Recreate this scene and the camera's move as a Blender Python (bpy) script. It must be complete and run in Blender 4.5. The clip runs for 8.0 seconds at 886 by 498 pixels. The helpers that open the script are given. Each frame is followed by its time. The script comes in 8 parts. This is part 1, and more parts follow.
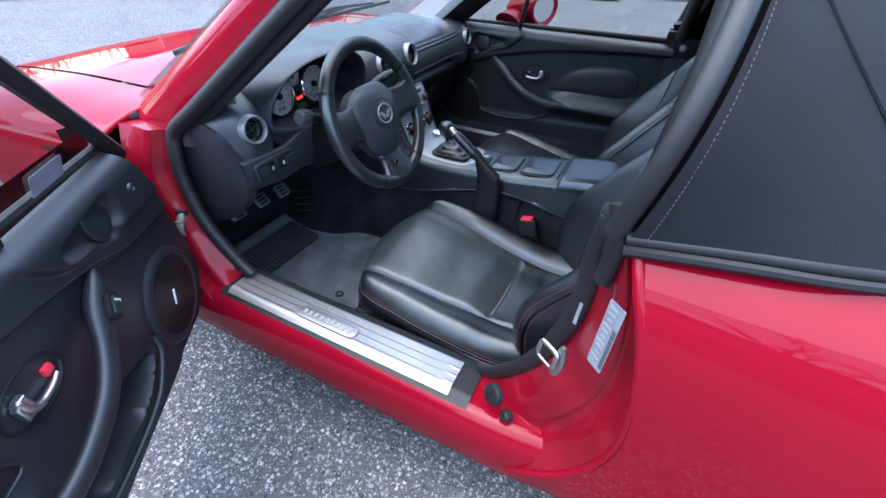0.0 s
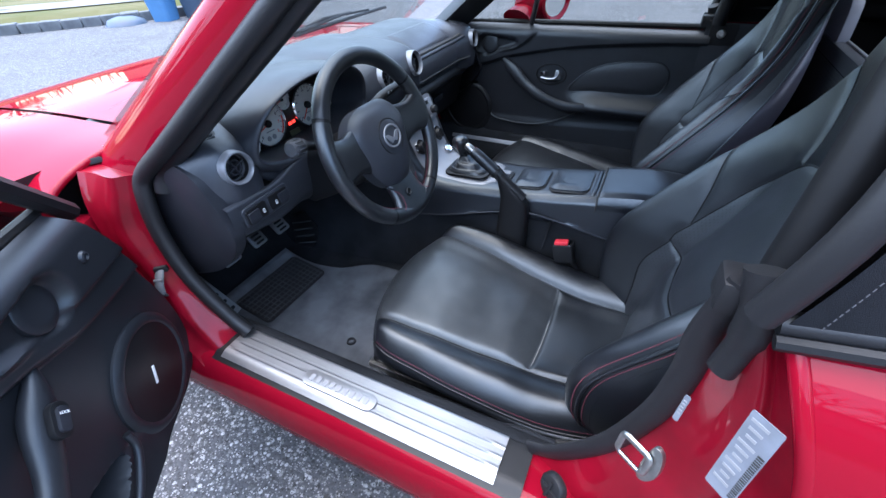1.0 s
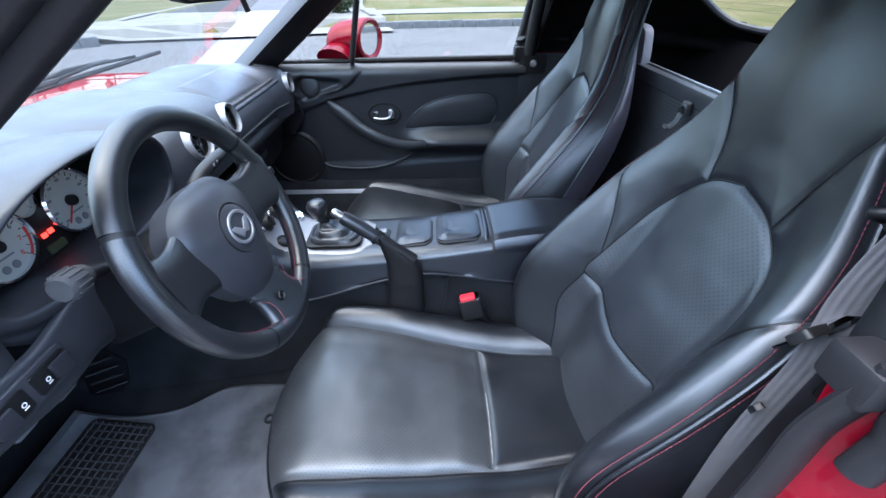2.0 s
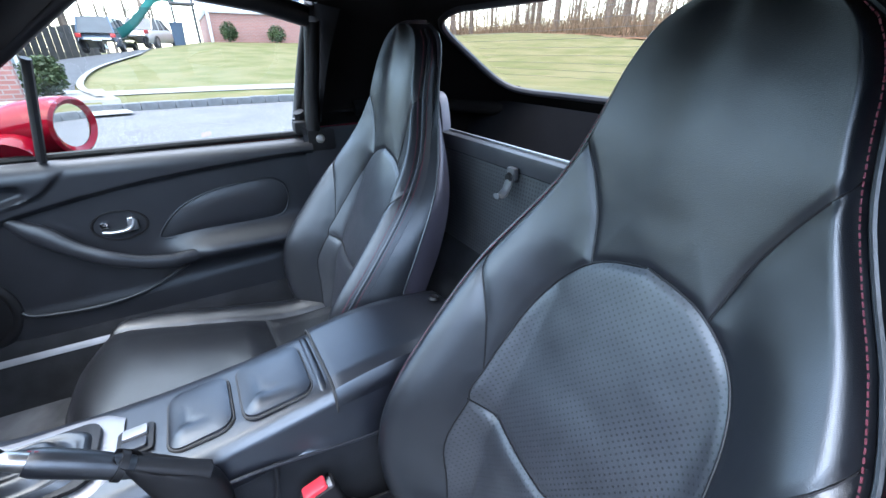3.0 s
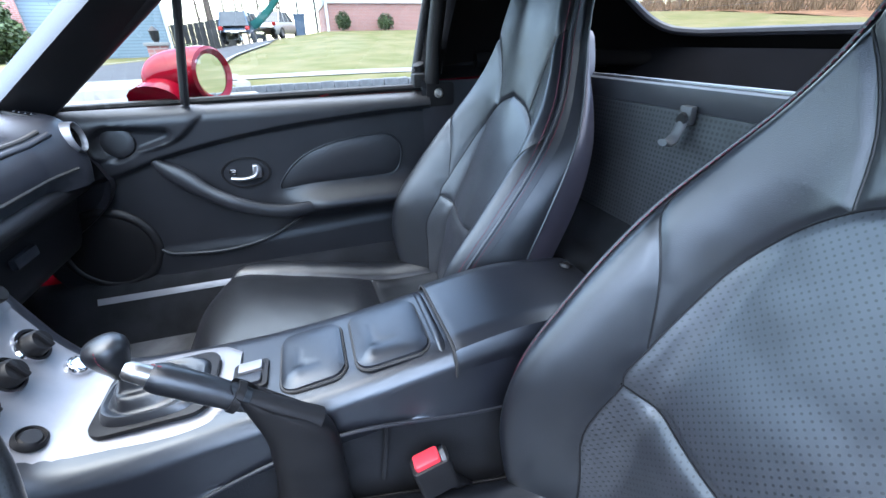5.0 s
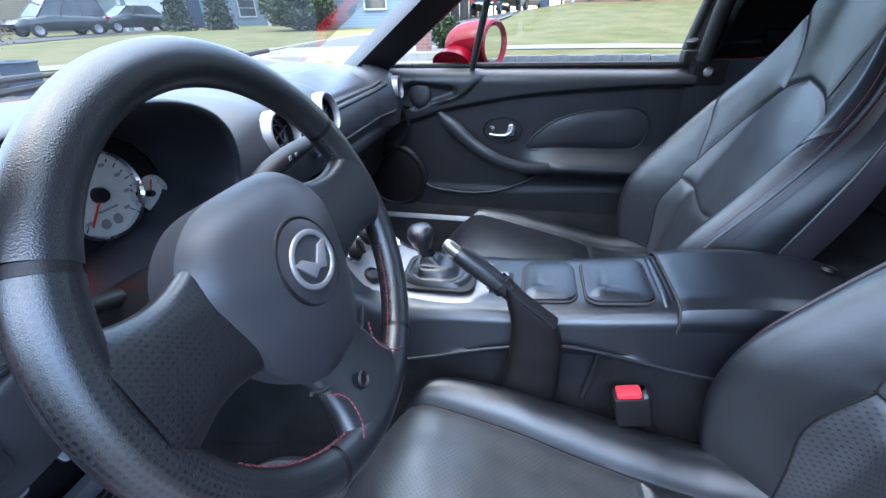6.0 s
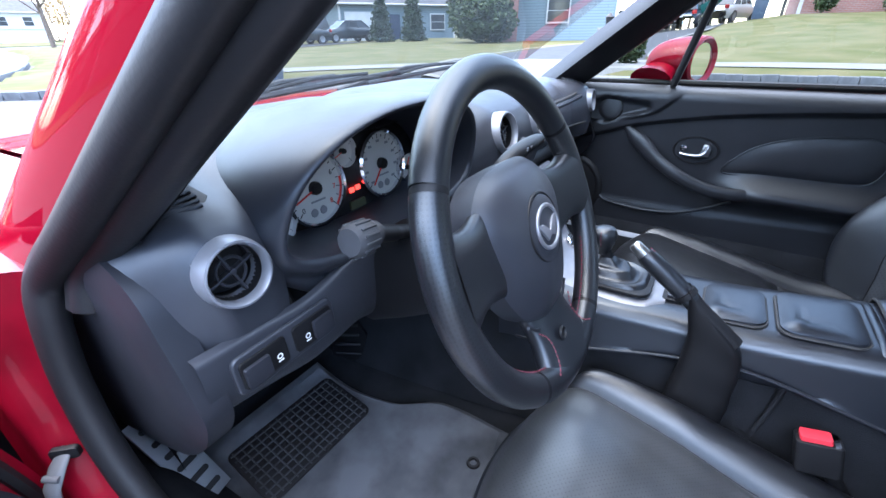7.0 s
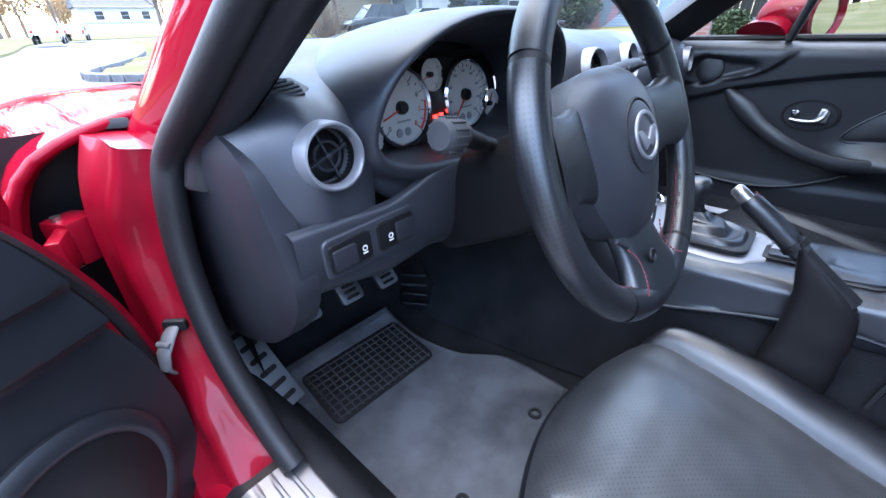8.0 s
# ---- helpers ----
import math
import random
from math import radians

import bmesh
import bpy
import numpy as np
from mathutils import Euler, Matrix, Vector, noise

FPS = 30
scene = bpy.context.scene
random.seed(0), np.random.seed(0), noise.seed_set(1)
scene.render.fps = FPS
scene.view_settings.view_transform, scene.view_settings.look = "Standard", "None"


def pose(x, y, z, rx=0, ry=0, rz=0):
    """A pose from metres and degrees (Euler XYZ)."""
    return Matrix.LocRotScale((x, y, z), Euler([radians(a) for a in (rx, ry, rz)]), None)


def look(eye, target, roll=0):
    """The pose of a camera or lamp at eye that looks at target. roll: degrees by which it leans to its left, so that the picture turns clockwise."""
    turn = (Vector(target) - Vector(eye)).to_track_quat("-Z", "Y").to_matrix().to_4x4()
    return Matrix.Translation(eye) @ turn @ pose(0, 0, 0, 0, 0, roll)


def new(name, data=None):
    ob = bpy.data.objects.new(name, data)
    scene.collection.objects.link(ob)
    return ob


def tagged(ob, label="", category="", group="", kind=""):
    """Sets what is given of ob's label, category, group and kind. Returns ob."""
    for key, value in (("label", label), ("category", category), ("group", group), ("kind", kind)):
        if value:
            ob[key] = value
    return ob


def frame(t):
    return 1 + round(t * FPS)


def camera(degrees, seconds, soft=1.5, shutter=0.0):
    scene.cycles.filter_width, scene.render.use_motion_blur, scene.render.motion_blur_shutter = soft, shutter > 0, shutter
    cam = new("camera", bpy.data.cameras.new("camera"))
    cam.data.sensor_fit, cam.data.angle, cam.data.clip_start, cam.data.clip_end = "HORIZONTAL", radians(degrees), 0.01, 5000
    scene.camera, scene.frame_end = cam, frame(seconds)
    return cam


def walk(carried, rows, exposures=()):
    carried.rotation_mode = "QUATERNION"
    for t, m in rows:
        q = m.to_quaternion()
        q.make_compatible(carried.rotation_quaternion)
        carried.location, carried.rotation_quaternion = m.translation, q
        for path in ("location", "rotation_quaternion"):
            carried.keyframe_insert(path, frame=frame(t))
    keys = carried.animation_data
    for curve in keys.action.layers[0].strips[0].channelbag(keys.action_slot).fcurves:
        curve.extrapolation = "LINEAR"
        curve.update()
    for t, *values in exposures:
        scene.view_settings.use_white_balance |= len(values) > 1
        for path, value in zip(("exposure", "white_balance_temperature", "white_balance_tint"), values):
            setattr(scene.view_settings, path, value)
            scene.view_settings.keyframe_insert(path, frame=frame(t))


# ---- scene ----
cam = camera(94.4, 8.0)
PATH = [
    (0, (-1.150, -0.551, 1.060), (0.260, 0.133, -0.183), 1.7),
    (0.5, (-1.110, -0.504, 1.058), (0.315, 0.187, -0.163), 0.5),
    (1, (-1.009, -0.442, 1.027), (0.391, 0.281, -0.204), -2.8),
    (1.2, (-0.972, -0.420, 1.014), (0.455, 0.242, -0.221), -3.3),
    (2.3, (-0.773, -0.242, 0.979), (0.904, -0.607, -0.048), 0.5),
    (2.5, (-0.721, -0.242, 0.967), (0.940, -0.809, 0.009), 0.8),
    (3, (-0.566, -0.295, 0.957), (0.985, -1.216, 0.093), 0.2),
    (3.5, (-0.408, -0.382, 0.947), (0.976, -1.554, 0.104), -1.1),
    (4, (-0.366, -0.402, 0.930), (0.993, -1.630, 0.126), -1.5),
    (4.5, (-0.409, -0.353, 0.887), (1.122, -1.334, 0.056), -1.1),
    (5, (-0.476, -0.257, 0.861), (1.225, -0.787, -0.048), -1.3),
    (5.2, (-0.499, -0.230, 0.864), (1.236, -0.561, -0.074), -1.5),
    (6.3, (-0.640, -0.124, 0.872), (1.015, 0.417, -0.111), -0.9),
    (6.5, (-0.666, -0.108, 0.879), (0.950, 0.553, -0.096), -0.9),
    (7, (-0.722, -0.114, 0.878), (0.762, 0.848, -0.055), -0.9),
    (7.5, (-0.767, -0.144, 0.811), (0.648, 0.949, -0.086), -1.6),
    (8, (-0.766, -0.118, 0.801), (0.522, 1.069, -0.165), -1.7),
]
walk(cam, [(t, look(eye, target, roll)) for t, eye, target, roll in PATH],
     [(0, 2.95, 6500, 10), (1.2, 3.15, 6520, 10), (2.3, 3.9, 6750, 10), (3.2, 4.15, 6750, 10), (4.2, 4.35, 6750, 10), (5.2, 4.1, 6780, 10), (6.3, 3.8, 6580, 11), (8, 3.75, 6550, 14)])

# ---- sky and sun ----
world = bpy.data.worlds.new("overcast_sky")
scene.world = world
world.use_nodes = True
_wn = world.node_tree.nodes
_sky = _wn.new("ShaderNodeTexSky")
_sky.sky_type = "NISHITA"
_sky.sun_disc = False
_sky.sun_elevation = radians(78)
_sky.sun_rotation = radians(-30)
_sky.air_density, _sky.dust_density, _sky.ozone_density = 1.0, 1.0, 1.0
world.node_tree.links.new(_sky.outputs[0], _wn["Background"].inputs[0])
_wn["Background"].inputs[1].default_value = 0.15
_sun = bpy.data.lights.new("sun", "SUN")
_sun.energy, _sun.angle, _sun.color = 0.90, radians(110), (0.90, 0.95, 1.0)
new("sun", _sun).matrix_world = look((-1.04, 1.80, 9.78), (0, 0, 0))

# ---- materials ----
def material(name, base, rough=0.5, metal=0.0, grain=0.0, grain_scale=400.0, tone=0.0, tone_scale=6.0, coat=0.0, spec=0.5,
             tone_colour=None, rough_var=0.0, kind="noise", coat_rough=0.04, tint=(1.0, 1.0, 1.0)):
    """A surface with a coarse change of tone, a fine grain in relief and a patchy gloss, at real size."""
    m = bpy.data.materials.new(name)
    m.use_nodes = True
    n, l = m.node_tree.nodes, m.node_tree.links
    b = n["Principled BSDF"]
    b.inputs["Base Color"].default_value = (*base, 1)
    b.inputs["Roughness"].default_value = rough
    b.inputs["Metallic"].default_value = metal
    b.inputs["Coat Weight"].default_value = coat
    b.inputs["Coat Roughness"].default_value = coat_rough
    b.inputs["Specular IOR Level"].default_value = spec
    b.inputs["Specular Tint"].default_value = (*tint, 1)
    at = n.new("ShaderNodeTexCoord")
    if tone > 0:
        t = n.new("ShaderNodeTexNoise")
        t.inputs["Scale"].default_value, t.inputs["Detail"].default_value = tone_scale, 6
        l.new(at.outputs["Object"], t.inputs["Vector"])
        mix = n.new("ShaderNodeMix")
        mix.data_type = "RGBA"
        other = tone_colour or tuple(c * (1 - tone) for c in base)
        mix.inputs["A"].default_value, mix.inputs["B"].default_value = (*base, 1), (*other, 1)
        ramp = n.new("ShaderNodeMapRange")
        ramp.inputs["From Min"].default_value, ramp.inputs["From Max"].default_value = 0.35, 0.65
        l.new(t.outputs["Fac"], ramp.inputs["Value"])
        l.new(ramp.outputs["Result"], mix.inputs["Factor"])
        l.new(mix.outputs["Result"], b.inputs["Base Color"])
        if rough_var > 0:
            r = n.new("ShaderNodeMapRange")
            r.inputs["To Min"].default_value, r.inputs["To Max"].default_value = rough - rough_var, rough + rough_var
            l.new(t.outputs["Fac"], r.inputs["Value"])
            l.new(r.outputs["Result"], b.inputs["Roughness"])
    if grain > 0:
        g = n.new("ShaderNodeTexVoronoi" if kind == "cells" else "ShaderNodeTexNoise")
        g.inputs["Scale"].default_value = grain_scale
        l.new(at.outputs["Object"], g.inputs["Vector"])
        bump = n.new("ShaderNodeBump")
        bump.inputs["Strength"].default_value, bump.inputs["Distance"].default_value = grain, 0.002
        l.new(g.outputs["Distance" if kind == "cells" else "Fac"], bump.inputs["Height"])
        l.new(bump.outputs["Normal"], b.inputs["Normal"])
    return m


RED = material("red_paint", (0.235, 0.003, 0.014), 0.35, 0.0, coat=0.45, spec=0.0, coat_rough=0.03, tone=0.12, tone_scale=3)
RED_IN = material("red_paint_inside", (0.235, 0.003, 0.014), 0.35, 0.0, coat=0.45, spec=0.15, tone=0.3, tone_scale=14)
LEATHER = material("black_leather", (0.0078, 0.0088, 0.0115), 0.325, grain=0.12, spec=1.0, grain_scale=1200, tone=0.3, tone_scale=25, rough_var=0.03, kind="cells", tint=(0.92, 0.97, 1.0))
LEATHER_WORN = material("worn_black_leather", (0.016, 0.0168, 0.020), 0.35, spec=0.9, coat=0.15, coat_rough=0.28, grain=0.12, grain_scale=1200, tone=0.35, tone_scale=18, rough_var=0.09, kind="cells", tint=(0.84, 0.94, 1.0))
PLASTIC = material("black_grained_plastic", (0.021, 0.0217, 0.027), 0.38, spec=0.6, grain=0.08, grain_scale=1600, tone=0.25, tone_scale=20, rough_var=0.06, tint=(0.84, 0.93, 1.0))
TRIM = material("matte_door_plastic", (0.0165, 0.0175, 0.021), 0.4, spec=0.55, grain=0.10, grain_scale=1500, tone=0.25, tone_scale=14, rough_var=0.06, tint=(0.84, 0.94, 1.0))
VINYL = material("black_soft_vinyl", (0.033, 0.035, 0.0425), 0.38, spec=0.6, grain=0.12, grain_scale=1600, tone=0.25, tone_scale=16, rough_var=0.08, tint=(0.84, 0.93, 1.0))
SATIN = material("satin_black_vinyl", (0.0095, 0.0105, 0.0145), 0.33, spec=1.0, grain=0.10, grain_scale=1500, tone=0.25, tone_scale=18, rough_var=0.08, tint=(0.84, 0.93, 1.0))
PLASTIC_DARK = material("dull_black_plastic", (0.0075, 0.0077, 0.009), 0.46, spec=0.4, grain=0.10, grain_scale=1300, tone=0.3, tone_scale=15)
RUBBER = material("black_rubber", (0.0105, 0.0105, 0.0125), 0.5, spec=0.5, grain=0.1, grain_scale=300, tone=0.35, tone_scale=9, rough_var=0.1)
CARPET = material("black_carpet", (0.026, 0.028, 0.032), 0.95, grain=0.9, grain_scale=900, tone=0.4, tone_scale=12, spec=0.1)
MAT_GREY = material("grey_floor_mat", (0.15, 0.158, 0.172), 0.9, grain=0.8, grain_scale=1100, tone=0.6, tone_scale=9, spec=0.15)
FABRIC = material("soft_top_fabric", (0.0165, 0.0175, 0.0215), 0.85, grain=0.6, grain_scale=1500, tone=0.25, tone_scale=5, spec=0.2)
HEADLINER = material("headliner", (0.0095, 0.0092, 0.0098), 0.95, grain=0.4, grain_scale=900, tone=0.3, tone_scale=5, spec=0.1)
ALU = material("brushed_aluminium", (0.4, 0.41, 0.43), 0.44, 1.0, grain=0.08, grain_scale=600, tone=0.15, tone_scale=10, rough_var=0.08)
SILVER = material("silver_painted_plastic", (0.27, 0.28, 0.305), 0.42, 0.5, grain=0.04, grain_scale=900, tone=0.12, tone_scale=30)
CHROME = material("chrome", (0.82, 0.82, 0.84), 0.09, 1.0, tone=0.1, tone_scale=40)
SATIN_CHROME = material("satin_chrome", (0.62, 0.63, 0.65), 0.30, 1.0, tone=0.1, tone_scale=40)
STEEL = material("zinc_steel", (0.55, 0.55, 0.53), 0.35, 1.0, tone=0.3, tone_scale=60, rough_var=0.1)
# violet-grey of a grazing reflection, put into the base colour
SHELL = material("violet_sheen_vinyl", (0.040, 0.037, 0.050), 0.33, spec=0.9, grain=0.10, grain_scale=1500, tone=0.2, tone_scale=15, tint=(0.95, 0.92, 1.0))
FOAM = material("pale_foam", (0.36, 0.35, 0.33), 0.9, grain=0.4, grain_scale=1500)
STITCH = material("red_stitch_thread", (0.15, 0.030, 0.046), 0.8, grain=0.4, grain_scale=2000)
STITCH_GREY = material("grey_stitch_thread", (0.10, 0.10, 0.107), 0.8, grain=0.4, grain_scale=2000)
DIAL = material("white_dial_face", (0.62, 0.61, 0.57), 0.5, tone=0.05, tone_scale=30)
INK = material("dark_print", (0.03, 0.03, 0.03), 0.6)
INK_GREY = material("grey_print", (0.25, 0.25, 0.26), 0.6)
INK_WHITE = material("white_print", (0.75, 0.75, 0.75), 0.6)
NEEDLE = material("red_needle", (0.75, 0.03, 0.02), 0.5)
BUCKLE_RED = material("red_button", (0.75, 0.04, 0.06), 0.35)
WEBBING = material("grey_belt_webbing", (0.13, 0.13, 0.138), 0.7, grain=0.4, grain_scale=1500, tone=0.15, tone_scale=30)
PAPER = material("white_sticker", (0.20, 0.215, 0.25), 0.5, spec=0.3, tone=0.25, tone_scale=40)
RUBBER_DUSTY = material("dusty_rubber", (0.055, 0.057, 0.062), 0.8, grain=0.2, grain_scale=400, tone=0.3, tone_scale=20)
def thin_pane(name, tint, gloss):
    """A thin pane: see-through, with a Fresnel gloss on it."""
    m = bpy.data.materials.new(name)
    m.use_nodes = True
    n, l = m.node_tree.nodes, m.node_tree.links
    n.remove(n["Principled BSDF"])
    clear, shine, mix = n.new("ShaderNodeBsdfTransparent"), n.new("ShaderNodeBsdfGlossy"), n.new("ShaderNodeMixShader")
    edge, power, scale = n.new("ShaderNodeLayerWeight"), n.new("ShaderNodeMath"), n.new("ShaderNodeMapRange")
    clear.inputs[0].default_value = (*tint, 1)
    shine.inputs["Roughness"].default_value = 0.01
    edge.inputs["Blend"].default_value = 0.5
    power.operation = "POWER"
    power.inputs[1].default_value = 5.0
    scale.inputs["To Min"].default_value = gloss
    l.new(edge.outputs["Facing"], power.inputs[0])
    l.new(power.outputs[0], scale.inputs["Value"])
    l.new(scale.outputs["Result"], mix.inputs[0])
    l.new(clear.outputs[0], mix.inputs[1])
    l.new(shine.outputs[0], mix.inputs[2])
    l.new(mix.outputs[0], n["Material Output"].inputs[0])
    return m


def lamp_like(name, colour, power):
    m = bpy.data.materials.new(name)
    m.use_nodes = True
    b = m.node_tree.nodes["Principled BSDF"]
    b.inputs["Base Color"].default_value = (*colour, 1)
    b.inputs["Emission Color"].default_value = (*colour, 1)
    b.inputs["Emission Strength"].default_value = power
    return m


GLASS = thin_pane("window_glass", (0.60, 0.62, 0.595), 0.09)
HAZY_GLASS = thin_pane("hazy_rear_glass", (0.62, 0.59, 0.53), 0.09)
MIRROR = material("mirror_glass", (0.85, 0.86, 0.86), 0.015, 1.0)
WARN = lamp_like("red_warning_lamp", (1.0, 0.05, 0.04), 0.3)


def chippings(name):
    """Worn asphalt: dark binder with light and dark stone chips of about a centimetre."""
    m = material(name, (0.095, 0.095, 0.102), 0.95, tone=0.3, tone_scale=1.3, spec=0.2)
    n, l = m.node_tree.nodes, m.node_tree.links
    b = n["Principled BSDF"]
    at = n.new("ShaderNodeTexCoord")
    base = b.inputs["Base Color"].links[0].from_socket
    bumps = []
    for scale, cut, lo, hi in ((95.0, 0.42, 0.04, 0.40), (210.0, 0.40, 0.045, 0.34)):
        v = n.new("ShaderNodeTexVoronoi")
        v.inputs["Scale"].default_value = scale
        l.new(at.outputs["Object"], v.inputs["Vector"])
        split, tone, inside, both, mix = n.new("ShaderNodeSeparateColor"), n.new("ShaderNodeMapRange"), n.new("ShaderNodeMapRange"), n.new("ShaderNodeMath"), n.new("ShaderNodeMix")
        l.new(v.outputs["Color"], split.inputs[0])
        tone.inputs["To Min"].default_value, tone.inputs["To Max"].default_value = lo, hi
        power = n.new("ShaderNodeMath")
        power.operation = "POWER"
        power.inputs[1].default_value = 1.8
        l.new(split.outputs[0], power.inputs[0])
        l.new(power.outputs[0], tone.inputs["Value"])
        inside.inputs["From Min"].default_value, inside.inputs["From Max"].default_value = cut + 0.12, cut
        l.new(v.outputs["Distance"], inside.inputs["Value"])
        share = n.new("ShaderNodeMath")
        share.operation = "GREATER_THAN"
        share.inputs[1].default_value = 0.35
        l.new(split.outputs[1], share.inputs[0])
        both.operation = "MULTIPLY"
        l.new(inside.outputs["Result"], both.inputs[0])
        l.new(share.outputs[0], both.inputs[1])
        grey = n.new("ShaderNodeCombineColor")
        for k in range(3):
            l.new(tone.outputs["Result"], grey.inputs[k])
        mix.data_type = "RGBA"
        l.new(both.outputs[0], mix.inputs["Factor"])
        l.new(base, mix.inputs["A"])
        l.new(grey.outputs[0], mix.inputs["B"])
        base = mix.outputs["Result"]
        bumps.append(v.outputs["Distance"])
    l.new(base, b.inputs["Base Color"])
    bump = n.new("ShaderNodeBump")
    bump.inputs["Strength"].default_value, bump.inputs["Distance"].default_value, bump.invert = 0.9, 0.004, True
    l.new(bumps[0], bump.inputs["Height"])
    l.new(bump.outputs["Normal"], b.inputs["Normal"])
    return m


ASPHALT = chippings("asphalt")
GRASS_SOIL = material("lawn", (0.082, 0.088, 0.034), 0.95, grain=0.8, grain_scale=40, tone=0.4, tone_scale=0.9, tone_colour=(0.128, 0.115, 0.060), spec=0.1)
CONCRETE = material("pale_concrete", (0.19, 0.186, 0.174), 0.9, grain=0.3, grain_scale=80, tone=0.2, tone_scale=3)
KERB = material("grey_kerb_stone", (0.12, 0.128, 0.138), 0.85, grain=0.5, grain_scale=60, tone=0.3, tone_scale=8)
LEAF_LITTER = material("leaf_litter", (0.17, 0.10, 0.06), 0.95, grain=0.8, grain_scale=20, tone=0.5, tone_scale=1.5, tone_colour=(0.10, 0.055, 0.035), spec=0.1)


def perforated(name, base, rough, pitch, hole):
    """Leather with a regular grid of small punched dots."""
    m = material(name, base, rough, spec=0.85, coat=0.15, coat_rough=0.30, grain=0.10, grain_scale=1500, tone=0.3, tone_scale=25, rough_var=0.05, kind="cells", tint=(0.90, 0.97, 1.0))
    n, l = m.node_tree.nodes, m.node_tree.links
    b = n["Principled BSDF"]
    at = n.new("ShaderNodeTexCoord")
    uv = n.new("ShaderNodeUVMap")
    uv.uv_map = "flat"
    sc = n.new("ShaderNodeVectorMath")
    sc.operation = "SCALE"
    sc.inputs["Scale"].default_value = 1.0 / pitch
    l.new(uv.outputs[0], sc.inputs[0])
    fr = n.new("ShaderNodeVectorMath")
    fr.operation = "FRACTION"
    l.new(sc.outputs[0], fr.inputs[0])
    sub = n.new("ShaderNodeVectorMath")
    sub.operation = "DISTANCE"
    sub.inputs[1].default_value = (0.5, 0.5, 0)
    l.new(fr.outputs[0], sub.inputs[0])
    less = n.new("ShaderNodeMath")
    less.operation = "LESS_THAN"
    less.inputs[1].default_value = hole
    l.new(sub.outputs["Value"], less.inputs[0])
    old = b.inputs["Base Color"].links[0].from_socket
    mix = n.new("ShaderNodeMix")
    mix.data_type = "RGBA"
    mix.inputs["B"].default_value = (0.002, 0.002, 0.002, 1)
    l.new(less.outputs[0], mix.inputs["Factor"])
    l.new(old, mix.inputs["A"])
    l.new(mix.outputs["Result"], b.inputs["Base Color"])
    bump = n.new("ShaderNodeBump")
    bump.inputs["Strength"].default_value, bump.inputs["Distance"].default_value, bump.invert = 0.8, 0.001, True
    l.new(less.outputs[0], bump.inputs["Height"])
    l.new(b.inputs["Normal"].links[0].from_socket, bump.inputs["Normal"])
    l.new(bump.outputs["Normal"], b.inputs["Normal"])
    return m


PERF = perforated("perforated_leather", (0.030, 0.0325, 0.038), 0.33, 0.0058, 0.20)
PERF_RIM = perforated("perforated_rim_leather", (0.013, 0.0133, 0.016), 0.31, 0.0040, 0.28)
# darker copy for the passenger cushion, without the bright sky sheen
PERF_DARK = perforated("dark_perforated_leather", (0.010, 0.011, 0.014), 0.34, 0.0058, 0.18)
# worn, and paler still: sky sheen is put into the base colour
PERF_WORN_SHEEN = perforated("worn_sheen_perforated_leather", (0.052, 0.055, 0.058), 0.325, 0.0052, 0.15)
MESH = perforated("perforated_black_panel", (0.040, 0.042, 0.047), 0.5, 0.0075, 0.30)
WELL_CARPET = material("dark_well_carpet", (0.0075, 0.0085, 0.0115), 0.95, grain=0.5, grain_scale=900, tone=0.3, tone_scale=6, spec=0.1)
BAR_GREY = material("dark_grey_bar", (0.045, 0.047, 0.054), 0.42, grain=0.06, grain_scale=900, tone=0.15, tone_scale=20)
LATCH_GREY = material("mid_grey_plastic", (0.085, 0.087, 0.092), 0.45, tone=0.1, tone_scale=30)
WING_GREY = material("grey_smooth_plastic", (0.20, 0.20, 0.24), 0.4, tone=0.1, tone_scale=20)


def coursed(name, a, b, mortar, w, h, gap):
    """Courses of bricks or boards, for walls far off."""
    m = material(name, a, 0.9)
    n, l = m.node_tree.nodes, m.node_tree.links
    bt, at, mp = n.new("ShaderNodeTexBrick"), n.new("ShaderNodeTexCoord"), n.new("ShaderNodeMapping")
    mp.inputs["Rotation"].default_value = (radians(90), 0, 0)
    l.new(at.outputs["Generated"], mp.inputs[0])
    uv = n.new("ShaderNodeUVMap")
    uv.uv_map = "flat"
    l.new(uv.outputs[0], bt.inputs["Vector"])
    bt.inputs["Color1"].default_value, bt.inputs["Color2"].default_value, bt.inputs["Mortar"].default_value = (*a, 1), (*b, 1), (*mortar, 1)
    bt.inputs["Scale"].default_value = 1.0
    bt.inputs["Brick Width"].default_value, bt.inputs["Row Height"].default_value, bt.inputs["Mortar Size"].default_value = w, h, gap
    l.new(bt.outputs["Color"], n["Principled BSDF"].inputs["Base Color"])
    return m


BRICK = coursed("pinkish_red_brick", (0.30, 0.12, 0.10), (0.25, 0.10, 0.085), (0.27, 0.21, 0.19), 0.22, 0.075, 0.012)
SIDING = coursed("white_board_siding", (0.42, 0.43, 0.45), (0.40, 0.41, 0.43), (0.30, 0.31, 0.33), 4.0, 0.15, 0.012)
SIDING_BLUE = coursed("blue_grey_siding", (0.16, 0.21, 0.24), (0.15, 0.20, 0.23), (0.10, 0.13, 0.15), 4.0, 0.15, 0.012)
SIDING_BEIGE = coursed("beige_siding", (0.27, 0.23, 0.17), (0.26, 0.22, 0.165), (0.18, 0.15, 0.11), 4.0, 0.15, 0.012)
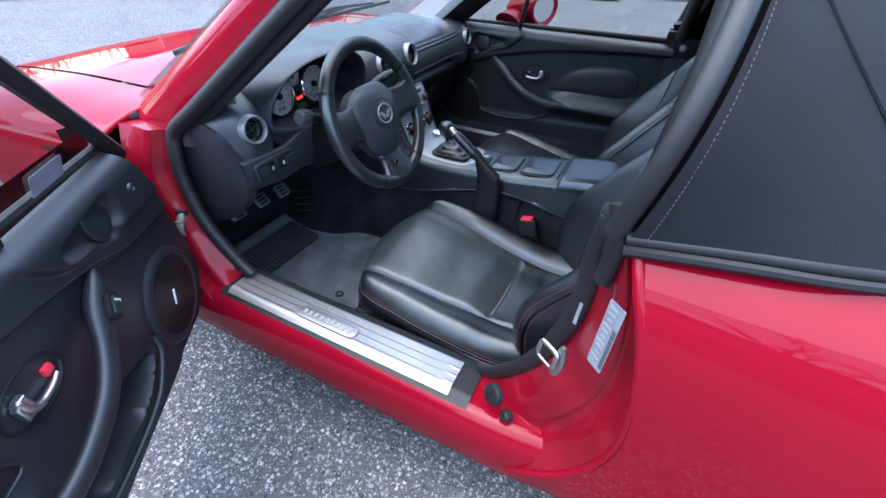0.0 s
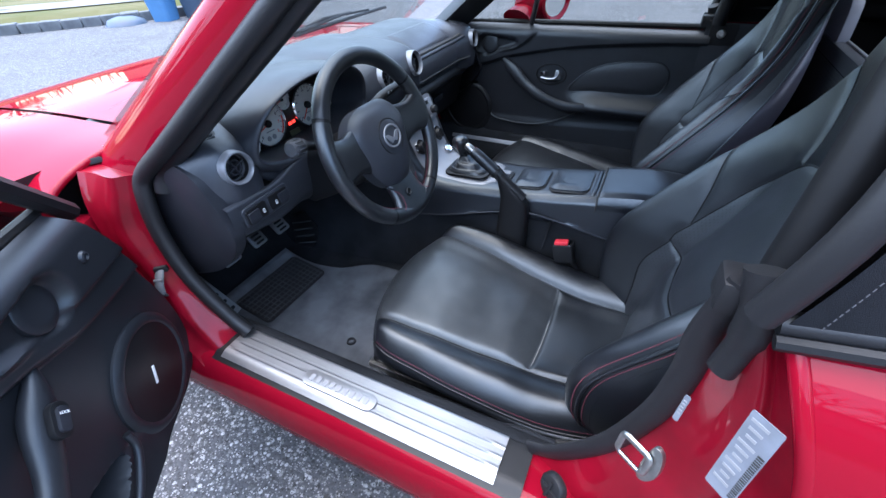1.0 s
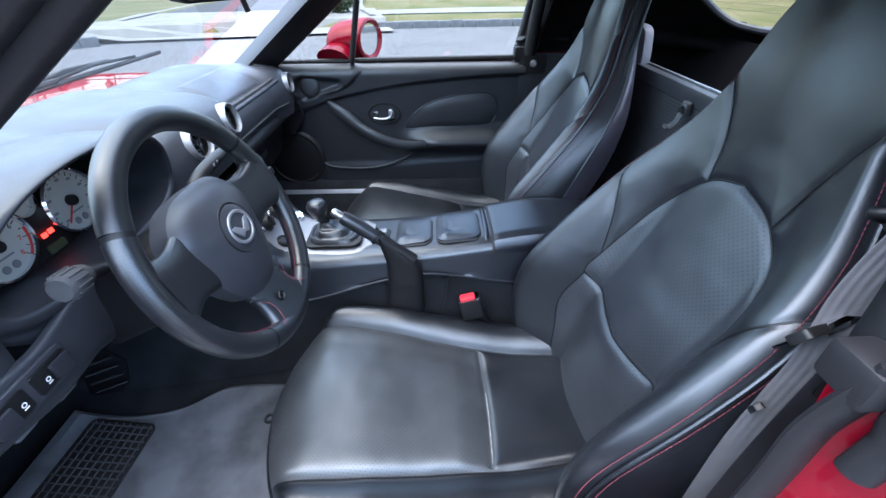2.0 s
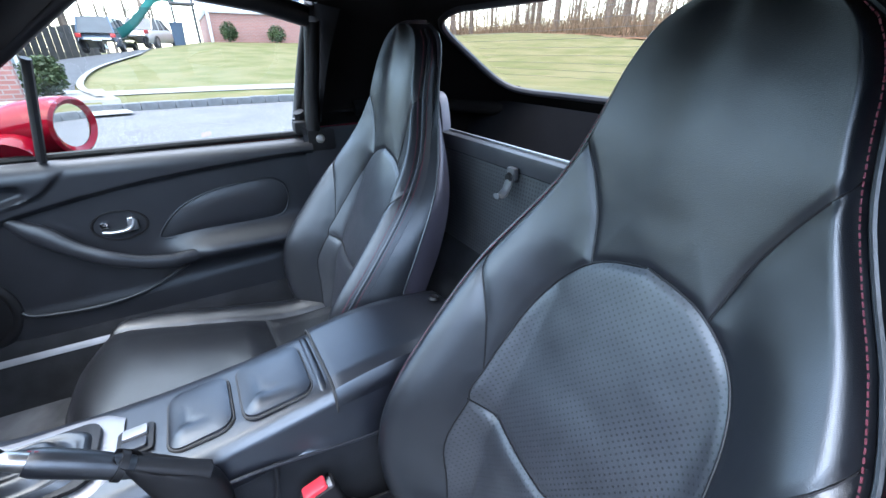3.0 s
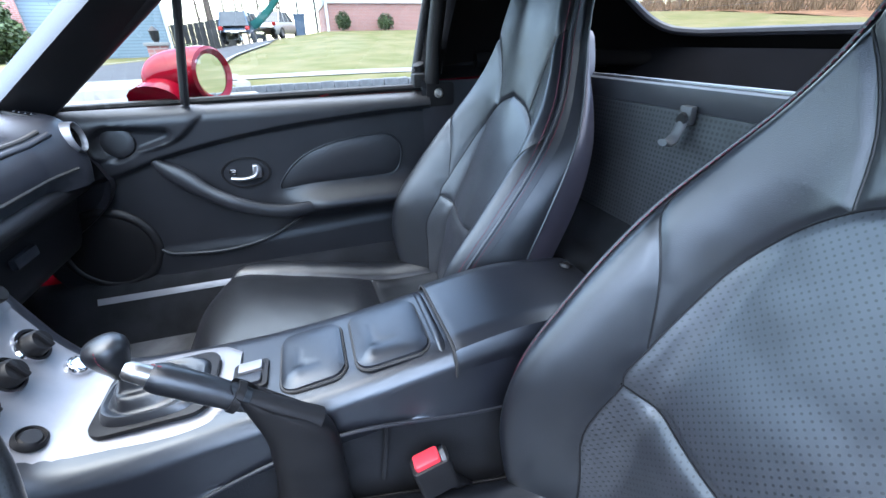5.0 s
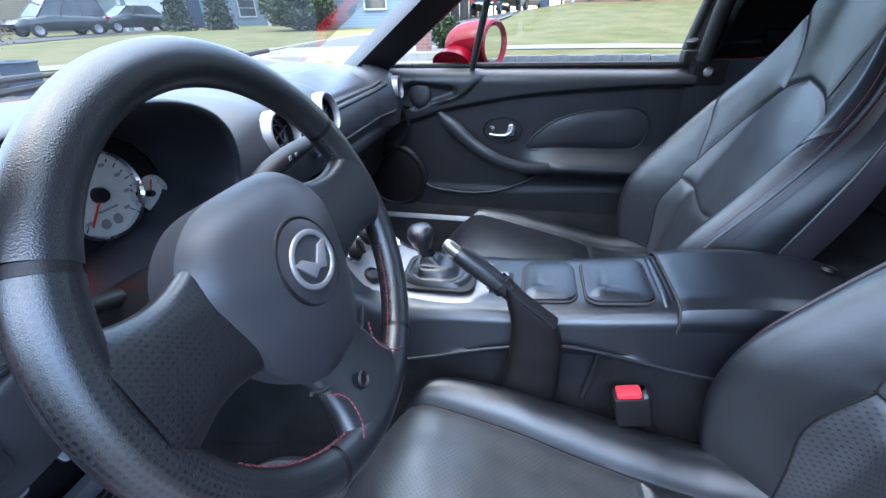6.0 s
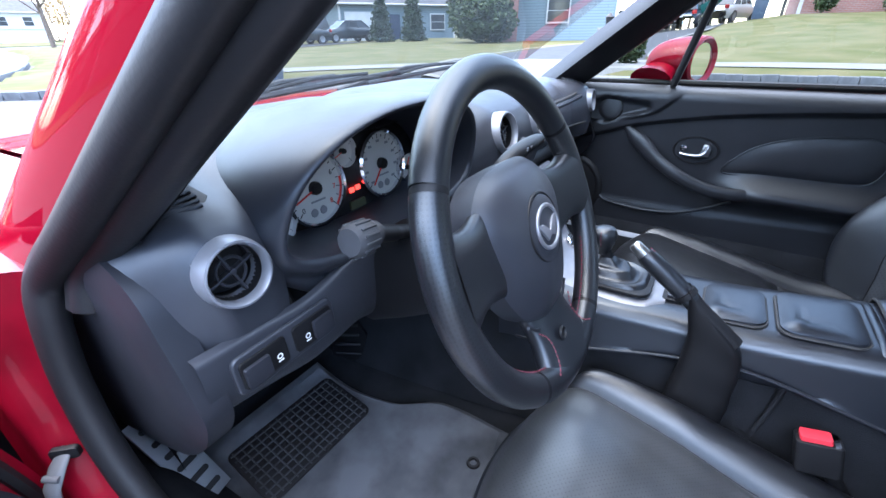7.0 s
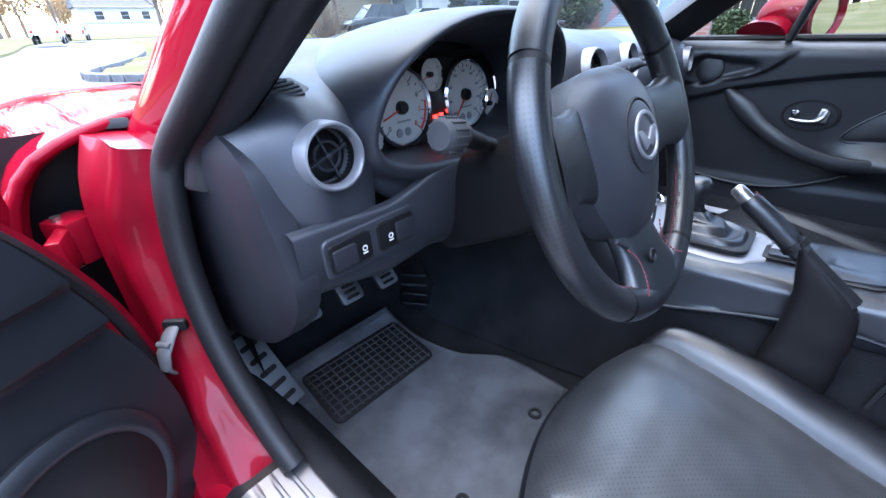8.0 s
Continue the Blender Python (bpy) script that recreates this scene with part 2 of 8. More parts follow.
SHINGLE = material("grey_roof_shingle", (0.07, 0.07, 0.075), 0.9, grain=0.5, grain_scale=8, tone=0.3, tone_scale=2)
SHUTTER = material("dark_blue_shutter", (0.02, 0.035, 0.07), 0.6, tone=0.2, tone_scale=4)
PANE_DARK = material("dark_window", (0.05, 0.06, 0.07), 0.08, tone=0.4, tone_scale=1.5)
WHITE_TRIM = material("white_trim_paint", (0.5, 0.5, 0.5), 0.6, tone=0.1, tone_scale=2)
BARK = material("grey_brown_bark", (0.15, 0.115, 0.092), 0.95, grain=0.9, grain_scale=25, tone=0.4, tone_scale=6)
LEAF = material("dark_evergreen_leaf", (0.025, 0.05, 0.02), 0.7, tone=0.5, tone_scale=3)
LEAF_BUSH = material("green_shrub_leaf", (0.045, 0.075, 0.022), 0.7, tone=0.5, tone_scale=3)
TWIG = material("tan_dry_twig", (0.17, 0.115, 0.07), 0.9, tone=0.4, tone_scale=5)
# tan warmed to gold, standing in for low sun on distant trees
TWIG_SUNLIT = material("sunlit_tan_leaf", (0.30, 0.19, 0.085), 0.9, tone=0.4, tone_scale=2)
DRIVE = material("dark_driveway_asphalt", (0.035, 0.037, 0.042), 0.9, grain=0.6, grain_scale=60, tone=0.3, tone_scale=2)
BIN_BLUE = material("light_blue_plastic", (0.06, 0.18, 0.36), 0.45, tone=0.15, tone_scale=5)
BIN_DARK = material("blue_grey_plastic", (0.035, 0.06, 0.10), 0.45, tone=0.15, tone_scale=5)
TEAL = material("teal_plastic", (0.01, 0.12, 0.11), 0.4, tone=0.15, tone_scale=3)
FENCE = material("dark_grey_fence", (0.05, 0.05, 0.05), 0.8, tone=0.3, tone_scale=3)
CAR_BLUE = material("blue_grey_car_paint", (0.05, 0.08, 0.12), 0.3, 0.4, coat=1.0, tone=0.1, tone_scale=2)
CAR_DARK = material("dark_green_car_paint", (0.015, 0.022, 0.025), 0.3, 0.3, coat=1.0, tone=0.1, tone_scale=2)
CAR_WHITE = material("white_car_paint", (0.5, 0.5, 0.5), 0.3, 0.0, coat=1.0, tone=0.05, tone_scale=2)
LAMP_RED = material("red_tail_lamp", (0.35, 0.01, 0.01), 0.3)

# ---- building tools ----
class Geo:
    """Vertices and faces of one mesh in the making."""

    def __init__(self):
        self.v, self.f = [], []

    def add(self, verts, faces):
        k = len(self.v)
        self.v += [tuple(p) for p in verts]
        self.f += [tuple(i + k for i in face) for face in faces]
        return self

    def grid(self, fn, nu, nv, ring_u=False, ring_v=False, flip=False, keep=None):
        us = [i / nu for i in range(nu if ring_u else nu + 1)]
        vs = [j / nv for j in range(nv if ring_v else nv + 1)]
        verts = [fn(u, v) for u in us for v in vs]
        m, faces = len(vs), []
        for i in range(nu):
            for j in range(nv):
                a, b = i, (i + 1) % len(us)
                c, d = j, (j + 1) % m
                q = (a * m + c, b * m + c, b * m + d, a * m + d)
                if keep is None or keep((i + 0.5) / nu, (j + 0.5) / nv):
                    faces.append(q[::-1] if flip else q)
        return self.add(verts, faces)

    def tube(self, pts, r, seg=8, closed=False, flat=1.0, up=(0, 0, 1), cap=True):
        """A round or flattened bar along pts; r is one radius or one for each point."""
        pts = [Vector(p) for p in pts]
        n, side = len(pts), None
        rows = []
        for i, p in enumerate(pts):
            a = pts[(i - 1) % n] if closed or i else p
            b = pts[(i + 1) % n] if closed or i < n - 1 else p
            d = (b - a).normalized()
            if side is None:
                side = d.cross(Vector(up))
                if side.length < 1e-3:
                    side = d.cross(Vector((1, 0, 0)))
            side = (side - d * side.dot(d)).normalized()
            top = side.cross(d)
            ri = r[i] if isinstance(r, (list, tuple)) else r
            rows.append([p + side * ri * math.cos(2 * math.pi * k / seg) + top * ri * flat * math.sin(2 * math.pi * k / seg) for k in range(seg)])
        verts = [q for row in rows for q in row]
        faces = []
        for i in range(n if closed else n - 1):
            for k in range(seg):
                j, q = (i + 1) % n, (k + 1) % seg
                faces.append((i * seg + k, i * seg + q, j * seg + q, j * seg + k))
        if not closed and cap:
            faces += [tuple(range(seg))[::-1], tuple((n - 1) * seg + k for k in range(seg))]
        return self.add(verts, faces)

    def box(self, c, s, bevel=0.0, m=None, seg=2):
        bm = bmesh.new()
        bmesh.ops.create_cube(bm, size=1)
        bmesh.ops.scale(bm, vec=s, verts=bm.verts)
        if bevel:
            bmesh.ops.bevel(bm, geom=bm.edges[:] + bm.verts[:], offset=bevel, segments=seg, affect="EDGES", profile=0.6)
        m = Matrix.Translation(c) @ (m or Matrix())
        bm.verts.index_update()
        self.add([m @ v.co for v in bm.verts], [[v.index for v in f.verts] for f in bm.faces])
        bm.free()
        return self

    def lathe(self, profile, m, seg=32, a0=0.0, a1=2 * math.pi):
        """Turns (radius, height) round the local z of m."""
        full = abs(a1 - a0 - 2 * math.pi) < 1e-6
        n = seg if full else seg + 1
        verts = [m @ Vector((r * math.cos(a0 + (a1 - a0) * k / seg), r * math.sin(a0 + (a1 - a0) * k / seg), h)) for k in range(n) for r, h in profile]
        w, faces = len(profile), []
        for k in range(seg):
            j = (k + 1) % n
            for i in range(w - 1):
                faces.append((k * w + i, j * w + i, j * w + i + 1, k * w + i + 1))
        return self.add(verts, faces)

    def prism(self, outline, m, depth, bevel=0.0, seg=2):
        """A plate: the outline in the local xy of m, depth along its z, edges rounded by bevel."""
        bm = bmesh.new()
        lo = [bm.verts.new((x, y, 0)) for x, y in outline]
        f = bm.faces.new(lo)
        ext = bmesh.ops.extrude_face_region(bm, geom=[f])
        bmesh.ops.translate(bm, vec=(0, 0, depth), verts=[e for e in ext["geom"] if isinstance(e, bmesh.types.BMVert)])
        bmesh.ops.recalc_face_normals(bm, faces=bm.faces)
        if bevel:
            flat = [e for e in bm.edges if abs(e.verts[0].co.z - e.verts[1].co.z) < 1e-6 and e.verts[0].co.z * (1 if depth > 0 else -1) > abs(depth) / 2]
            bmesh.ops.bevel(bm, geom=flat, offset=bevel, segments=seg, affect="EDGES", profile=0.6)
        bm.verts.index_update()
        self.add([m @ v.co for v in bm.verts], [[v.index for v in f.verts] for f in bm.faces])
        bm.free()
        return self

    def moved(self, m):
        self.v = [tuple(m @ Vector(p)) for p in self.v]
        if m.to_3x3().determinant() < 0:
            self.f = [q[::-1] for q in self.f]
        return self

    def mesh(self, name, mat, smooth=True, angle=38, fix=True, flat_uv=None):
        me = bpy.data.meshes.new(name)
        me.from_pydata(self.v, [], self.f)
        if fix:
            bm = bmesh.new()
            bm.from_mesh(me)
            bmesh.ops.remove_doubles(bm, verts=bm.verts, dist=1e-6)
            bmesh.ops.recalc_face_normals(bm, faces=bm.faces)
            bm.to_mesh(me)
            bm.free()
        if smooth:
            me.shade_smooth()
            me.set_sharp_from_angle(angle=radians(angle))
        if flat_uv is not None:
            lay = me.uv_layers.new(name="flat")
            for lp in me.loops:
                lay.data[lp.index].uv = flat_uv(Vector(me.vertices[lp.vertex_index].co))
        me.materials.append(mat)
        me.update()
        return me


def spline(pts, n=8, closed=False):
    """A smooth curve through pts."""
    pts = [Vector(p) for p in pts]
    k, out = len(pts), []
    for i in range(k if closed else k - 1):
        p1, p2 = pts[i], pts[(i + 1) % k]
        p0 = pts[i - 1] if closed or i else p1 * 2 - p2
        p3 = pts[(i + 2) % k] if closed or i < k - 2 else p2 * 2 - p1
        for j in range(n):
            t = j / n
            out.append(0.5 * (2 * p1 + (p2 - p0) * t + (2 * p0 - 5 * p1 + 4 * p2 - p3) * t * t + (3 * p1 - p0 - 3 * p2 + p3) * t * t * t))
    if not closed:
        out.append(pts[-1])
    return out


def along(pts, s):
    """The point at the fraction s of the way along pts."""
    d = [0.0]
    for a, b in zip(pts, pts[1:]):
        d.append(d[-1] + (Vector(b) - Vector(a)).length)
    w = max(0.0, min(1.0, s)) * d[-1]
    for i in range(len(pts) - 1):
        if w <= d[i + 1] or i == len(pts) - 2:
            k = (w - d[i]) / max(1e-9, d[i + 1] - d[i])
            return Vector(pts[i]).lerp(Vector(pts[i + 1]), k)


def ramp(x, table):
    """A smooth value from rows of (x, value)."""
    xs, ys = [r[0] for r in table], [r[1] for r in table]
    if x <= xs[0]:
        return ys[0]
    for i in range(len(xs) - 1):
        if x <= xs[i + 1]:
            t = (x - xs[i]) / (xs[i + 1] - xs[i])
            m0 = (ys[i + 1] - ys[i - 1]) / (xs[i + 1] - xs[i - 1]) if i else (ys[1] - ys[0]) / (xs[1] - xs[0])
            m1 = (ys[i + 2] - ys[i]) / (xs[i + 2] - xs[i]) if i < len(xs) - 2 else (ys[i + 1] - ys[i]) / (xs[i + 1] - xs[i])
            h = xs[i + 1] - xs[i]
            return (2 * t**3 - 3 * t**2 + 1) * ys[i] + (t**3 - 2 * t**2 + t) * h * m0 + (3 * t**2 - 2 * t**3) * ys[i + 1] + (t**3 - t**2) * h * m1
    return ys[-1]


def thing(name, place, label, category, group="", kind=""):
    ob = new(name)
    ob.empty_display_size = 0.05
    ob.location = place
    return tagged(ob, label, category, group, kind)


def part(name, geo, mat, parent, label="", smooth=True, angle=38, fix=True, flat_uv=None):
    ob = new(name, geo.mesh(name, mat, smooth, angle, fix, flat_uv))
    ob.parent = parent
    if parent.type == "EMPTY":
        ob.matrix_parent_inverse = Matrix.Translation(parent.location).inverted()
    return tagged(ob, label)


def single(name, geo, mat, label, category, group="", kind="", smooth=True, angle=38, fix=True):
    return tagged(new(name, geo.mesh(name, mat, smooth, angle, fix)), label, category, group, kind)


def frame_at(origin, normal, up=(0, 0, 1)):
    """A pose whose z is the normal and whose y leans towards up."""
    z = Vector(normal).normalized()
    x = Vector(up).cross(z).normalized()
    y = z.cross(x)
    m = Matrix((x, y, z)).transposed().to_4x4()
    m.translation = Vector(origin)
    return m


def rounded(w, h, r, n=5):
    """The outline of a rounded rectangle round the origin."""
    out = []
    for cx, cy, a in ((w / 2 - r, h / 2 - r, 0), (-w / 2 + r, h / 2 - r, 90), (-w / 2 + r, -h / 2 + r, 180), (w / 2 - r, -h / 2 + r, 270)):
        for k in range(n + 1):
            t = radians(a + 90 * k / n)
            out.append((cx + r * math.cos(t), cy + r * math.sin(t)))
    return out


def stitches(pts, pitch, length, r, off=(0, 0, 0)):
    """A row of short threads along pts."""
    g = Geo()
    total = sum((Vector(b) - Vector(a)).length for a, b in zip(pts, pts[1:]))
    n = max(2, int(total / pitch))
    for k in range(n):
        s = (k + 0.5) / n
        a, b = along(pts, s - 0.5 * length / total), along(pts, s + 0.5 * length / total)
        g.tube([a + Vector(off), b + Vector(off)], r, 4)
    return g


def step(x):
    x = max(0.0, min(1.0, x))
    return x * x * (3 - 2 * x)


def spline_outline(pts, n=4):
    return [(p.x, p.y) for p in spline([(x, y, 0) for x, y in pts], n, closed=True)]


def trimmed(g):
    """Drops the vertices that no face uses."""
    used = sorted({i for f in g.f for i in f})
    at = {i: k for k, i in enumerate(used)}
    return Geo().add([g.v[i] for i in used], [tuple(at[i] for i in f) for f in g.f])

# ---- street, lawns, kerbs ----
KERB_LINE = spline([(-60, -8.6, 0), (-20, -7.8, 0), (-6, -7.2, 0), (0, -7.0, 0), (3.6, -6.9, 0), (6.6, -6.4, 0), (8.6, -4.9, 0), (9.15, -2.4, 0), (8.9, 0.5, 0), (8.0, 3.9, 0), (5.8, 6.2, 0), (3.7, 7.6, 0), (2.2, 8.75, 0), (1.2, 10.0, 0), (1.05, 11.0, 0), (1.35, 12.1, 0), (2.25, 14.0, 0), (3.65, 17.5, 0), (5.6, 24, 0), (8.6, 36, 0), (12, 52, 0), (18, 61, 0), (40, 67, 0), (80, 69, 0)], 10)
_K = np.array([(p.x, p.y) for p in KERB_LINE])


def kerb_distance(x, y):
    """Metres from the kerb line, positive on the lawn side."""
    a, b = _K[:-1], _K[1:]
    d = b - a
    q = np.array((x, y))
    t = np.clip(((q - a) * d).sum(1) / (d * d).sum(1), 0, 1)
    off = q - (a + t[:, None] * d)
    k = int(np.argmin((off * off).sum(1)))
    side = d[k][0] * off[k][1] - d[k][1] * off[k][0]
    return math.hypot(*off[k]) * (1 if side < 0 else -1)


def land(x, y):
    """Height of the ground beyond the kerb."""
    d = max(0.0, kerb_distance(x, y))
    rise = 0.012 * max(0.0, d - 2.5)
    east = min(1.0, max(0.0, (6 - y) / 8)) * min(1.0, max(0.0, (x - 11.5) / 15)) * 1.1
    south = min(1.0, max(0.0, (-8 - y) / 14)) * min(1.0, max(0.0, d / 14)) * 0.8
    return 0.14 + min(rise, 0.3) + east + south


road = single("road", Geo().grid(lambda u, v: (-400 + 800 * u, -400 + 800 * v, 0), 2, 2), ASPHALT, "grey coarse asphalt street with pale stone chips", "road", kind="structure")

_g = Geo()
_xs = [-60, -40, -25, -15, -10] + [-6 + 0.75 * i for i in range(65)] + [45, 55, 75, 110, 180, 300]
_ys = [-300, -180, -110, -75, -60] + [-50 + 0.75 * i for i in range(134)] + [52, 60, 75, 110, 180, 300]


def lawn_at(x, y):
    d = kerb_distance(x, y)
    return (x, y, land(x, y) if d > 0.12 else -0.4)


_g.add([lawn_at(x, y) for x in _xs for y in _ys], [(i * len(_ys) + j, (i + 1) * len(_ys) + j, (i + 1) * len(_ys) + j + 1, i * len(_ys) + j + 1)
                                                  for i in range(len(_xs) - 1) for j in range(len(_ys) - 1)])
lawn = single("lawn", _g, GRASS_SOIL, "mown lawn, green with yellowish winter patches", "lawn", kind="structure", fix=False)


def strip(name, d0, d1, lift, mat, label, s0=0.0, s1=1.0, n=160):
    """A band that follows the kerb between two distances from it."""
    def at(u, v):
        s = s0 + (s1 - s0) * u
        p, q = along(KERB_LINE, s), along(KERB_LINE, min(1, s + 0.002))
        t = (q - p).normalized()
        nrm = Vector((t.y, -t.x, 0))
        w = p + nrm * (d0 + (d1 - d0) * v)
        return (w.x, w.y, land(w.x, w.y) + lift)
    return single(name, Geo().grid(at, n, 2), mat, label, "pavement", kind="structure")


_run = [0.0]
for _a, _b in zip(KERB_LINE, KERB_LINE[1:]):
    _run.append(_run[-1] + (_b - _a).length)
_start = next(r for r, p in zip(_run, KERB_LINE) if p.x > 8.7) / _run[-1]
_end = next(r for r, p in zip(_run, KERB_LINE) if p.y > 12) / _run[-1]
strip("pavement", 1.5, 2.7, 0.02, CONCRETE, "pale concrete pavement slabs between two strips of lawn", _start, _end)

# ---- the car's body ----
CAR = thing("sports_car", (0, 0, 0), "small red two-seat roadster with its black soft top up", "car")


def half_width(y):
    return ramp(y, [(-2.0, 0.62), (-1.75, 0.76), (-1.2, 0.835), (-0.6, 0.80), (0.0, 0.785), (0.6, 0.80), (1.15, 0.825), (1.6, 0.74), (1.85, 0.58)])


def side_profile(t, y, zc):
    """Half a cross section: t 0 at the middle of the deck, 1 at the foot of the side."""
    w = half_width(y)
    pts = [(0, zc), (0.30 * w, zc - 0.004), (0.62 * w, zc - 0.011), (0.80 * w, zc - 0.014), (0.90 * w, zc - 0.032), (0.955 * w, zc - 0.060), (0.985 * w, zc - 0.115), (w, zc - 0.22), (0.995 * w, 0.36), (0.97 * w, 0.26), (0.93 * w, 0.17)]
    return along(spline([(x, 0, z) for x, z in pts], 4), t)


def deck(y):
    return ramp(y, [(-2.0, 0.60), (-1.85, 0.74), (-1.5, 0.80), (-1.05, 0.80), (0.58, 0.735), (0.9, 0.725), (1.3, 0.68), (1.6, 0.60), (1.85, 0.46)])


def clip(y0, y1, t0, t1, s, arch=None, n=30, m=22):
    def at(u, v):
        y = y0 + (y1 - y0) * u
        p = side_profile(t0 + (t1 - t0) * v, y, deck(y))
        return (s * p.x, y, p.z)
    keep = None
    if arch:
        def keep(u, v):
            x, y, z = at(u, v)
            return not (abs(x) > 0.5 and math.hypot(y - arch, z - 0.30) < 0.33)
    return Geo().grid(at, n, m, keep=keep)


def quarter_x(y, z):
    w = ramp(y, [(-2.0, 0.60), (-1.7, 0.74), (-1.2, 0.83), (-0.9, 0.81), (-0.55, 0.775)])
    return w - ramp(z, [(0.15, 0.045), (0.25, 0.012), (0.38, 0.0), (0.55, 0.003), (0.66, 0.018), (0.73, 0.045), (0.765, 0.075), (0.785, 0.11)])


def boot_lid(s):
    """The rear deck, from the foot of the hood to the tail and out to the rear wings."""
    def at(u, v):
        y = -1.98 * (1 - u) + u * ramp(0.69 * v, [(0, -1.14), (0.3, -1.13), (0.5, -1.07), (0.62, -0.95), (0.682, -0.82), (0.70, -0.75)])
        side = 0.803 - 0.07 * step((-1.30 - y) / 0.45) - 0.10 * step((-1.70 - y) / 0.28)
        return (s * v * quarter_x(y, side), y, deck(y) + (side - deck(y)) * v**3)
    return Geo().grid(at, 40, 26)


_g = Geo()
for s in (-1, 1):
    _g.add(*(lambda q: (q.v, q.f))(clip(0.58, 1.85, 0.0, 0.415, s)))
part("bonnet", _g, RED, CAR)
for s in (-1, 1):
    part("front_wing", clip(0.452, 1.85, 0.425, 1.0, s, arch=1.16, n=60, m=40), RED, CAR)
    part("boot_side", boot_lid(s), RED, CAR)


def end_cap(y, out):
    """A rounded bumper that closes the body at one end."""
    def at(u, v):
        s = 1 if u > 0.5 else -1
        p = side_profile(abs(2 * u - 1), y, deck(y))
        a = v * math.pi / 2
        return (s * p.x * math.cos(a), y + out * math.sin(a), 0.34 + (p.z - 0.34) * math.cos(a))
    return Geo().grid(at, 60, 14)


for s in (-1, 1):
    edge = [side_profile(0.425 + 0.575 * k / 30, 0.452, deck(0.452)) for k in range(31)]
    part("wing_edge", Geo().tube([(s * q.x, 0.4525, q.z - 0.004) for q in edge], 0.0065, 10), RED, CAR, "rolled rear edge of the wing")
rear = [side_profile(0.415 * abs(k) / 20, 0.58, deck(0.58)) for k in range(-20, 21)]
part("bonnet_edge", Geo().tube([((1 if k > 20 else -1) * q.x, 0.581, q.z - 0.005) for k, q in enumerate(rear)], 0.0065, 10), RED, CAR, "rolled rear edge of the bonnet")
part("front_bumper", end_cap(1.85, 0.13), RED, CAR)
part("rear_bumper", end_cap(-1.975, -0.06), RED, CAR)


def rear_edge(z):
    """Where the rear quarter begins behind the door."""
    return ramp(z, [(0.16, -0.43), (0.24, -0.53), (0.34, -0.615), (0.48, -0.658), (0.64, -0.638), (0.77, -0.590)])


for s in (-1, 1):
    def at(u, v, s=s):
        z = 0.16 + (0.775 - 0.16) * v + 0.032 * v * step(u * 4)
        y = rear_edge(z) * (1 - u) + -1.98 * u
        z -= (0.07 * step((-1.30 - y) / 0.45) + 0.10 * step((-1.70 - y) / 0.28)) * v
        return (s * quarter_x(y, z), y, z)
    part("rear_quarter", Geo().grid(at, 60, 36, keep=lambda u, v: not math.hypot((rear_edge(0.16 + 0.62 * v) * (1 - u) - 1.98 * u) + 1.28, 0.16 + 0.62 * v - 0.30) < 0.33), RED, CAR)
for s in (-1, 1):
    lip = [(0.19 + 0.575 * k / 30) for k in range(31)]
    part("quarter_lip", Geo().tube([(s * (quarter_x(-0.6, z) - 0.003), rear_edge(z) + 0.001, z) for z in lip], 0.0075, 12), RED, CAR, "rounded red edge of the rear wing")
for y in (1.16, -1.28):
    for s in (-1, 1):
        m = frame_at((s * 0.70, y, 0.29), (s, 0, 0))
        w = part("wheel", Geo().lathe([(0.05, 0.07), (0.17, 0.05), (0.20, 0.075), (0.205, 0.08), (0.205, -0.08), (0.05, -0.08)], m, 40), SILVER, CAR)
        part("tyre", Geo().lathe([(0.205, 0.085), (0.25, 0.10), (0.28, 0.09), (0.29, 0.07), (0.29, -0.07), (0.28, -0.09), (0.25, -0.10), (0.205, -0.085)], m, 48), RUBBER, w, "black tyre")

# sills: a rounded red box section along the foot of each door opening
for s in (-1, 1):
    sill_in = spline([(0.55, 0, 0.17), (0.59, 0, 0.25), (0.62, 0, 0.315), (0.645, 0, 0.333), (0.66, 0, 0.334)], 4)
    part("sill_carpet", Geo().grid(lambda u, v, s=s: (s * along(sill_in, v).x, 0.50 - 1.15 * u, along(sill_in, v).z), 8, 20), CARPET, CAR, "black carpeted inner sill")
    sec = [(0.65, 0.330), (0.70, 0.331), (0.735, 0.328), (0.752, 0.318), (0.766, 0.285), (0.768, 0.24), (0.758, 0.19), (0.74, 0.155), (0.66, 0.14)]
    sec = spline([(x, 0, z) for x, z in sec], 3)
    part("sill", Geo().grid(lambda u, v, s=s: (s * along(sec, v).x * (1 - 0.014 * step((1.10 * u - 0.91) / 0.19)), 0.46 - 1.10 * u, along(sec, v).z), 40, 40), RED, CAR)

# front jambs and windscreen pillars
PILLAR_W = [Vector((0.60, 0.56, 0.69)), Vector((0.49, -0.10, 1.14))]
PILLAR_S = [Vector((0.655, 0.345, 0.70)), Vector((0.545, -0.215, 1.125))]
PILLAR_I = [Vector((0.610, 0.255, 0.725)), Vector((0.490, -0.235, 1.125))]
PILLAR_F = [Vector((0.565, 0.47, 0.70)), Vector((0.455, -0.14, 1.12))]


PILLAR_NEAR = [Vector((0.575, 0.375, 0.712)), Vector((0.462, -0.165, 1.12))]
PILLAR_EDGE = [Vector((0.612, 0.440, 0.700)), Vector((0.494, -0.130, 1.135))]


def mir(p, s):
    return (s * p[0], p[1], p[2])


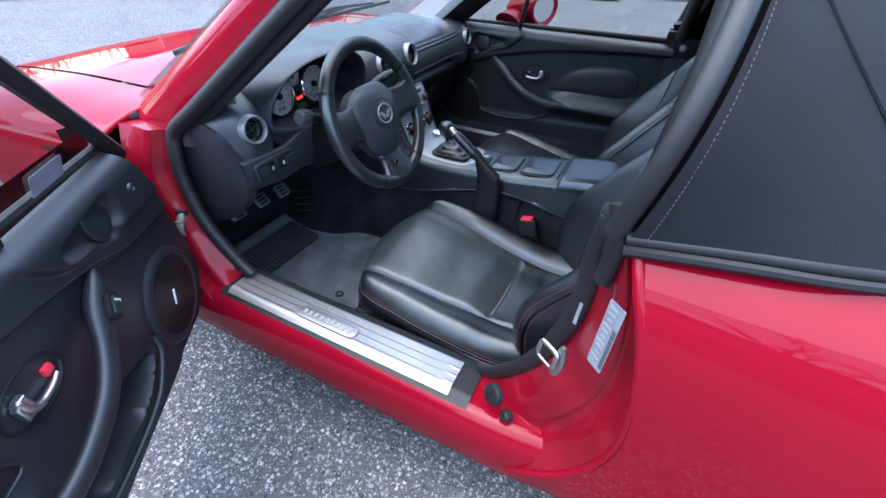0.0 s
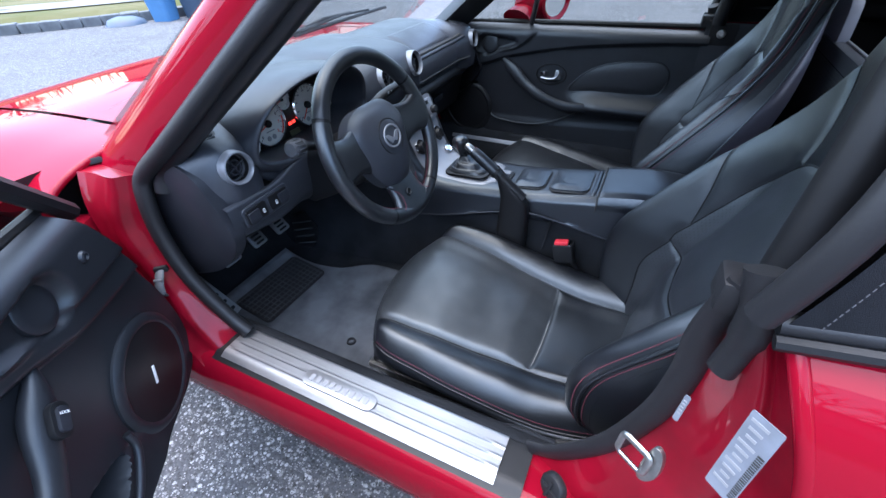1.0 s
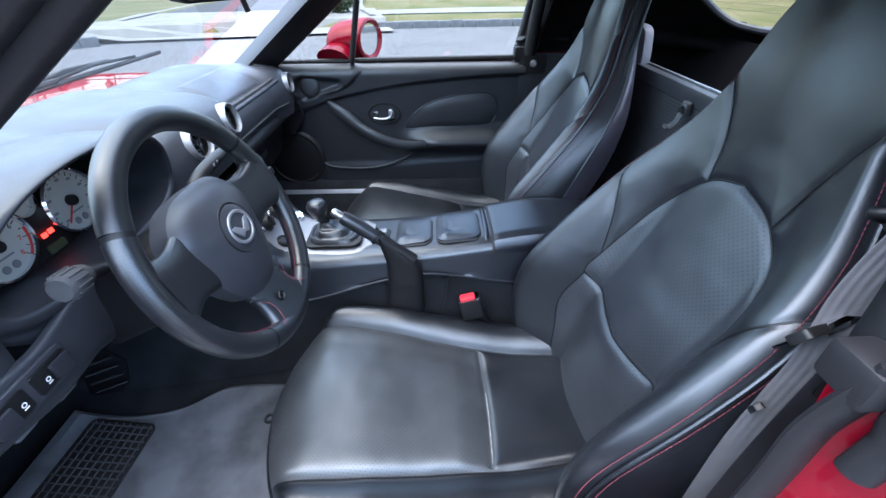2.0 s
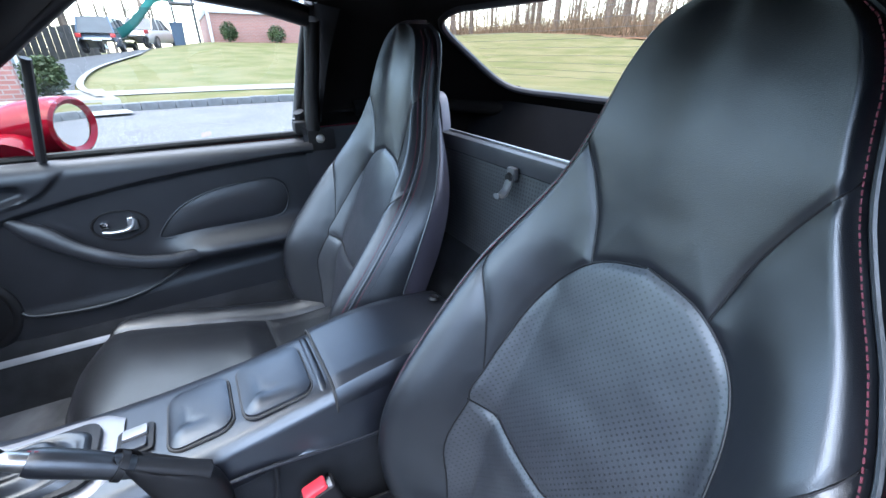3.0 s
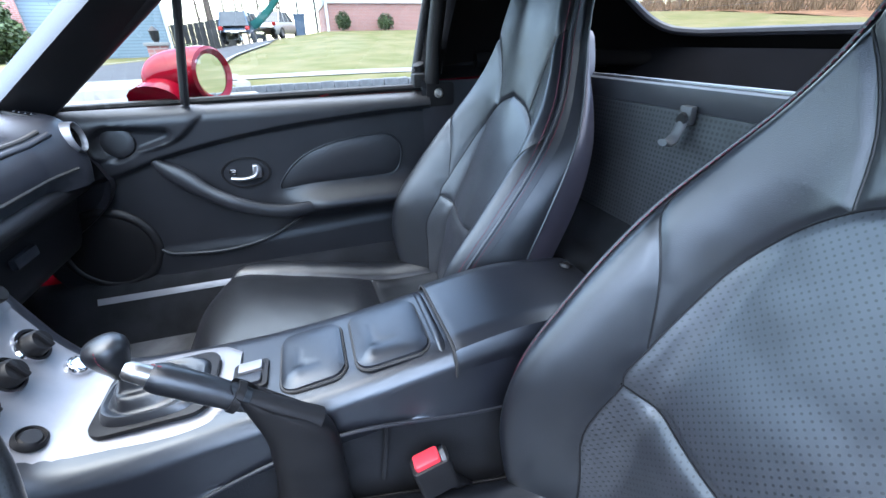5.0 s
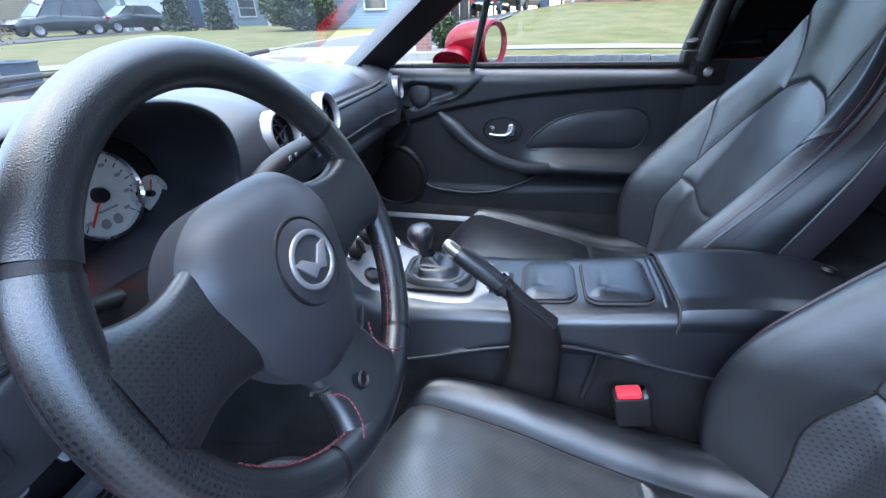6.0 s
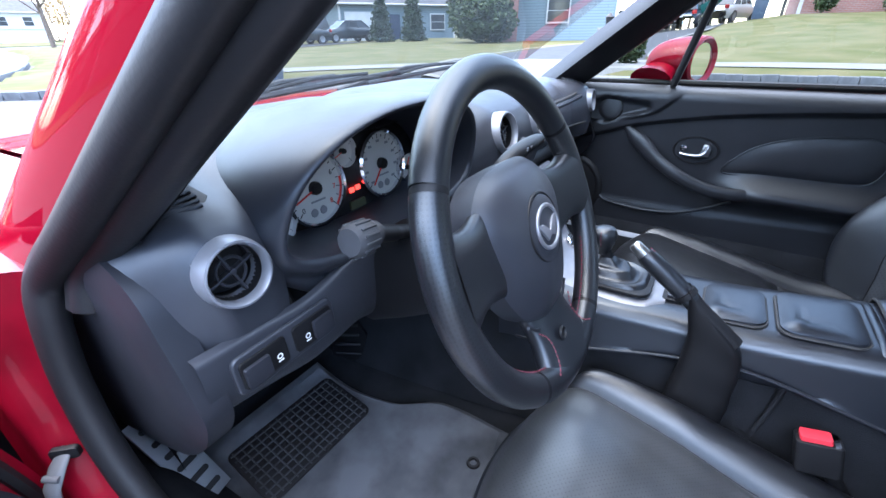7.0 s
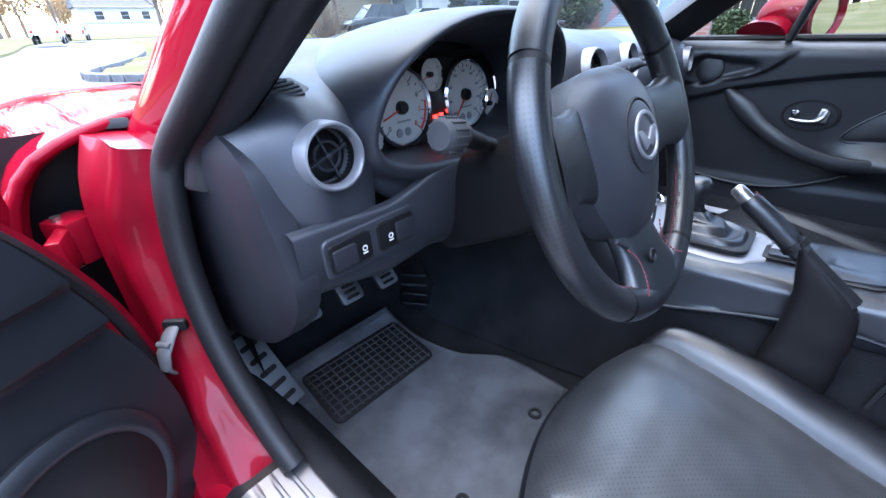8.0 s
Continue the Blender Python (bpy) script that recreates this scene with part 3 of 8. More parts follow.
for s in (-1, 1):
    def pillar_out(u, v, s=s):
        w = PILLAR_W if s < 0 else PILLAR_EDGE
        a, b = w[0].lerp(w[1], u), PILLAR_S[0].lerp(PILLAR_S[1], u)
        p = a.lerp(b, v) + Vector((0.03 * math.sin(math.pi * v), 0, 0.012 * math.sin(math.pi * v)))
        return mir(p, s)
    part("windscreen_pillar", Geo().grid(pillar_out, 16, 12), RED, CAR)
    def trim(u, v, s=s):
        c = [PILLAR_I, PILLAR_F, PILLAR_W] if s < 0 else [PILLAR_I, PILLAR_NEAR, PILLAR_EDGE]
        q = [e[0].lerp(e[1], u) for e in c]
        k = v * 2
        p = q[0].lerp(q[1], k) if k < 1 else q[1].lerp(q[2], k - 1)
        p = p - Vector((0.018 * math.sin(math.pi * v), 0, 0.01 * math.sin(math.pi * v)))
        return mir(p, s)
    part("pillar_trim", Geo().grid(trim, 12, 12), PLASTIC_DARK, CAR, "black plastic pillar trim")
    def jamb(u, v, s=s):
        inner = spline([(0.655, 0.345, 0.70), (0.668, 0.352, 0.60), (0.675, 0.325, 0.48), (0.672, 0.275, 0.385), (0.66, 0.25, 0.33)], 6)
        outer = spline([(0.700, 0.446, 0.710), (0.720, 0.436, 0.66), (0.727, 0.430, 0.60), (0.73, 0.410, 0.46), (0.745, 0.35, 0.36), (0.76, 0.26, 0.30)], 6)
        p = along(inner, u).lerp(along(outer, u), v)
        ridge = ramp(u, [(0, 0.40), (0.25, 0.62), (0.5, 0.50), (1, 0.40)])
        bump = 0.013 * math.exp(-((v - ridge) / 0.24) ** 2) * math.sin(math.pi * v) + 0.003 * noise.noise(Vector((u * 9, v * 3, 2))) * math.sin(math.pi * v)
        return mir(p + Vector((bump, -bump, 0)), s)
    def cowl_corner(u, v, s=s):
        a = Vector(pillar_out(0, 1 - u, s))
        a.x *= s
        b = Vector((0.700, 0.446, 0.710)).lerp(Vector((0.655, 0.60, 0.712)), u)
        bump = 0.013 * math.exp(-((v - 0.40) / 0.24) ** 2) * math.sin(math.pi * v) * (1 - u)
        return mir(a.lerp(b, v) + Vector((bump, -bump, 0)), s)
    part("cowl_corner", Geo().grid(cowl_corner, 10, 10), RED_IN, CAR, "red pillar foot")
    lip = [side_profile(0.43 + 0.52 * k / 40, 0.452, deck(0.452)) for k in range(41)]
    part("wing_flange", Geo().grid(lambda u, v, s=s, lip=lip: (s * (along(lip, u).x - 0.012 * v), 0.4525 + 0.016 * v, along(lip, u).z - 0.010 * v), 40, 4), RED_IN, CAR, "red wing edge")
    # no opening here: a dark plate imitates the shaded gap
    hole = frame_at((s * 0.665, 0.447, 0.7150), (s * 0.45, -0.85, 0.30))
    part("wing_tip_shade", Geo().prism(rounded(0.026, 0.011, 0.005), hole, 0.004, 0.001), PLASTIC_DARK, CAR, "dark plate standing in for the shaded gap under the wing tip")
    # dark sheet behind the hinge gap, standing in for the pocket's shade
    part("hinge_pocket_shade", Geo().grid(lambda u, v, s=s: (s * (0.60 + 0.18 * v), 0.53, 0.20 + 0.505 * u), 4, 4), PLASTIC_DARK, CAR, "dark sheet standing in for shade in the hinge pocket")
    part("front_jamb", Geo().grid(jamb, 24, 14), RED_IN, CAR)
    def rear_jamb(u, v, s=s):
        z = 0.775 - 0.455 * u
        inner = Vector((0.655, ramp(z, [(0.32, -0.40), (0.36, -0.445), (0.50, -0.53), (0.62, -0.555), (0.775, -0.54)]), z))
        zo = 0.775 - 0.545 * u
        outer = Vector((quarter_x(-0.6, zo), rear_edge(zo), zo))
        p = inner.lerp(outer, v)
        step = -0.016 * math.exp(-((v - 0.62) / 0.10) ** 2) + 0.008 * math.exp(-((v - 0.30) / 0.15) ** 2)
        return mir(p + Vector((step, -0.012 * math.sin(math.pi * v), 0)), s)
    part("rear_jamb", Geo().grid(rear_jamb, 30, 30), RED_IN, CAR)

# header, windscreen, floor and bulkheads
def windscreen(u, v, d=0.0):
    k = 2 * u - 1
    lo = Vector((0.598 * k, 0.57 + 0.11 * (1 - k * k), 0.700 + 0.01 * (1 - k * k)))
    hi = Vector((0.488 * k, -0.095 + 0.06 * (1 - k * k), 1.140 + 0.02 * (1 - k * k)))
    p = lo.lerp(hi, v)
    return (p.x, p.y + d, p.z + d)


_glass = part("windscreen", Geo().grid(windscreen, 20, 12), GLASS, CAR, "clear curved windscreen glass")
_glass.visible_shadow = False
part("header_rail", Geo().tube([(-0.50, -0.17, 1.125), (-0.30, -0.135, 1.14), (0, -0.12, 1.145), (0.30, -0.135, 1.14), (0.50, -0.17, 1.125)], 0.035, 12, flat=0.7), PLASTIC_DARK, CAR, "black header rail")
_g = Geo().grid(lambda u, v: (-0.62 + 1.24 * u, ramp(v, [(0, -0.95), (0.72, 0.48), (0.85, 0.60), (1, 0.66)]), ramp(v, [(0, 0.17), (0.72, 0.17), (0.85, 0.24), (1, 0.62)])), 20, 30)
part("floor_carpet", _g, CARPET, CAR, "black carpeted floor and toe board")
for s in (-1, 1):
    part("kick_panel", Geo().grid(lambda u, v, s=s: (s * (0.60 + 0.02 * v), 0.43 + 0.22 * u, 0.17 + 0.55 * v), 4, 4), CARPET, CAR, "black carpeted side panel")

# ---- soft top ----
TOP = thing("soft_top", (0, -0.7, 0.79), "black cloth convertible top with a clear rear window, raised", "soft top")


def roof(u, v, d=0.0):
    y = -0.17 - 0.45 * v
    k = 2 * u - 1
    h = ramp(y, [(-0.62, 1.150), (-0.4, 1.165), (-0.17, 1.148)])
    w = ramp(y, [(-0.62, 0.585), (-0.4, 0.555), (-0.17, 0.50)])
    return Vector(((w + d) * k, y, h + d - 0.085 * abs(k) ** 4))


part("roof_cloth", Geo().grid(lambda u, v: roof(u, v, 0.012), 30, 12), FABRIC, TOP, "taut black cloth")
part("headliner", Geo().grid(roof, 30, 12), HEADLINER, TOP, "black cloth lining")
HOOD_FOOT = spline([(0, -1.150, 0.805), (0.30, -1.140, 0.805), (0.50, -1.08, 0.806), (0.62, -0.96, 0.808), (0.682, -0.80, 0.806), (0.698, -0.68, 0.797), (0.700, -0.575, 0.780)], 8)


def back(u, v, d=0.0):
    """The rear of the hood: u across from door to door, v from the roof's rear edge down to the deck."""
    k = 2 * u - 1
    s = 1 if k >= 0 else -1
    a = abs(k)
    side = step((a - 0.5) / 0.5)
    up = roof(u, 1.0)
    lo = along(HOOD_FOOT, a)
    lo = Vector((lo.x * s, lo.y, lo.z))
    p = up.lerp(lo, v)
    out = math.sin(math.pi * v) * (0.022 + 0.025 * side) + d
    return p + Vector((s * out * (0.25 + 0.75 * side), -out * (1 - 0.8 * side), out * (0.75 - 0.55 * side)))


def in_window(u, v, grow=0.0):
    p = back(u, v)
    hw = ramp(p.z, [(0.862, 0.29), (0.867, 0.340), (0.878, 0.368), (0.90, 0.386), (0.95, 0.392), (0.995, 0.386), (1.020, 0.362), (1.034, 0.31), (1.040, 0.26)]) + grow
    return 0.862 - grow < p.z < 1.040 + grow and abs(p.x) < hw


part("rear_cloth", trimmed(Geo().grid(lambda u, v: back(u, v, 0.014), 160, 90, keep=lambda u, v: not in_window(u, v, 0.025))), FABRIC, TOP, "black cloth rear section")
part("rear_lining", trimmed(Geo().grid(back, 300, 170, keep=lambda u, v: not in_window(u, v))), HEADLINER, TOP, "black lining round the window")
_rw = part("rear_window", trimmed(Geo().grid(lambda u, v: back(u, v, 0.007), 120, 80, keep=lambda u, v: in_window(u, v, 0.03))), HAZY_GLASS, TOP, "hazy heated rear window")
_rw.visible_shadow = False
# window edge bead, heater wires
bead = []
for k in range(120):
    a = 2 * math.pi * k / 120
    lo, hi = 0.0, 1.0
    for _ in range(18):
        mid = (lo + hi) / 2
        if in_window(0.5 + 0.42 * mid * math.cos(a), 0.52 - 0.45 * mid * math.sin(a)):
            lo = mid
        else:
            hi = mid
    bead.append(back(0.5 + 0.42 * lo * math.cos(a), 0.52 - 0.45 * lo * math.sin(a), 0.002))
part("window_bead", Geo().tube(bead, 0.0085, 8, closed=True), PLASTIC, TOP, "dark grey window edging")
for k in range(12):
    v = 0.31 + 0.040 * k
    pts = [back(0.5 + 0.5 * (j / 20 - 0.5) * 1.3, v, 0.006) for j in range(21)]
    pts = [p for p in pts if abs(p.x) < 0.40]
    part("heater_wire", Geo().tube(pts, 0.0003, 4), INK, TOP)
for s in (-1, 1):
    part("side_rail", Geo().tube([(s * 0.495, -0.195, 1.098), (s * 0.535, -0.36, 1.074), (s * 0.555, -0.48, 1.060), (s * 0.572, -0.585, 1.035)], 0.024, 12), PLASTIC_DARK, TOP, "black roof frame rail")
    front = [back(0.5 + s * 0.5, v, 0.016) for v in [k / 12 for k in range(13)]]
    part("front_edge_strip", Geo().tube([p + Vector((-s * 0.004, 0.018, 0)) for p in front], 0.0125, 12), RUBBER, TOP, "grey-black rubber edge strip")
    part("frame_post", Geo().tube([(s * 0.578, -0.600, 1.03), (s * 0.612, -0.600, 0.95), (s * 0.632, -0.592, 0.86), (s * 0.642, -0.585, 0.76)], 0.020, 10), PLASTIC_DARK, TOP, "black hood frame post")
    def reveal(u, v, s=s):
        p = back(0.5 + s * 0.5, v, 0.012)
        return p + Vector((-s * (0.004 + 0.088 * u), 0.012 - 0.040 * u, -0.02 * (1 - v) * u))
    part("window_reveal", Geo().grid(reveal, 6, 20), HEADLINER, TOP, "black lining behind the side window")
    seam = [back(0.5 + s * 0.492, v, 0.0165) for v in [k / 40 for k in range(41)]]
    part("seam_stitching", stitches(seam, 0.0055, 0.0030, 0.00045), STITCH_GREY, TOP, "pale grey stitching")
    fold = [back(0.5 + s * (0.47 - 0.10 * v), v, 0.0150) for v in [k / 30 for k in range(31)]]
    part("cloth_seam", Geo().tube(fold, 0.0022, 6), FABRIC, TOP)
    part("lining_hem", Geo().tube([Vector((s * p.x * 0.975, p.y + 0.014, p.z + 0.004)) for p in HOOD_FOOT[:-12]], 0.021, 10), HEADLINER, TOP, "rolled hem of the black lining")
    foot = [Vector((s * p.x * 1.008, p.y, p.z - 0.004)) for p in HOOD_FOOT[18:]]
    part("belt_moulding", Geo().tube(foot, 0.011, 10, flat=1.0), RUBBER, TOP, "black belt moulding")
    part("moulding_ridge", Geo().tube([p + Vector((s * 0.012, 0, -0.010)) for p in foot], 0.007, 8), PLASTIC_DARK, TOP)

# ---- bucket seats ----
SEAT_X = 0.348


def seat_width(z):
    return ramp(z, [(0.25, 0.20), (0.32, 0.222), (0.42, 0.240), (0.52, 0.246), (0.62, 0.240), (0.69, 0.225), (0.75, 0.196), (0.80, 0.166), (0.85, 0.141), (0.90, 0.125), (0.94, 0.114), (0.97, 0.100), (0.985, 0.088), (0.998, 0.070), (1.006, 0.052), (1.012, 0.030)])


def seat_line(z):
    return ramp(z, [(0.25, -0.520), (0.36, -0.545), (0.48, -0.580), (0.60, -0.635), (0.70, -0.672), (0.80, -0.697), (0.90, -0.712), (1.02, -0.742)])


def seat_wing(z):
    return ramp(z, [(0.25, 0.05), (0.34, 0.10), (0.46, 0.128), (0.58, 0.105), (0.68, 0.070), (0.78, 0.035), (0.90, 0.014), (1.02, 0.004)])


def arch(z):
    """Half width of the perforated insert, in metres."""
    return ramp(z, [(0.472, 0.001), (0.478, 0.060), (0.488, 0.115), (0.503, 0.142), (0.55, 0.142), (0.60, 0.136), (0.65, 0.125), (0.69, 0.105), (0.72, 0.078), (0.74, 0.045), (0.752, 0.001)])


# seams of one half, in metres from the seat's middle and height
SEAMS = [
    [(0.0, 0.472), (0.06, 0.478), (0.115, 0.488), (0.142, 0.503)] + [(arch(z), z) for z in [0.505 + 0.247 * k / 30 for k in range(31)]],
    [(0.070, 0.728), (0.083, 0.785), (0.102, 0.832), (0.124, 0.872)],
    [(0.143, 0.550), (0.160, 0.620), (0.178, 0.665), (0.205, 0.705)],
    [(0.142, 0.503), (0.147, 0.43), (0.135, 0.36), (0.120, 0.27)],
]
_SEG = np.array([(a, b) for line in SEAMS for a, b in zip(line, line[1:])])


def seam_snap(x, z, reach=0.0027):
    """Moves a point onto a seam that passes close to it."""
    a, b = _SEG[:, 0], _SEG[:, 1]
    d = b - a
    q = np.array((abs(x), z))
    t = np.clip(((q - a) * d).sum(1) / np.maximum(1e-9, (d * d).sum(1)), 0, 1)
    near = a + t[:, None] * d
    off = ((q - near) ** 2).sum(1)
    k = int(off.argmin())
    if off[k] < reach * reach:
        return math.copysign(float(near[k][0]), x), float(near[k][1])
    return x, z


def seam_distance(x, z):
    a, b = _SEG[:, 0], _SEG[:, 1]
    d = b - a
    q = np.array((abs(x), z))
    t = np.clip(((q - a) * d).sum(1) / np.maximum(1e-9, (d * d).sum(1)), 0, 1)
    off = q - (a + t[:, None] * d)
    return math.sqrt(float((off * off).sum(1).min()))


def back_front(k, z, seams=True):
    """Front of the backrest: k -1 to 1 across."""
    a = abs(k)
    w = seat_width(z)
    soft = step((z - 0.66) / 0.16)
    rise = step((a - 0.42) / 0.44) * (1 - soft) + a**2.2 * soft
    turn = max(0.0, (a - 0.84) / 0.16)
    y = seat_line(z) + seat_wing(z) * rise - 0.050 * turn * turn + 0.012 * math.exp(-((a / 0.38) ** 2))
    p = Vector((w * k * (1 - 0.02 * turn * turn), y, z))
    if seams:
        d = seam_distance(p.x, z)
        p.y += 0.005 * math.exp(-(((z - 0.455) / 0.030) ** 2)) * step((0.15 - abs(p.x)) / 0.09)
        p.y += -0.0028 * math.exp(-((d / 0.0055) ** 2)) + 0.005 * (1 - math.exp(-d / 0.035))
        p.y += 0.0004 * noise.noise(p * 28) + 0.0008 * noise.noise(Vector((p.x * 9, 3.1, z * 14)))
    return p


def back_rear(k, z):
    w = seat_width(z)
    d = ramp(z, [(0.27, 0.085), (0.5, 0.078), (0.7, 0.062), (0.85, 0.048), (1.02, 0.040)])
    return Vector((w * k, seat_line(z) - d + 0.020 * k * k * d / 0.1, z))


def region(k, z):
    x = abs(seat_width(z) * k)
    if 0.472 < z < 0.752 and x < arch(z):
        return 0
    head = ramp(x, [(0.0, 0.752), (0.045, 0.740), (0.070, 0.728), (0.083, 0.785), (0.102, 0.832), (0.124, 0.872)])
    if z > head and (x < 0.070 or z > head):
        return 2
    if z < 0.503 and x < ramp(z, [(0.27, 0.120), (0.36, 0.135), (0.43, 0.147), (0.503, 0.142)]):
        return 3
    if z > ramp(x, [(0.138, 0.54), (0.143, 0.550), (0.160, 0.620), (0.178, 0.665), (0.205, 0.705)]):
        return 4
    return 1


ZB, ZT = 0.27, 1.012
CUSHION_WIDTH = [(0, 0.20), (0.3, 0.232), (0.7, 0.240), (0.9, 0.226), (1.0, 0.196)]


def cushion_cross(k):
    """Where the sewn line across the cushion runs."""
    return 0.335 + 0.03 * k * k


def cushion(k, s, out):
    """Top of the cushion: k across, s from the back to the front edge; out is the door's side, where the bolster is lower."""
    a = abs(k)
    y = -0.56 + 0.605 * s
    w = ramp(s, CUSHION_WIDTH)
    x = w * k
    seam = cushion_seam(s)
    z = ramp(s, [(0, 0.292), (0.25, 0.286), (0.5, 0.308), (0.75, 0.338), (0.9, 0.346), (0.97, 0.326), (1.0, 0.292)])
    inside = max(0.0, 1 - (x / seam) ** 2) ** 0.7
    crown = step((s - cushion_cross(k)) / 0.10) * (1 - 0.75 * step((s - 0.80) / 0.20))
    z += inside * (0.024 * crown + 0.006 * (1 - step((s - 0.2) / 0.2)))
    lobe = max(0.0, (abs(x) - seam) / (w - seam))
    tall = 0.020 if k * out > 0 else 0.036 if out < 0 else 0.013
    z += tall * math.sin(math.pi * min(1.0, 0.10 + 0.86 * lobe)) * ramp(s, [(0, 0.9), (0.6, 1.0), (0.88, 0.7), (1.0, 0.15)]) if lobe > 0 else tall * 0.309 * ramp(s, [(0, 0.9), (0.6, 1.0), (0.88, 0.7), (1.0, 0.15)]) * step((abs(x) / seam - 0.6) / 0.4)
    turn = max(0.0, (a - 0.80) / 0.20)
    z -= 0.030 * turn * turn
    y -= 0.06 * a * a * max(0.0, (s - 0.8) / 0.2)
    d = min(abs(abs(x) - seam), abs(s - cushion_cross(k)) * 0.6 + 3 * max(0.0, abs(x) - seam + 0.006))
    z += -0.0045 * math.exp(-((d / 0.0065) ** 2)) + 0.005 * (1 - math.exp(-d / 0.03))
    z += 0.0010 * noise.noise(Vector((x * 16, y * 26, 1.7))) + 0.0028 * noise.noise(Vector((x * 7, y * 9, 4.2 + out)))
    return Vector((x, y, z))


def cushion_seam(s):
    return ramp(s, [(0, 0.110), (0.34, 0.132), (0.7, 0.156), (0.9, 0.164), (1.0, 0.158)])


def on_seams(k, z):
    xx, zz = seam_snap(k * seat_width(z), z, 0.0016) if 0.02 < abs(k) < 0.9 else (k * seat_width(z), z)
    return back_front(xx / seat_width(zz), zz)


def back_grid(nu, nv):
    """The front of the backrest as rows of points, and which panel each face belongs to."""
    half = [[on_seams(i / (nu // 2), ZB + (ZT - ZB) * j / nv) for j in range(nv + 1)] for i in range(nu // 2 + 1)]
    grid = [[Vector((-p.x, p.y, p.z)) for p in row] for row in half[:0:-1]] + half
    def kind(i, j):
        q = (grid[i][j] + grid[i + 1][j] + grid[i][j + 1] + grid[i + 1][j + 1]) / 4
        return region(q.x / seat_width(q.z), q.z)
    return nu, nv, grid, [[kind(i, j) for j in range(nv)] for i in range(nu)]


BACK_GRID = back_grid(190, 280)
EDGE = 0.56


def cushion_at(u, v, out):
    """A point of the cushion with the mesh gathered along its seams."""
    kk = 2 * u - 1
    a = abs(kk)
    cross = cushion_cross(kk)
    s = cross * (1 - (1 - v / 0.36) ** 1.4) if v < 0.36 else cross + (1 - cross) * ((v - 0.36) / 0.64) ** 1.25
    w = ramp(s, CUSHION_WIDTH)
    seam = cushion_seam(s)
    x = seam * (1 - (1 - a / EDGE) ** 1.5) if a < EDGE else seam + (w - seam) * ((a - EDGE) / (1 - EDGE)) ** 1.3
    return cushion(math.copysign(x / w, kk), s, out)


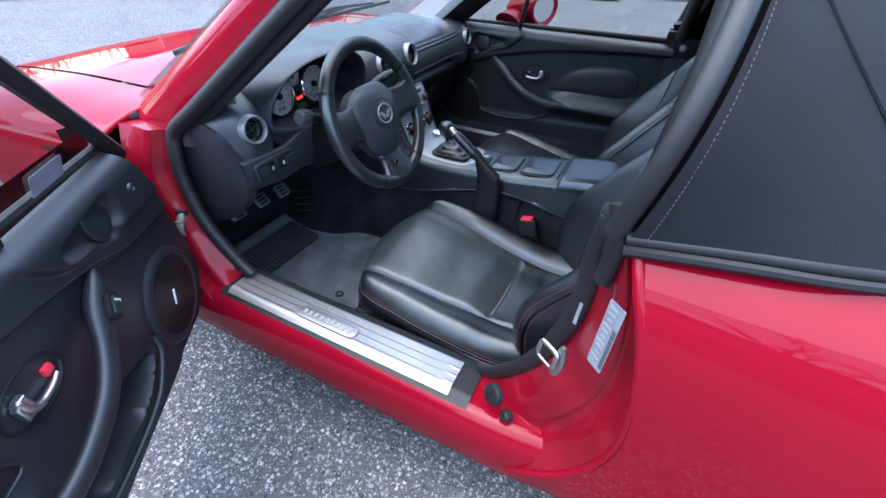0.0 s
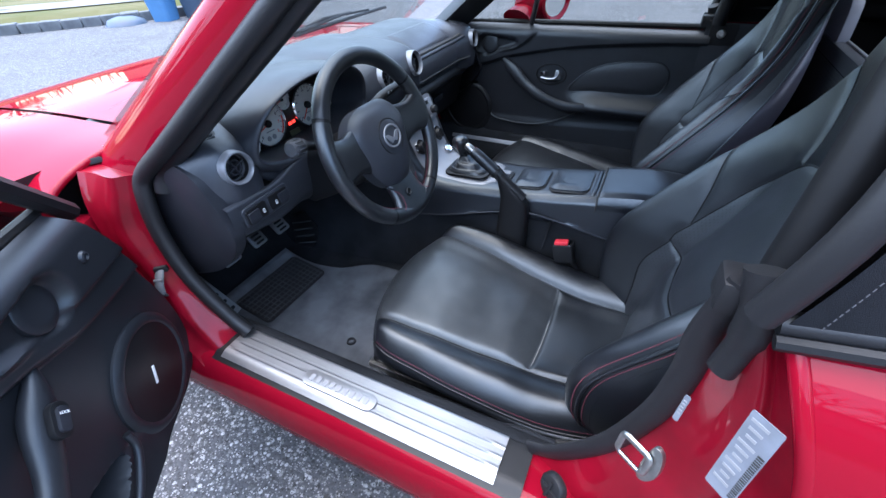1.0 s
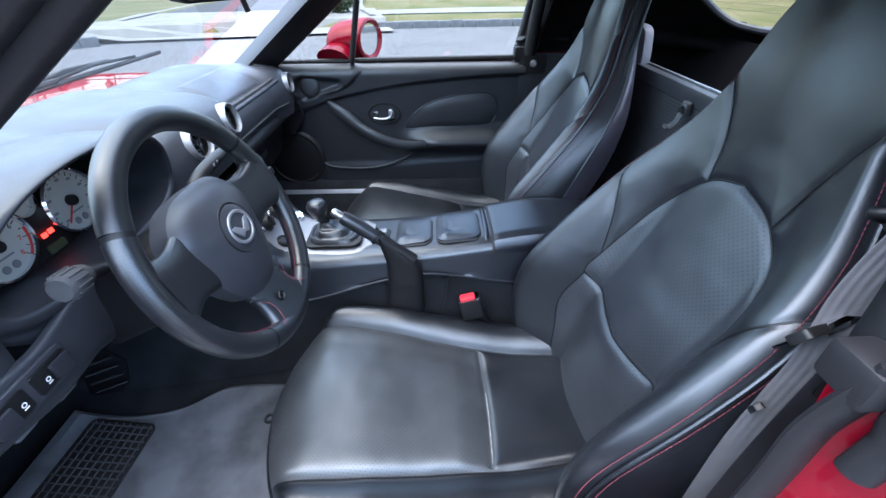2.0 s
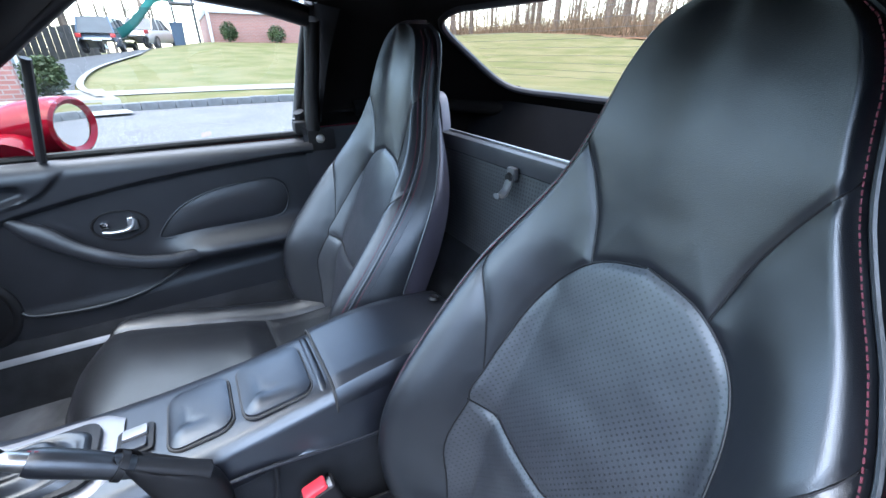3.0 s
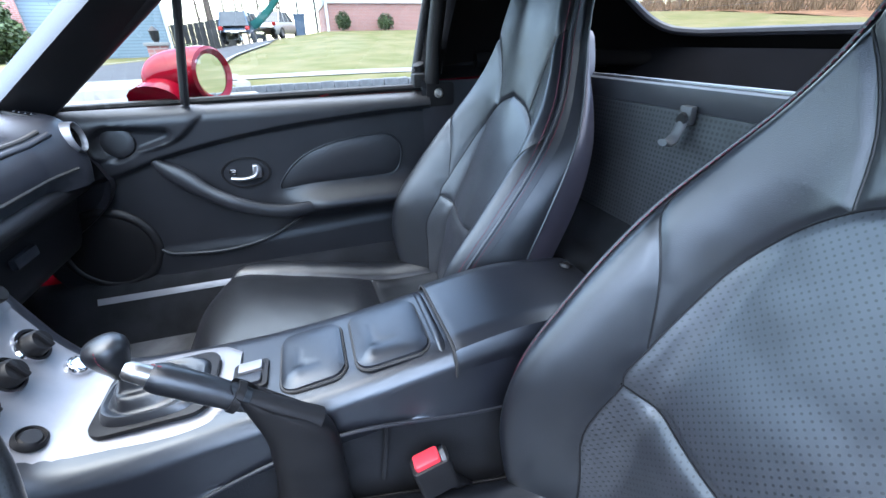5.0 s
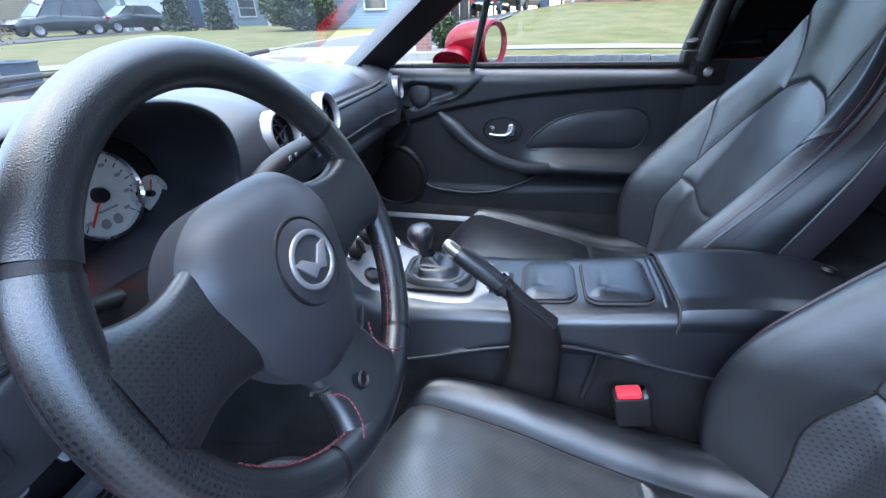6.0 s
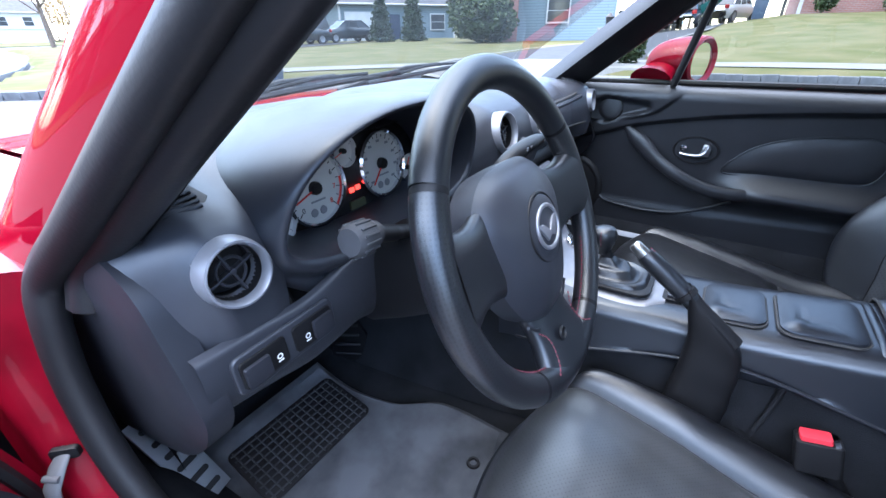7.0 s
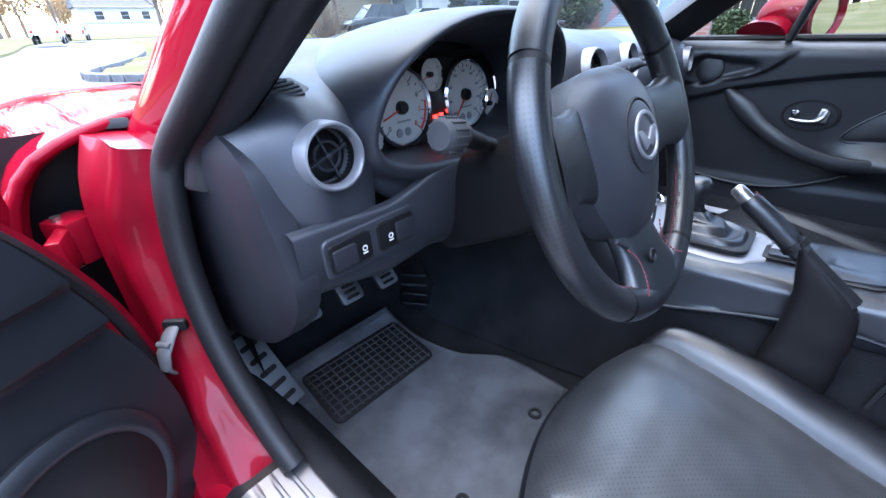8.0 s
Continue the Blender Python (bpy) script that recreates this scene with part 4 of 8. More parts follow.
def make_seat(x):
    seat = thing("bucket_seat", (x, -0.35, 0.17), "black leather high-back bucket seat with red stitching", "car seat", "car seats")
    sh = Matrix.Translation((x, 0, 0))
    out = math.copysign(1, x)
    names = [("backrest_insert", PERF, "perforated black leather insert"), ("side_bolster", LEATHER, "smooth black leather bolster"), ("head_panel", LEATHER, "smooth black leather head section"),
             ("lumbar_panel", PERF, "perforated black leather lower panel"), ("shoulder_bolster", LEATHER, "smooth black leather shoulder")]
    nu, nv, grid, kinds = BACK_GRID
    def region_at(u, v):
        return kinds[int(u * nu)][int(v * nv)]
    for r, (name, mat, label) in enumerate(names):
        sides = (-1, 1) if r in (1, 4) else (0,)
        for s in sides:
            g = Geo().grid(lambda u, v: grid[round(u * nu)][round(v * nv)], nu, nv, keep=lambda u, v, r=r, s=s: region_at(u, v) == r and (s == 0 or (2 * u - 1) * s > 0))
            part(name, trimmed(g).moved(sh), mat, seat, label, flat_uv=(lambda p: ((p.x + p.z) * 0.7071, (p.x - p.z) * 0.7071)) if mat is PERF else None)
    g = Geo().grid(lambda u, v: back_rear(2 * u - 1, ZB + (ZT - ZB) * v), 24, 40)

    def gusset(s, u, v):
        z = ZB + (ZT - ZB) * v
        return back_front(s, z).lerp(back_rear(s, z), u) + Vector((s * 0.012 * math.sin(math.pi * u), 0, 0))

    def gusset_end(v):
        return ramp(v, [(0, 0.80), (0.15, 0.70), (0.4, 0.48), (0.6, 0.36), (0.8, 0.34), (1.0, 0.36)])
    for s in (-1, 1):
        part("side_gusset", Geo().grid(lambda u, v, s=s: gusset(s, u * gusset_end(v), v), 8, 60).moved(sh), LEATHER, seat, "smooth black leather side panel")
        g.grid(lambda u, v, s=s: gusset(s, gusset_end(v) + (1 - gusset_end(v)) * u, v), 6, 60)
        part("side_welt", Geo().tube([gusset(s, gusset_end(v), v) + Vector((s * 0.0008, 0, 0)) for v in [k / 40 for k in range(41)]], 0.0021, 8).moved(sh), LEATHER_WORN, seat, "piped leather welt")
    g.grid(lambda u, v: back_front(2 * u - 1, ZT).lerp(back_rear(2 * u - 1, ZT), v) + Vector((0, 0, 0.008 * math.sin(math.pi * v))), 40, 8)
    part("back_shell", g.moved(sh), SHELL, seat, "smooth back, violet-grey sheen put into its colour")
    # dark seams between the panels
    for line in SEAMS:
        for s in (-1, 1):
            pts = [back_front(s * a / seat_width(z), z) + Vector((0, 0.0004, 0)) for a, z in [(q.x, q.y) for q in spline([(a, z, 0) for a, z in line], 4)]]
            part("panel_seam", Geo().tube(pts, 0.0013, 6).moved(sh), PLASTIC_DARK, seat, "sewn seam")
    for s in (-1, 1):
        pts = [cushion(s * cushion_seam(k / 40) / ramp(k / 40, CUSHION_WIDTH), k / 40, out) + Vector((0, 0, 0.0004)) for k in range(40)]
        part("cushion_seam", Geo().tube(pts, 0.0013, 6).moved(sh), PLASTIC_DARK, seat, "sewn seam")
    # welt and stitching along both edges
    for s in (-1, 1):
        zz = [0.30 + 0.70 * k / 40 for k in range(41)]
        edge = [back_front(s * 0.955, z, False) + Vector((s * 0.004, 0.004, 0)) for z in zz]
        part("edge_welt", Geo().tube(edge, 0.0030, 8).moved(sh), LEATHER, seat, "raised leather welt")
        for kk, off in ((0.935, 0.0058), (0.975, 0.0044)):
            row = [back_front(s * kk, z, False) + Vector((s * 0.0015, off, 0)) for z in zz]
            part("edge_stitching", stitches(row, 0.0062, 0.0042, 0.0008).moved(sh), STITCH, seat, "red stitching")
    # cushion
    nu, nv = 100, 100
    cg = [[cushion_at(i / nu, j / nv, out) for j in range(nv + 1)] for i in range(nu + 1)]
    def creg(u, v):
        if abs(2 * u - 1) > EDGE:
            return 2
        return 0 if v > 0.36 else 1
    # driver's insert carries sky sheen in its colour; the passenger's is darker
    for r, (name, mat, label) in enumerate([("cushion_insert", PERF_WORN_SHEEN if x < 0 else PERF_DARK, "creased perforated black leather"), ("cushion_rear", LEATHER, "smooth black leather rear panel"), ("cushion_bolster", LEATHER, "smooth black leather bolster")]):
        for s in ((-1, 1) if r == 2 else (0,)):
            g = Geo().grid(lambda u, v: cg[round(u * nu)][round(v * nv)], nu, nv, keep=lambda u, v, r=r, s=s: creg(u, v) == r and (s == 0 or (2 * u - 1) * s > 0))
            part(name, trimmed(g).moved(sh), mat, seat, label, flat_uv=(lambda p: ((p.x + p.y) * 0.7071, (p.x - p.y) * 0.7071)) if mat in (PERF_WORN_SHEEN, PERF_DARK) else None)
    g = Geo()
    for s in (-1, 1):
        g.grid(lambda u, v, s=s: cushion(s, v, out) * (1 - u) + Vector((s * 0.182, -0.56 + 0.54 * v, 0.215)) * u + Vector((s * 0.022 * math.sin(math.pi * u) ** 0.8, 0, 0.006 * math.sin(math.pi * u))), 14, 60)
    g.grid(lambda u, v: cushion(2 * u - 1, 1, out) * (1 - v) + Vector((0.182 * (2 * u - 1), -0.020 - 0.045 * (2 * u - 1) ** 2, 0.215)) * v + Vector((0, 0.030 * math.sin(math.pi * v) ** 0.8, 0.006 * math.sin(math.pi * v))), 60, 14)
    part("cushion_side", g.moved(sh), LEATHER, seat, "black leather cushion side")
    for s in (-1, 1):
        row = [cushion(s * 0.985, v, out) + Vector((s * 0.003, 0, 0.002)) for v in [0.02 + 0.96 * k / 40 for k in range(41)]]
        part("cushion_welt", Geo().tube(row, 0.0021, 8).moved(sh), RUBBER, seat)
        part("cushion_stitching", stitches([p + Vector((-s * 0.006, 0, 0.0040)) for p in row], 0.0062, 0.0042, 0.0008).moved(sh), STITCH, seat, "red stitching")
    # pale foam shows where the driver's cross seam has come undone
    if out < 0:
        tear = [cushion(k, cushion_cross(k) - 0.004, out) + Vector((0, 0, 0.0016 + 0.0006 * math.sin(k * 31))) for k in [-0.50 + 0.62 * j / 30 for j in range(31)]]
        part("torn_seam", Geo().tube(tear, [0.0005 + 0.0011 * abs(noise.noise(Vector((j * 0.7, 0, 2.0)))) for j in range(31)], 6).moved(sh), FOAM, seat, "pale foam in an open seam")
    base = part("seat_base", Geo().box((x, -0.30, 0.195), (0.36, 0.46, 0.05), 0.01), PLASTIC_DARK, seat, "black seat frame")
    for s in (-1, 1):
        part("seat_rail", Geo().box((x + s * 0.18, -0.26, 0.185), (0.030, 0.56, 0.028), 0.004), STEEL if s < 0 else PLASTIC_DARK, seat, "sliding seat rail")
        part("side_cover", Geo().prism([(-0.27, -0.050), (0.20, -0.050), (0.23, -0.020), (0.10, 0.004), (-0.06, 0.016), (-0.16, 0.036), (-0.27, 0.046)], frame_at((x + s * 0.222, -0.30, 0.225), (s, 0, 0)) @ (Matrix() if s > 0 else Matrix.Diagonal((-1, 1, 1, 1))), 0.014, 0.003), PLASTIC_DARK, seat, "black plastic recliner cover")
    lever = x + (0.245 if x > 0 else -0.245)
    part("recline_lever", Geo().tube([(lever, -0.44, 0.262), (lever, -0.36, 0.258), (lever, -0.30, 0.250)], [0.010, 0.012, 0.008], 12, flat=0.6), PLASTIC, seat, "black recline lever")
    return seat


make_seat(-SEAT_X)
make_seat(SEAT_X)

# ---- dashboard ----
DASH = thing("dashboard", (0, 0.35, 0.50), "black grained plastic dashboard with round silver-ringed vents", "dashboard")
# four cross sections of (y, z), from the windscreen over the top and down the face
PLAIN = [(0.60, 0.735), (0.50, 0.768), (0.40, 0.772), (0.31, 0.757), (0.250, 0.722), (0.226, 0.686), (0.225, 0.640), (0.245, 0.605)]
MIDDLE = [(0.625, 0.745), (0.52, 0.782), (0.41, 0.788), (0.29, 0.782), (0.210, 0.767), (0.180, 0.730), (0.175, 0.680), (0.181, 0.643)]
POD = [(0.555, 0.713), (0.46, 0.746), (0.365, 0.755), (0.278, 0.752), (0.225, 0.738), (0.201, 0.700), (0.197, 0.645), (0.203, 0.604)]
END = [(0.50, 0.690), (0.42, 0.716), (0.35, 0.725), (0.30, 0.723), (0.265, 0.710), (0.245, 0.680), (0.236, 0.630), (0.255, 0.590)]


def dash_at(x, v):
    """The section at x: swells at the middle vents and at the outer pods, falls away at the ends."""
    a = abs(x)
    middle = 1 - step((a - 0.085) / (0.090 if x > 0 else 0.150))
    pod = step((a - 0.46) / 0.09)
    end = max(0.0, (a - 0.575) / 0.057) ** 1.6
    raised = 0.013 * step((-0.15 - x) / 0.08) * step((x + 0.53) / 0.08)
    row = []
    for k in range(8):
        y, z = (PLAIN[k][c] + (MIDDLE[k][c] - PLAIN[k][c]) * middle + (POD[k][c] - PLAIN[k][c]) * pod + (END[k][c] - POD[k][c]) * end for c in (0, 1))
        row.append(Vector((x, y, z + (raised if k < 5 else 0.0))))
    return row


_cols = {}


def dash(u, v):
    x = round(-0.632 + 1.264 * u, 5)
    if x not in _cols:
        _cols[x] = spline(dash_at(x, 0), 6)
    c = _cols[x]
    f = v * (len(c) - 1)
    i = min(len(c) - 2, int(f))
    return c[i].lerp(c[i + 1], f - i)


def not_in_binnacle(u, v):
    x, y, z = dash(u, v)
    if v > 0.5 and any(math.hypot(x - cx, z - cz) < 0.93 * r for cx, cz, r in ((-0.565, 0.699, 0.0312), (0.565, 0.699, 0.0312), (-0.075, 0.729, 0.034), (0.075, 0.729, 0.034))):
        return False
    return not (-0.515 < x < -0.165 and v > 0.48)


part("dash_pad", trimmed(Geo().grid(dash, 220, 84, keep=not_in_binnacle)), VINYL, DASH, "black grained plastic top pad")


# instrument binnacle: one skin from the dial plate out over the rim to the pad
def binnacle(u, v):
    a = 2 * math.pi * u
    c, s = math.cos(a), math.sin(a)
    cc = math.copysign(abs(c) ** 0.85, c)
    up = s > 0
    ss = math.copysign(abs(s) ** 0.9, s)
    def oval(hw, hu, hd, y, cx=-0.338, cz=0.700):
        return Vector((cx + hw * cc, y, cz + (hu if up else hd) * ss))
    k = max(0.0, s)
    lo = max(0.0, -s)
    rings = [
        oval(0.155, 0.080, 0.046, 0.292),
        oval(0.165, 0.093, 0.044, 0.245),
        oval(0.172, 0.104, 0.043, 0.205 - 0.030 * k),
        oval(0.175, 0.109, 0.046, 0.196 - 0.034 * k),
        oval(0.181, 0.113, 0.053, 0.194 - 0.032 * k),
        oval(0.187, 0.1155, 0.062, 0.200 - 0.026 * k),
        oval(0.192, 0.116, 0.072, 0.210 + 0.005 * k),
        oval(0.194, 0.112, 0.085, 0.225 + 0.05 * k - 0.020 * lo),
        oval(0.192, 0.100, 0.100, 0.238 + 0.12 * k - 0.033 * lo),
        oval(0.182, 0.078, 0.112, 0.255 + 0.20 * k - 0.049 * lo),
    ]
    f = v * (len(rings) - 1)
    i = min(len(rings) - 2, int(f))
    t = f - i
    p0, p1, p2, p3 = rings[max(0, i - 1)], rings[i], rings[i + 1], rings[min(len(rings) - 1, i + 2)]
    return 0.5 * (2 * p1 + (p2 - p0) * t + (2 * p0 - 5 * p1 + 4 * p2 - p3) * t * t + (3 * p1 - p0 - 3 * p2 + p3) * t**3)


part("instrument_hood", Geo().grid(binnacle, 96, 36, ring_u=True), VINYL, DASH, "smooth black hood over the dials")
DIALS_AT = frame_at((-0.337, 0.287, 0.705), (0, -1, 0.10))
part("dial_plate", Geo().prism([(0.155 * math.copysign(abs(math.cos(t)) ** 0.8, math.cos(t)), (0.088 if math.sin(t) > 0 else 0.052) * math.sin(t)) for t in [2 * math.pi * i / 48 for i in range(48)]], DIALS_AT @ pose(0, 0, -0.012), 0.004), PLASTIC_DARK, DASH, "dull black dial surround")


def dial(x, z, r, a_needle, ticks, name, label):
    """A white dial with a chrome rim, ticks and a red needle; x, z on the dial plate."""
    m = DIALS_AT @ pose(x, z, -0.004)
    d = part(name, Geo().lathe([(0, 0.0), (r * 0.97, 0.0)], m, 40), DIAL, DASH, label)
    part("rim", Geo().lathe([(r * 0.95, -0.002), (r * 0.95, 0.006), (r * 1.0, 0.009), (r * 1.06, 0.006), (r * 1.06, -0.004)], m, 48), CHROME, d, "thin chrome rim")
    g = Geo()
    for k in range(ticks + 1):
        t = radians(225 - 270 * k / ticks)
        g.box(m @ Vector((r * 0.85 * math.cos(t), r * 0.85 * math.sin(t), 0.0006)), (r * (0.14 if k % 2 == 0 else 0.08), r * 0.022, 0.0006), m=(m.to_3x3().to_4x4() @ Matrix.Rotation(t, 4, "Z")))
    part("scale", g, INK, d, "dark scale marks")
    t = radians(a_needle)
    rot = m.to_3x3().to_4x4() @ Matrix.Rotation(t, 4, "Z")
    part("needle", Geo().box(m @ Vector((r * 0.30 * math.cos(t), r * 0.30 * math.sin(t), 0.004)), (r * 0.95, r * 0.035, 0.0014), m=rot), NEEDLE, d, "red pointer")
    part("hub", Geo().lathe([(0, 0.008), (r * 0.15, 0.008), (r * 0.18, 0.005), (r * 0.18, 0.0)], m, 24), PLASTIC_DARK, d)
    if r > 0.04:
        for sx in (-0.16, 0.16):
            part("trip_dot", Geo().lathe([(0, 0.0012), (r * 0.11, 0.0012), (r * 0.12, 0.0)], m @ pose(r * sx, -r * 0.66, 0), 20), INK_GREY, d)
        part("print_bar", Geo().box(m @ Vector((0.0 + r * 0.05, -r * 0.36, 0.0006)), (r * 0.5, r * 0.05, 0.0006), m=m.to_3x3().to_4x4()), INK_GREY, d)
    return d


def writing(text, m, size, mat, parent, name="lettering"):
    """Flat printed characters in the local xy of m."""
    cu = bpy.data.curves.new(name, "FONT")
    cu.body, cu.size, cu.align_x, cu.align_y, cu.extrude = text, size, "CENTER", "CENTER", 0.0002
    tmp = bpy.data.objects.new(name, cu)
    me = bpy.data.meshes.new_from_object(tmp)
    bpy.data.objects.remove(tmp)
    me.transform(m)
    me.materials.clear()
    me.materials.append(mat)
    ob = new(name, me)
    ob.parent = parent
    if parent.type == "EMPTY":
        ob.matrix_parent_inverse = Matrix.Translation(parent.location).inverted()
    return ob


_rev = dial(-0.0575, 0.002, 0.047, 198, 16, "rev_counter", "white rev counter with a red pointer")
for k in range(9):
    t = radians(225 - 270 * k / 8)
    writing(str(k), DIALS_AT @ pose(-0.0575 + 0.033 * math.cos(t), 0.002 + 0.033 * math.sin(t), -0.0033), 0.0095, INK if k < 7 else NEEDLE, _rev, "numeral")
_spd = dial(0.0720, 0.002, 0.047, 228, 20, "speedometer", "white speedometer with a red pointer")
part("red_zone", Geo().lathe([(0.0425, 0.0008), (0.0455, 0.0008)], DIALS_AT @ pose(-0.0575, 0.002, -0.004), 12, radians(-45), radians(5)), NEEDLE, _rev)
for k in range(0, 9):
    t = radians(225 - 270 * k / 8)
    part("numeral_bar", Geo().box(DIALS_AT @ Vector((0.0720 + 0.033 * math.cos(t), 0.002 + 0.033 * math.sin(t), -0.0034)), (0.007, 0.0035, 0.0005), m=DIALS_AT.to_3x3().to_4x4()), INK_GREY, _spd)
dial(-0.001, 0.036, 0.021, 200, 4, "oil_gauge", "small white gauge")
dial(-0.117, -0.024, 0.019, 120, 4, "fuel_gauge", "small white gauge")
dial(0.128, -0.018, 0.022, 60, 4, "temperature_gauge", "small white gauge")
for dx, dz in ((0.006, -0.020), (0.018, -0.019)):
    part("warning_lamp", Geo().box(DIALS_AT @ Vector((dx, dz, -0.005)), (0.009, 0.007, 0.002), 0.001, DIALS_AT.to_3x3().to_4x4()), WARN, DASH, "lit red warning lamp")
part("trip_display", Geo().prism(rounded(0.030, 0.012, 0.002), DIALS_AT @ pose(0.014, -0.042, -0.008), 0.003), material("lcd", (0.10, 0.11, 0.06), 0.3, tone=0.2, tone_scale=80), DASH, "dim greenish display")


def vent(c, n, r):
    m = frame_at(c, n)
    ring = part("air_vent", Geo().lathe([(r * 0.78, -0.024), (r * 0.80, -0.004), (r * 0.83, 0.002), (r * 0.89, 0.0045), (r * 0.95, 0.004), (r * 0.985, -0.001), (r * 1.01, -0.006), (r * 1.03, -0.018)], m, 64), SILVER, DASH, "round air vent with a satin silver ring")
    part("vent_core", Geo().lathe([(0.0, -0.034), (r * 0.785, -0.034), (r * 0.79, -0.006)], m, 40), PLASTIC_DARK, ring, "dark recess")
    g = Geo().tube([m @ Vector((r * 0.42 * math.cos(t), r * 0.42 * math.sin(t), -0.012)) for t in [2 * math.pi * i / 28 for i in range(28)]], 0.0016, 6, closed=True)
    part("louvre_ring", g, PLASTIC, ring)
    for a in (20, 110, 200, 290):
        t = radians(a)
        part("vane", Geo().box(m @ Vector((r * 0.35 * math.cos(t), r * 0.35 * math.sin(t), -0.013)), (r * 0.74, 0.0024, 0.007), 0.0006, m.to_3x3().to_4x4() @ Matrix.Rotation(t, 4, "Z")), PLASTIC, ring)
    part("vent_boss", Geo().lathe([(0, -0.007), (r * 0.09, -0.008), (r * 0.10, -0.016)], m, 16), PLASTIC, ring)
    return ring


vent((-0.565, 0.1955, 0.699), (-0.05, -1, 0.12), 0.0312)
vent((0.565, 0.197, 0.699), (0.05, -1, 0.12), 0.0312)
vent((-0.075, 0.1735, 0.729), (-0.05, -1, 0.22), 0.034)
vent((0.075, 0.1755, 0.729), (0.05, -1, 0.22), 0.034)
# hazard button between the middle vents
_m = frame_at((0.0, 0.1715, 0.690), (0, -1, 0.1))
part("hazard_button", Geo().lathe([(0, 0.003), (0.011, 0.004), (0.013, 0.001), (0.015, 0.003), (0.017, -0.003)], _m, 28), PLASTIC, DASH, "round black push button")

# demister grilles at both ends of the top
for s in (-1, 1):
    m = frame_at((s * 0.570, 0.268, 0.7480), (s * 0.15, -0.30, 1), (0, 1, 0)) @ Matrix.Diagonal((0.8, 0.85, 1, 1))
    fr = part("demister_grille", Geo().prism([(-0.036, -0.022), (-0.02, -0.036), (0.02, -0.030), (0.036, -0.012), (0.034, 0.018), (0.01, 0.034), (-0.03, 0.030), (-0.040, 0.008)], m @ pose(0, 0, -0.004), 0.006, 0.002), PLASTIC_DARK, DASH, "black slatted side demister")
    for k in range(6):
        w = 0.056 - 0.006 * abs(k - 2.5)
        part("slat", Geo().box(m @ Vector((0, -0.024 + 0.0095 * k, 0.003)), (w, 0.0035, 0.005), 0.001, m.to_3x3().to_4x4() @ pose(0, 0, 0, 35, 0, -6)), PLASTIC, fr)

# airbag cover on the passenger side: a slightly raised lid with a seam
def airbag_lid(u, v):
    x = 0.19 + 0.27 * u
    p = Vector(dash((x + 0.632) / 1.264, 0.36 + 0.22 * v))
    e = min(u, 1 - u, v, 1 - v)
    lift = 0.0035 * min(1.0, e / 0.06)
    return p + Vector((0, -lift * 0.5, lift - 0.001))


part("airbag_lid", Geo().grid(airbag_lid, 40, 24), VINYL, DASH, "closed airbag lid with a fine seam")


def dash_line(v, x0, x1, lift, n=30):
    """A line across the pad at one height of its section."""
    return [Vector(dash((x0 + (x1 - x0) * k / n + 0.632) / 1.264, v)) + Vector((0, -lift, lift * 0.4)) for k in range(n + 1)]


part("lid_groove", Geo().tube(dash_line(0.605, 0.165, 0.505, 0.0), 0.0042, 8), INK, DASH, "dark groove under the airbag lid")
part("lid_lip", Geo().tube(dash_line(0.645, 0.150, 0.515, 0.0), 0.0055, 10), VINYL, DASH, "rounded lip under the groove")
part("face_groove", Geo().tube(dash_line(0.86, 0.125, 0.530, 0.0), 0.0034, 8), INK, DASH, "dark groove above the glove box")

# under the pad: knee panel, end caps, glove box, switches
def knee(u, v):
    x = -0.622 + 0.492 * u
    top = ramp(x, [(-0.622, 0.641), (-0.56, 0.638), (-0.507, 0.635), (-0.473, 0.642), (-0.421, 0.655), (-0.36, 0.650), (-0.13, 0.640)])
    low = ramp(x, [(-0.622, 0.088), (-0.52, 0.100), (-0.36, 0.130), (-0.13, 0.150)])
    y = ramp(v, [(0, 0.203), (0.05, 0.1955), (0.12, 0.1920), (0.40, 0.1905), (0.62, 0.199), (0.78, 0.220), (0.86, 0.240), (1.0, 0.31)]) + 0.05 * max(0, (u - 0.70) / 0.30)
    z = top - low * ramp(v, [(0, -0.01), (0.05, 0.005), (0.12, 0.06), (0.40, 0.42), (0.62, 0.74), (0.78, 0.93), (0.86, 1.0), (1.0, 1.05)])
    return (x, y, z)


part("knee_panel", Geo().grid(knee, 40, 40), VINYL, DASH, "dull black lower panel")
for s in (-1, 1):
    cap = [(0.50, 0.70), (0.36, 0.728), (0.285, 0.724), (0.236, 0.700), (0.213, 0.655), (0.195, 0.610), (0.190, 0.578), (0.214, 0.535), (0.268, 0.487), (0.33, 0.455), (0.40, 0.430), (0.50, 0.42)]
    cs = spline([(y, z, 0) for y, z in cap], 4, closed=True)
    def lid(u, v, s=s):
        p = cs[int(round(u * len(cs))) % len(cs)]
        q = Vector((0.37, 0.58, 0))
        w = q.lerp(p, min(1.0, v * 1.25))
        d = 0.0 if v < 0.6 else -0.034 * ((v - 0.6) / 0.4) ** 2
        return (s * (0.640 + d), w.x, w.y)
    part("end_cap", Geo().grid(lid, len(cs), 10, ring_u=True), PLASTIC, DASH, "smooth black end panel")
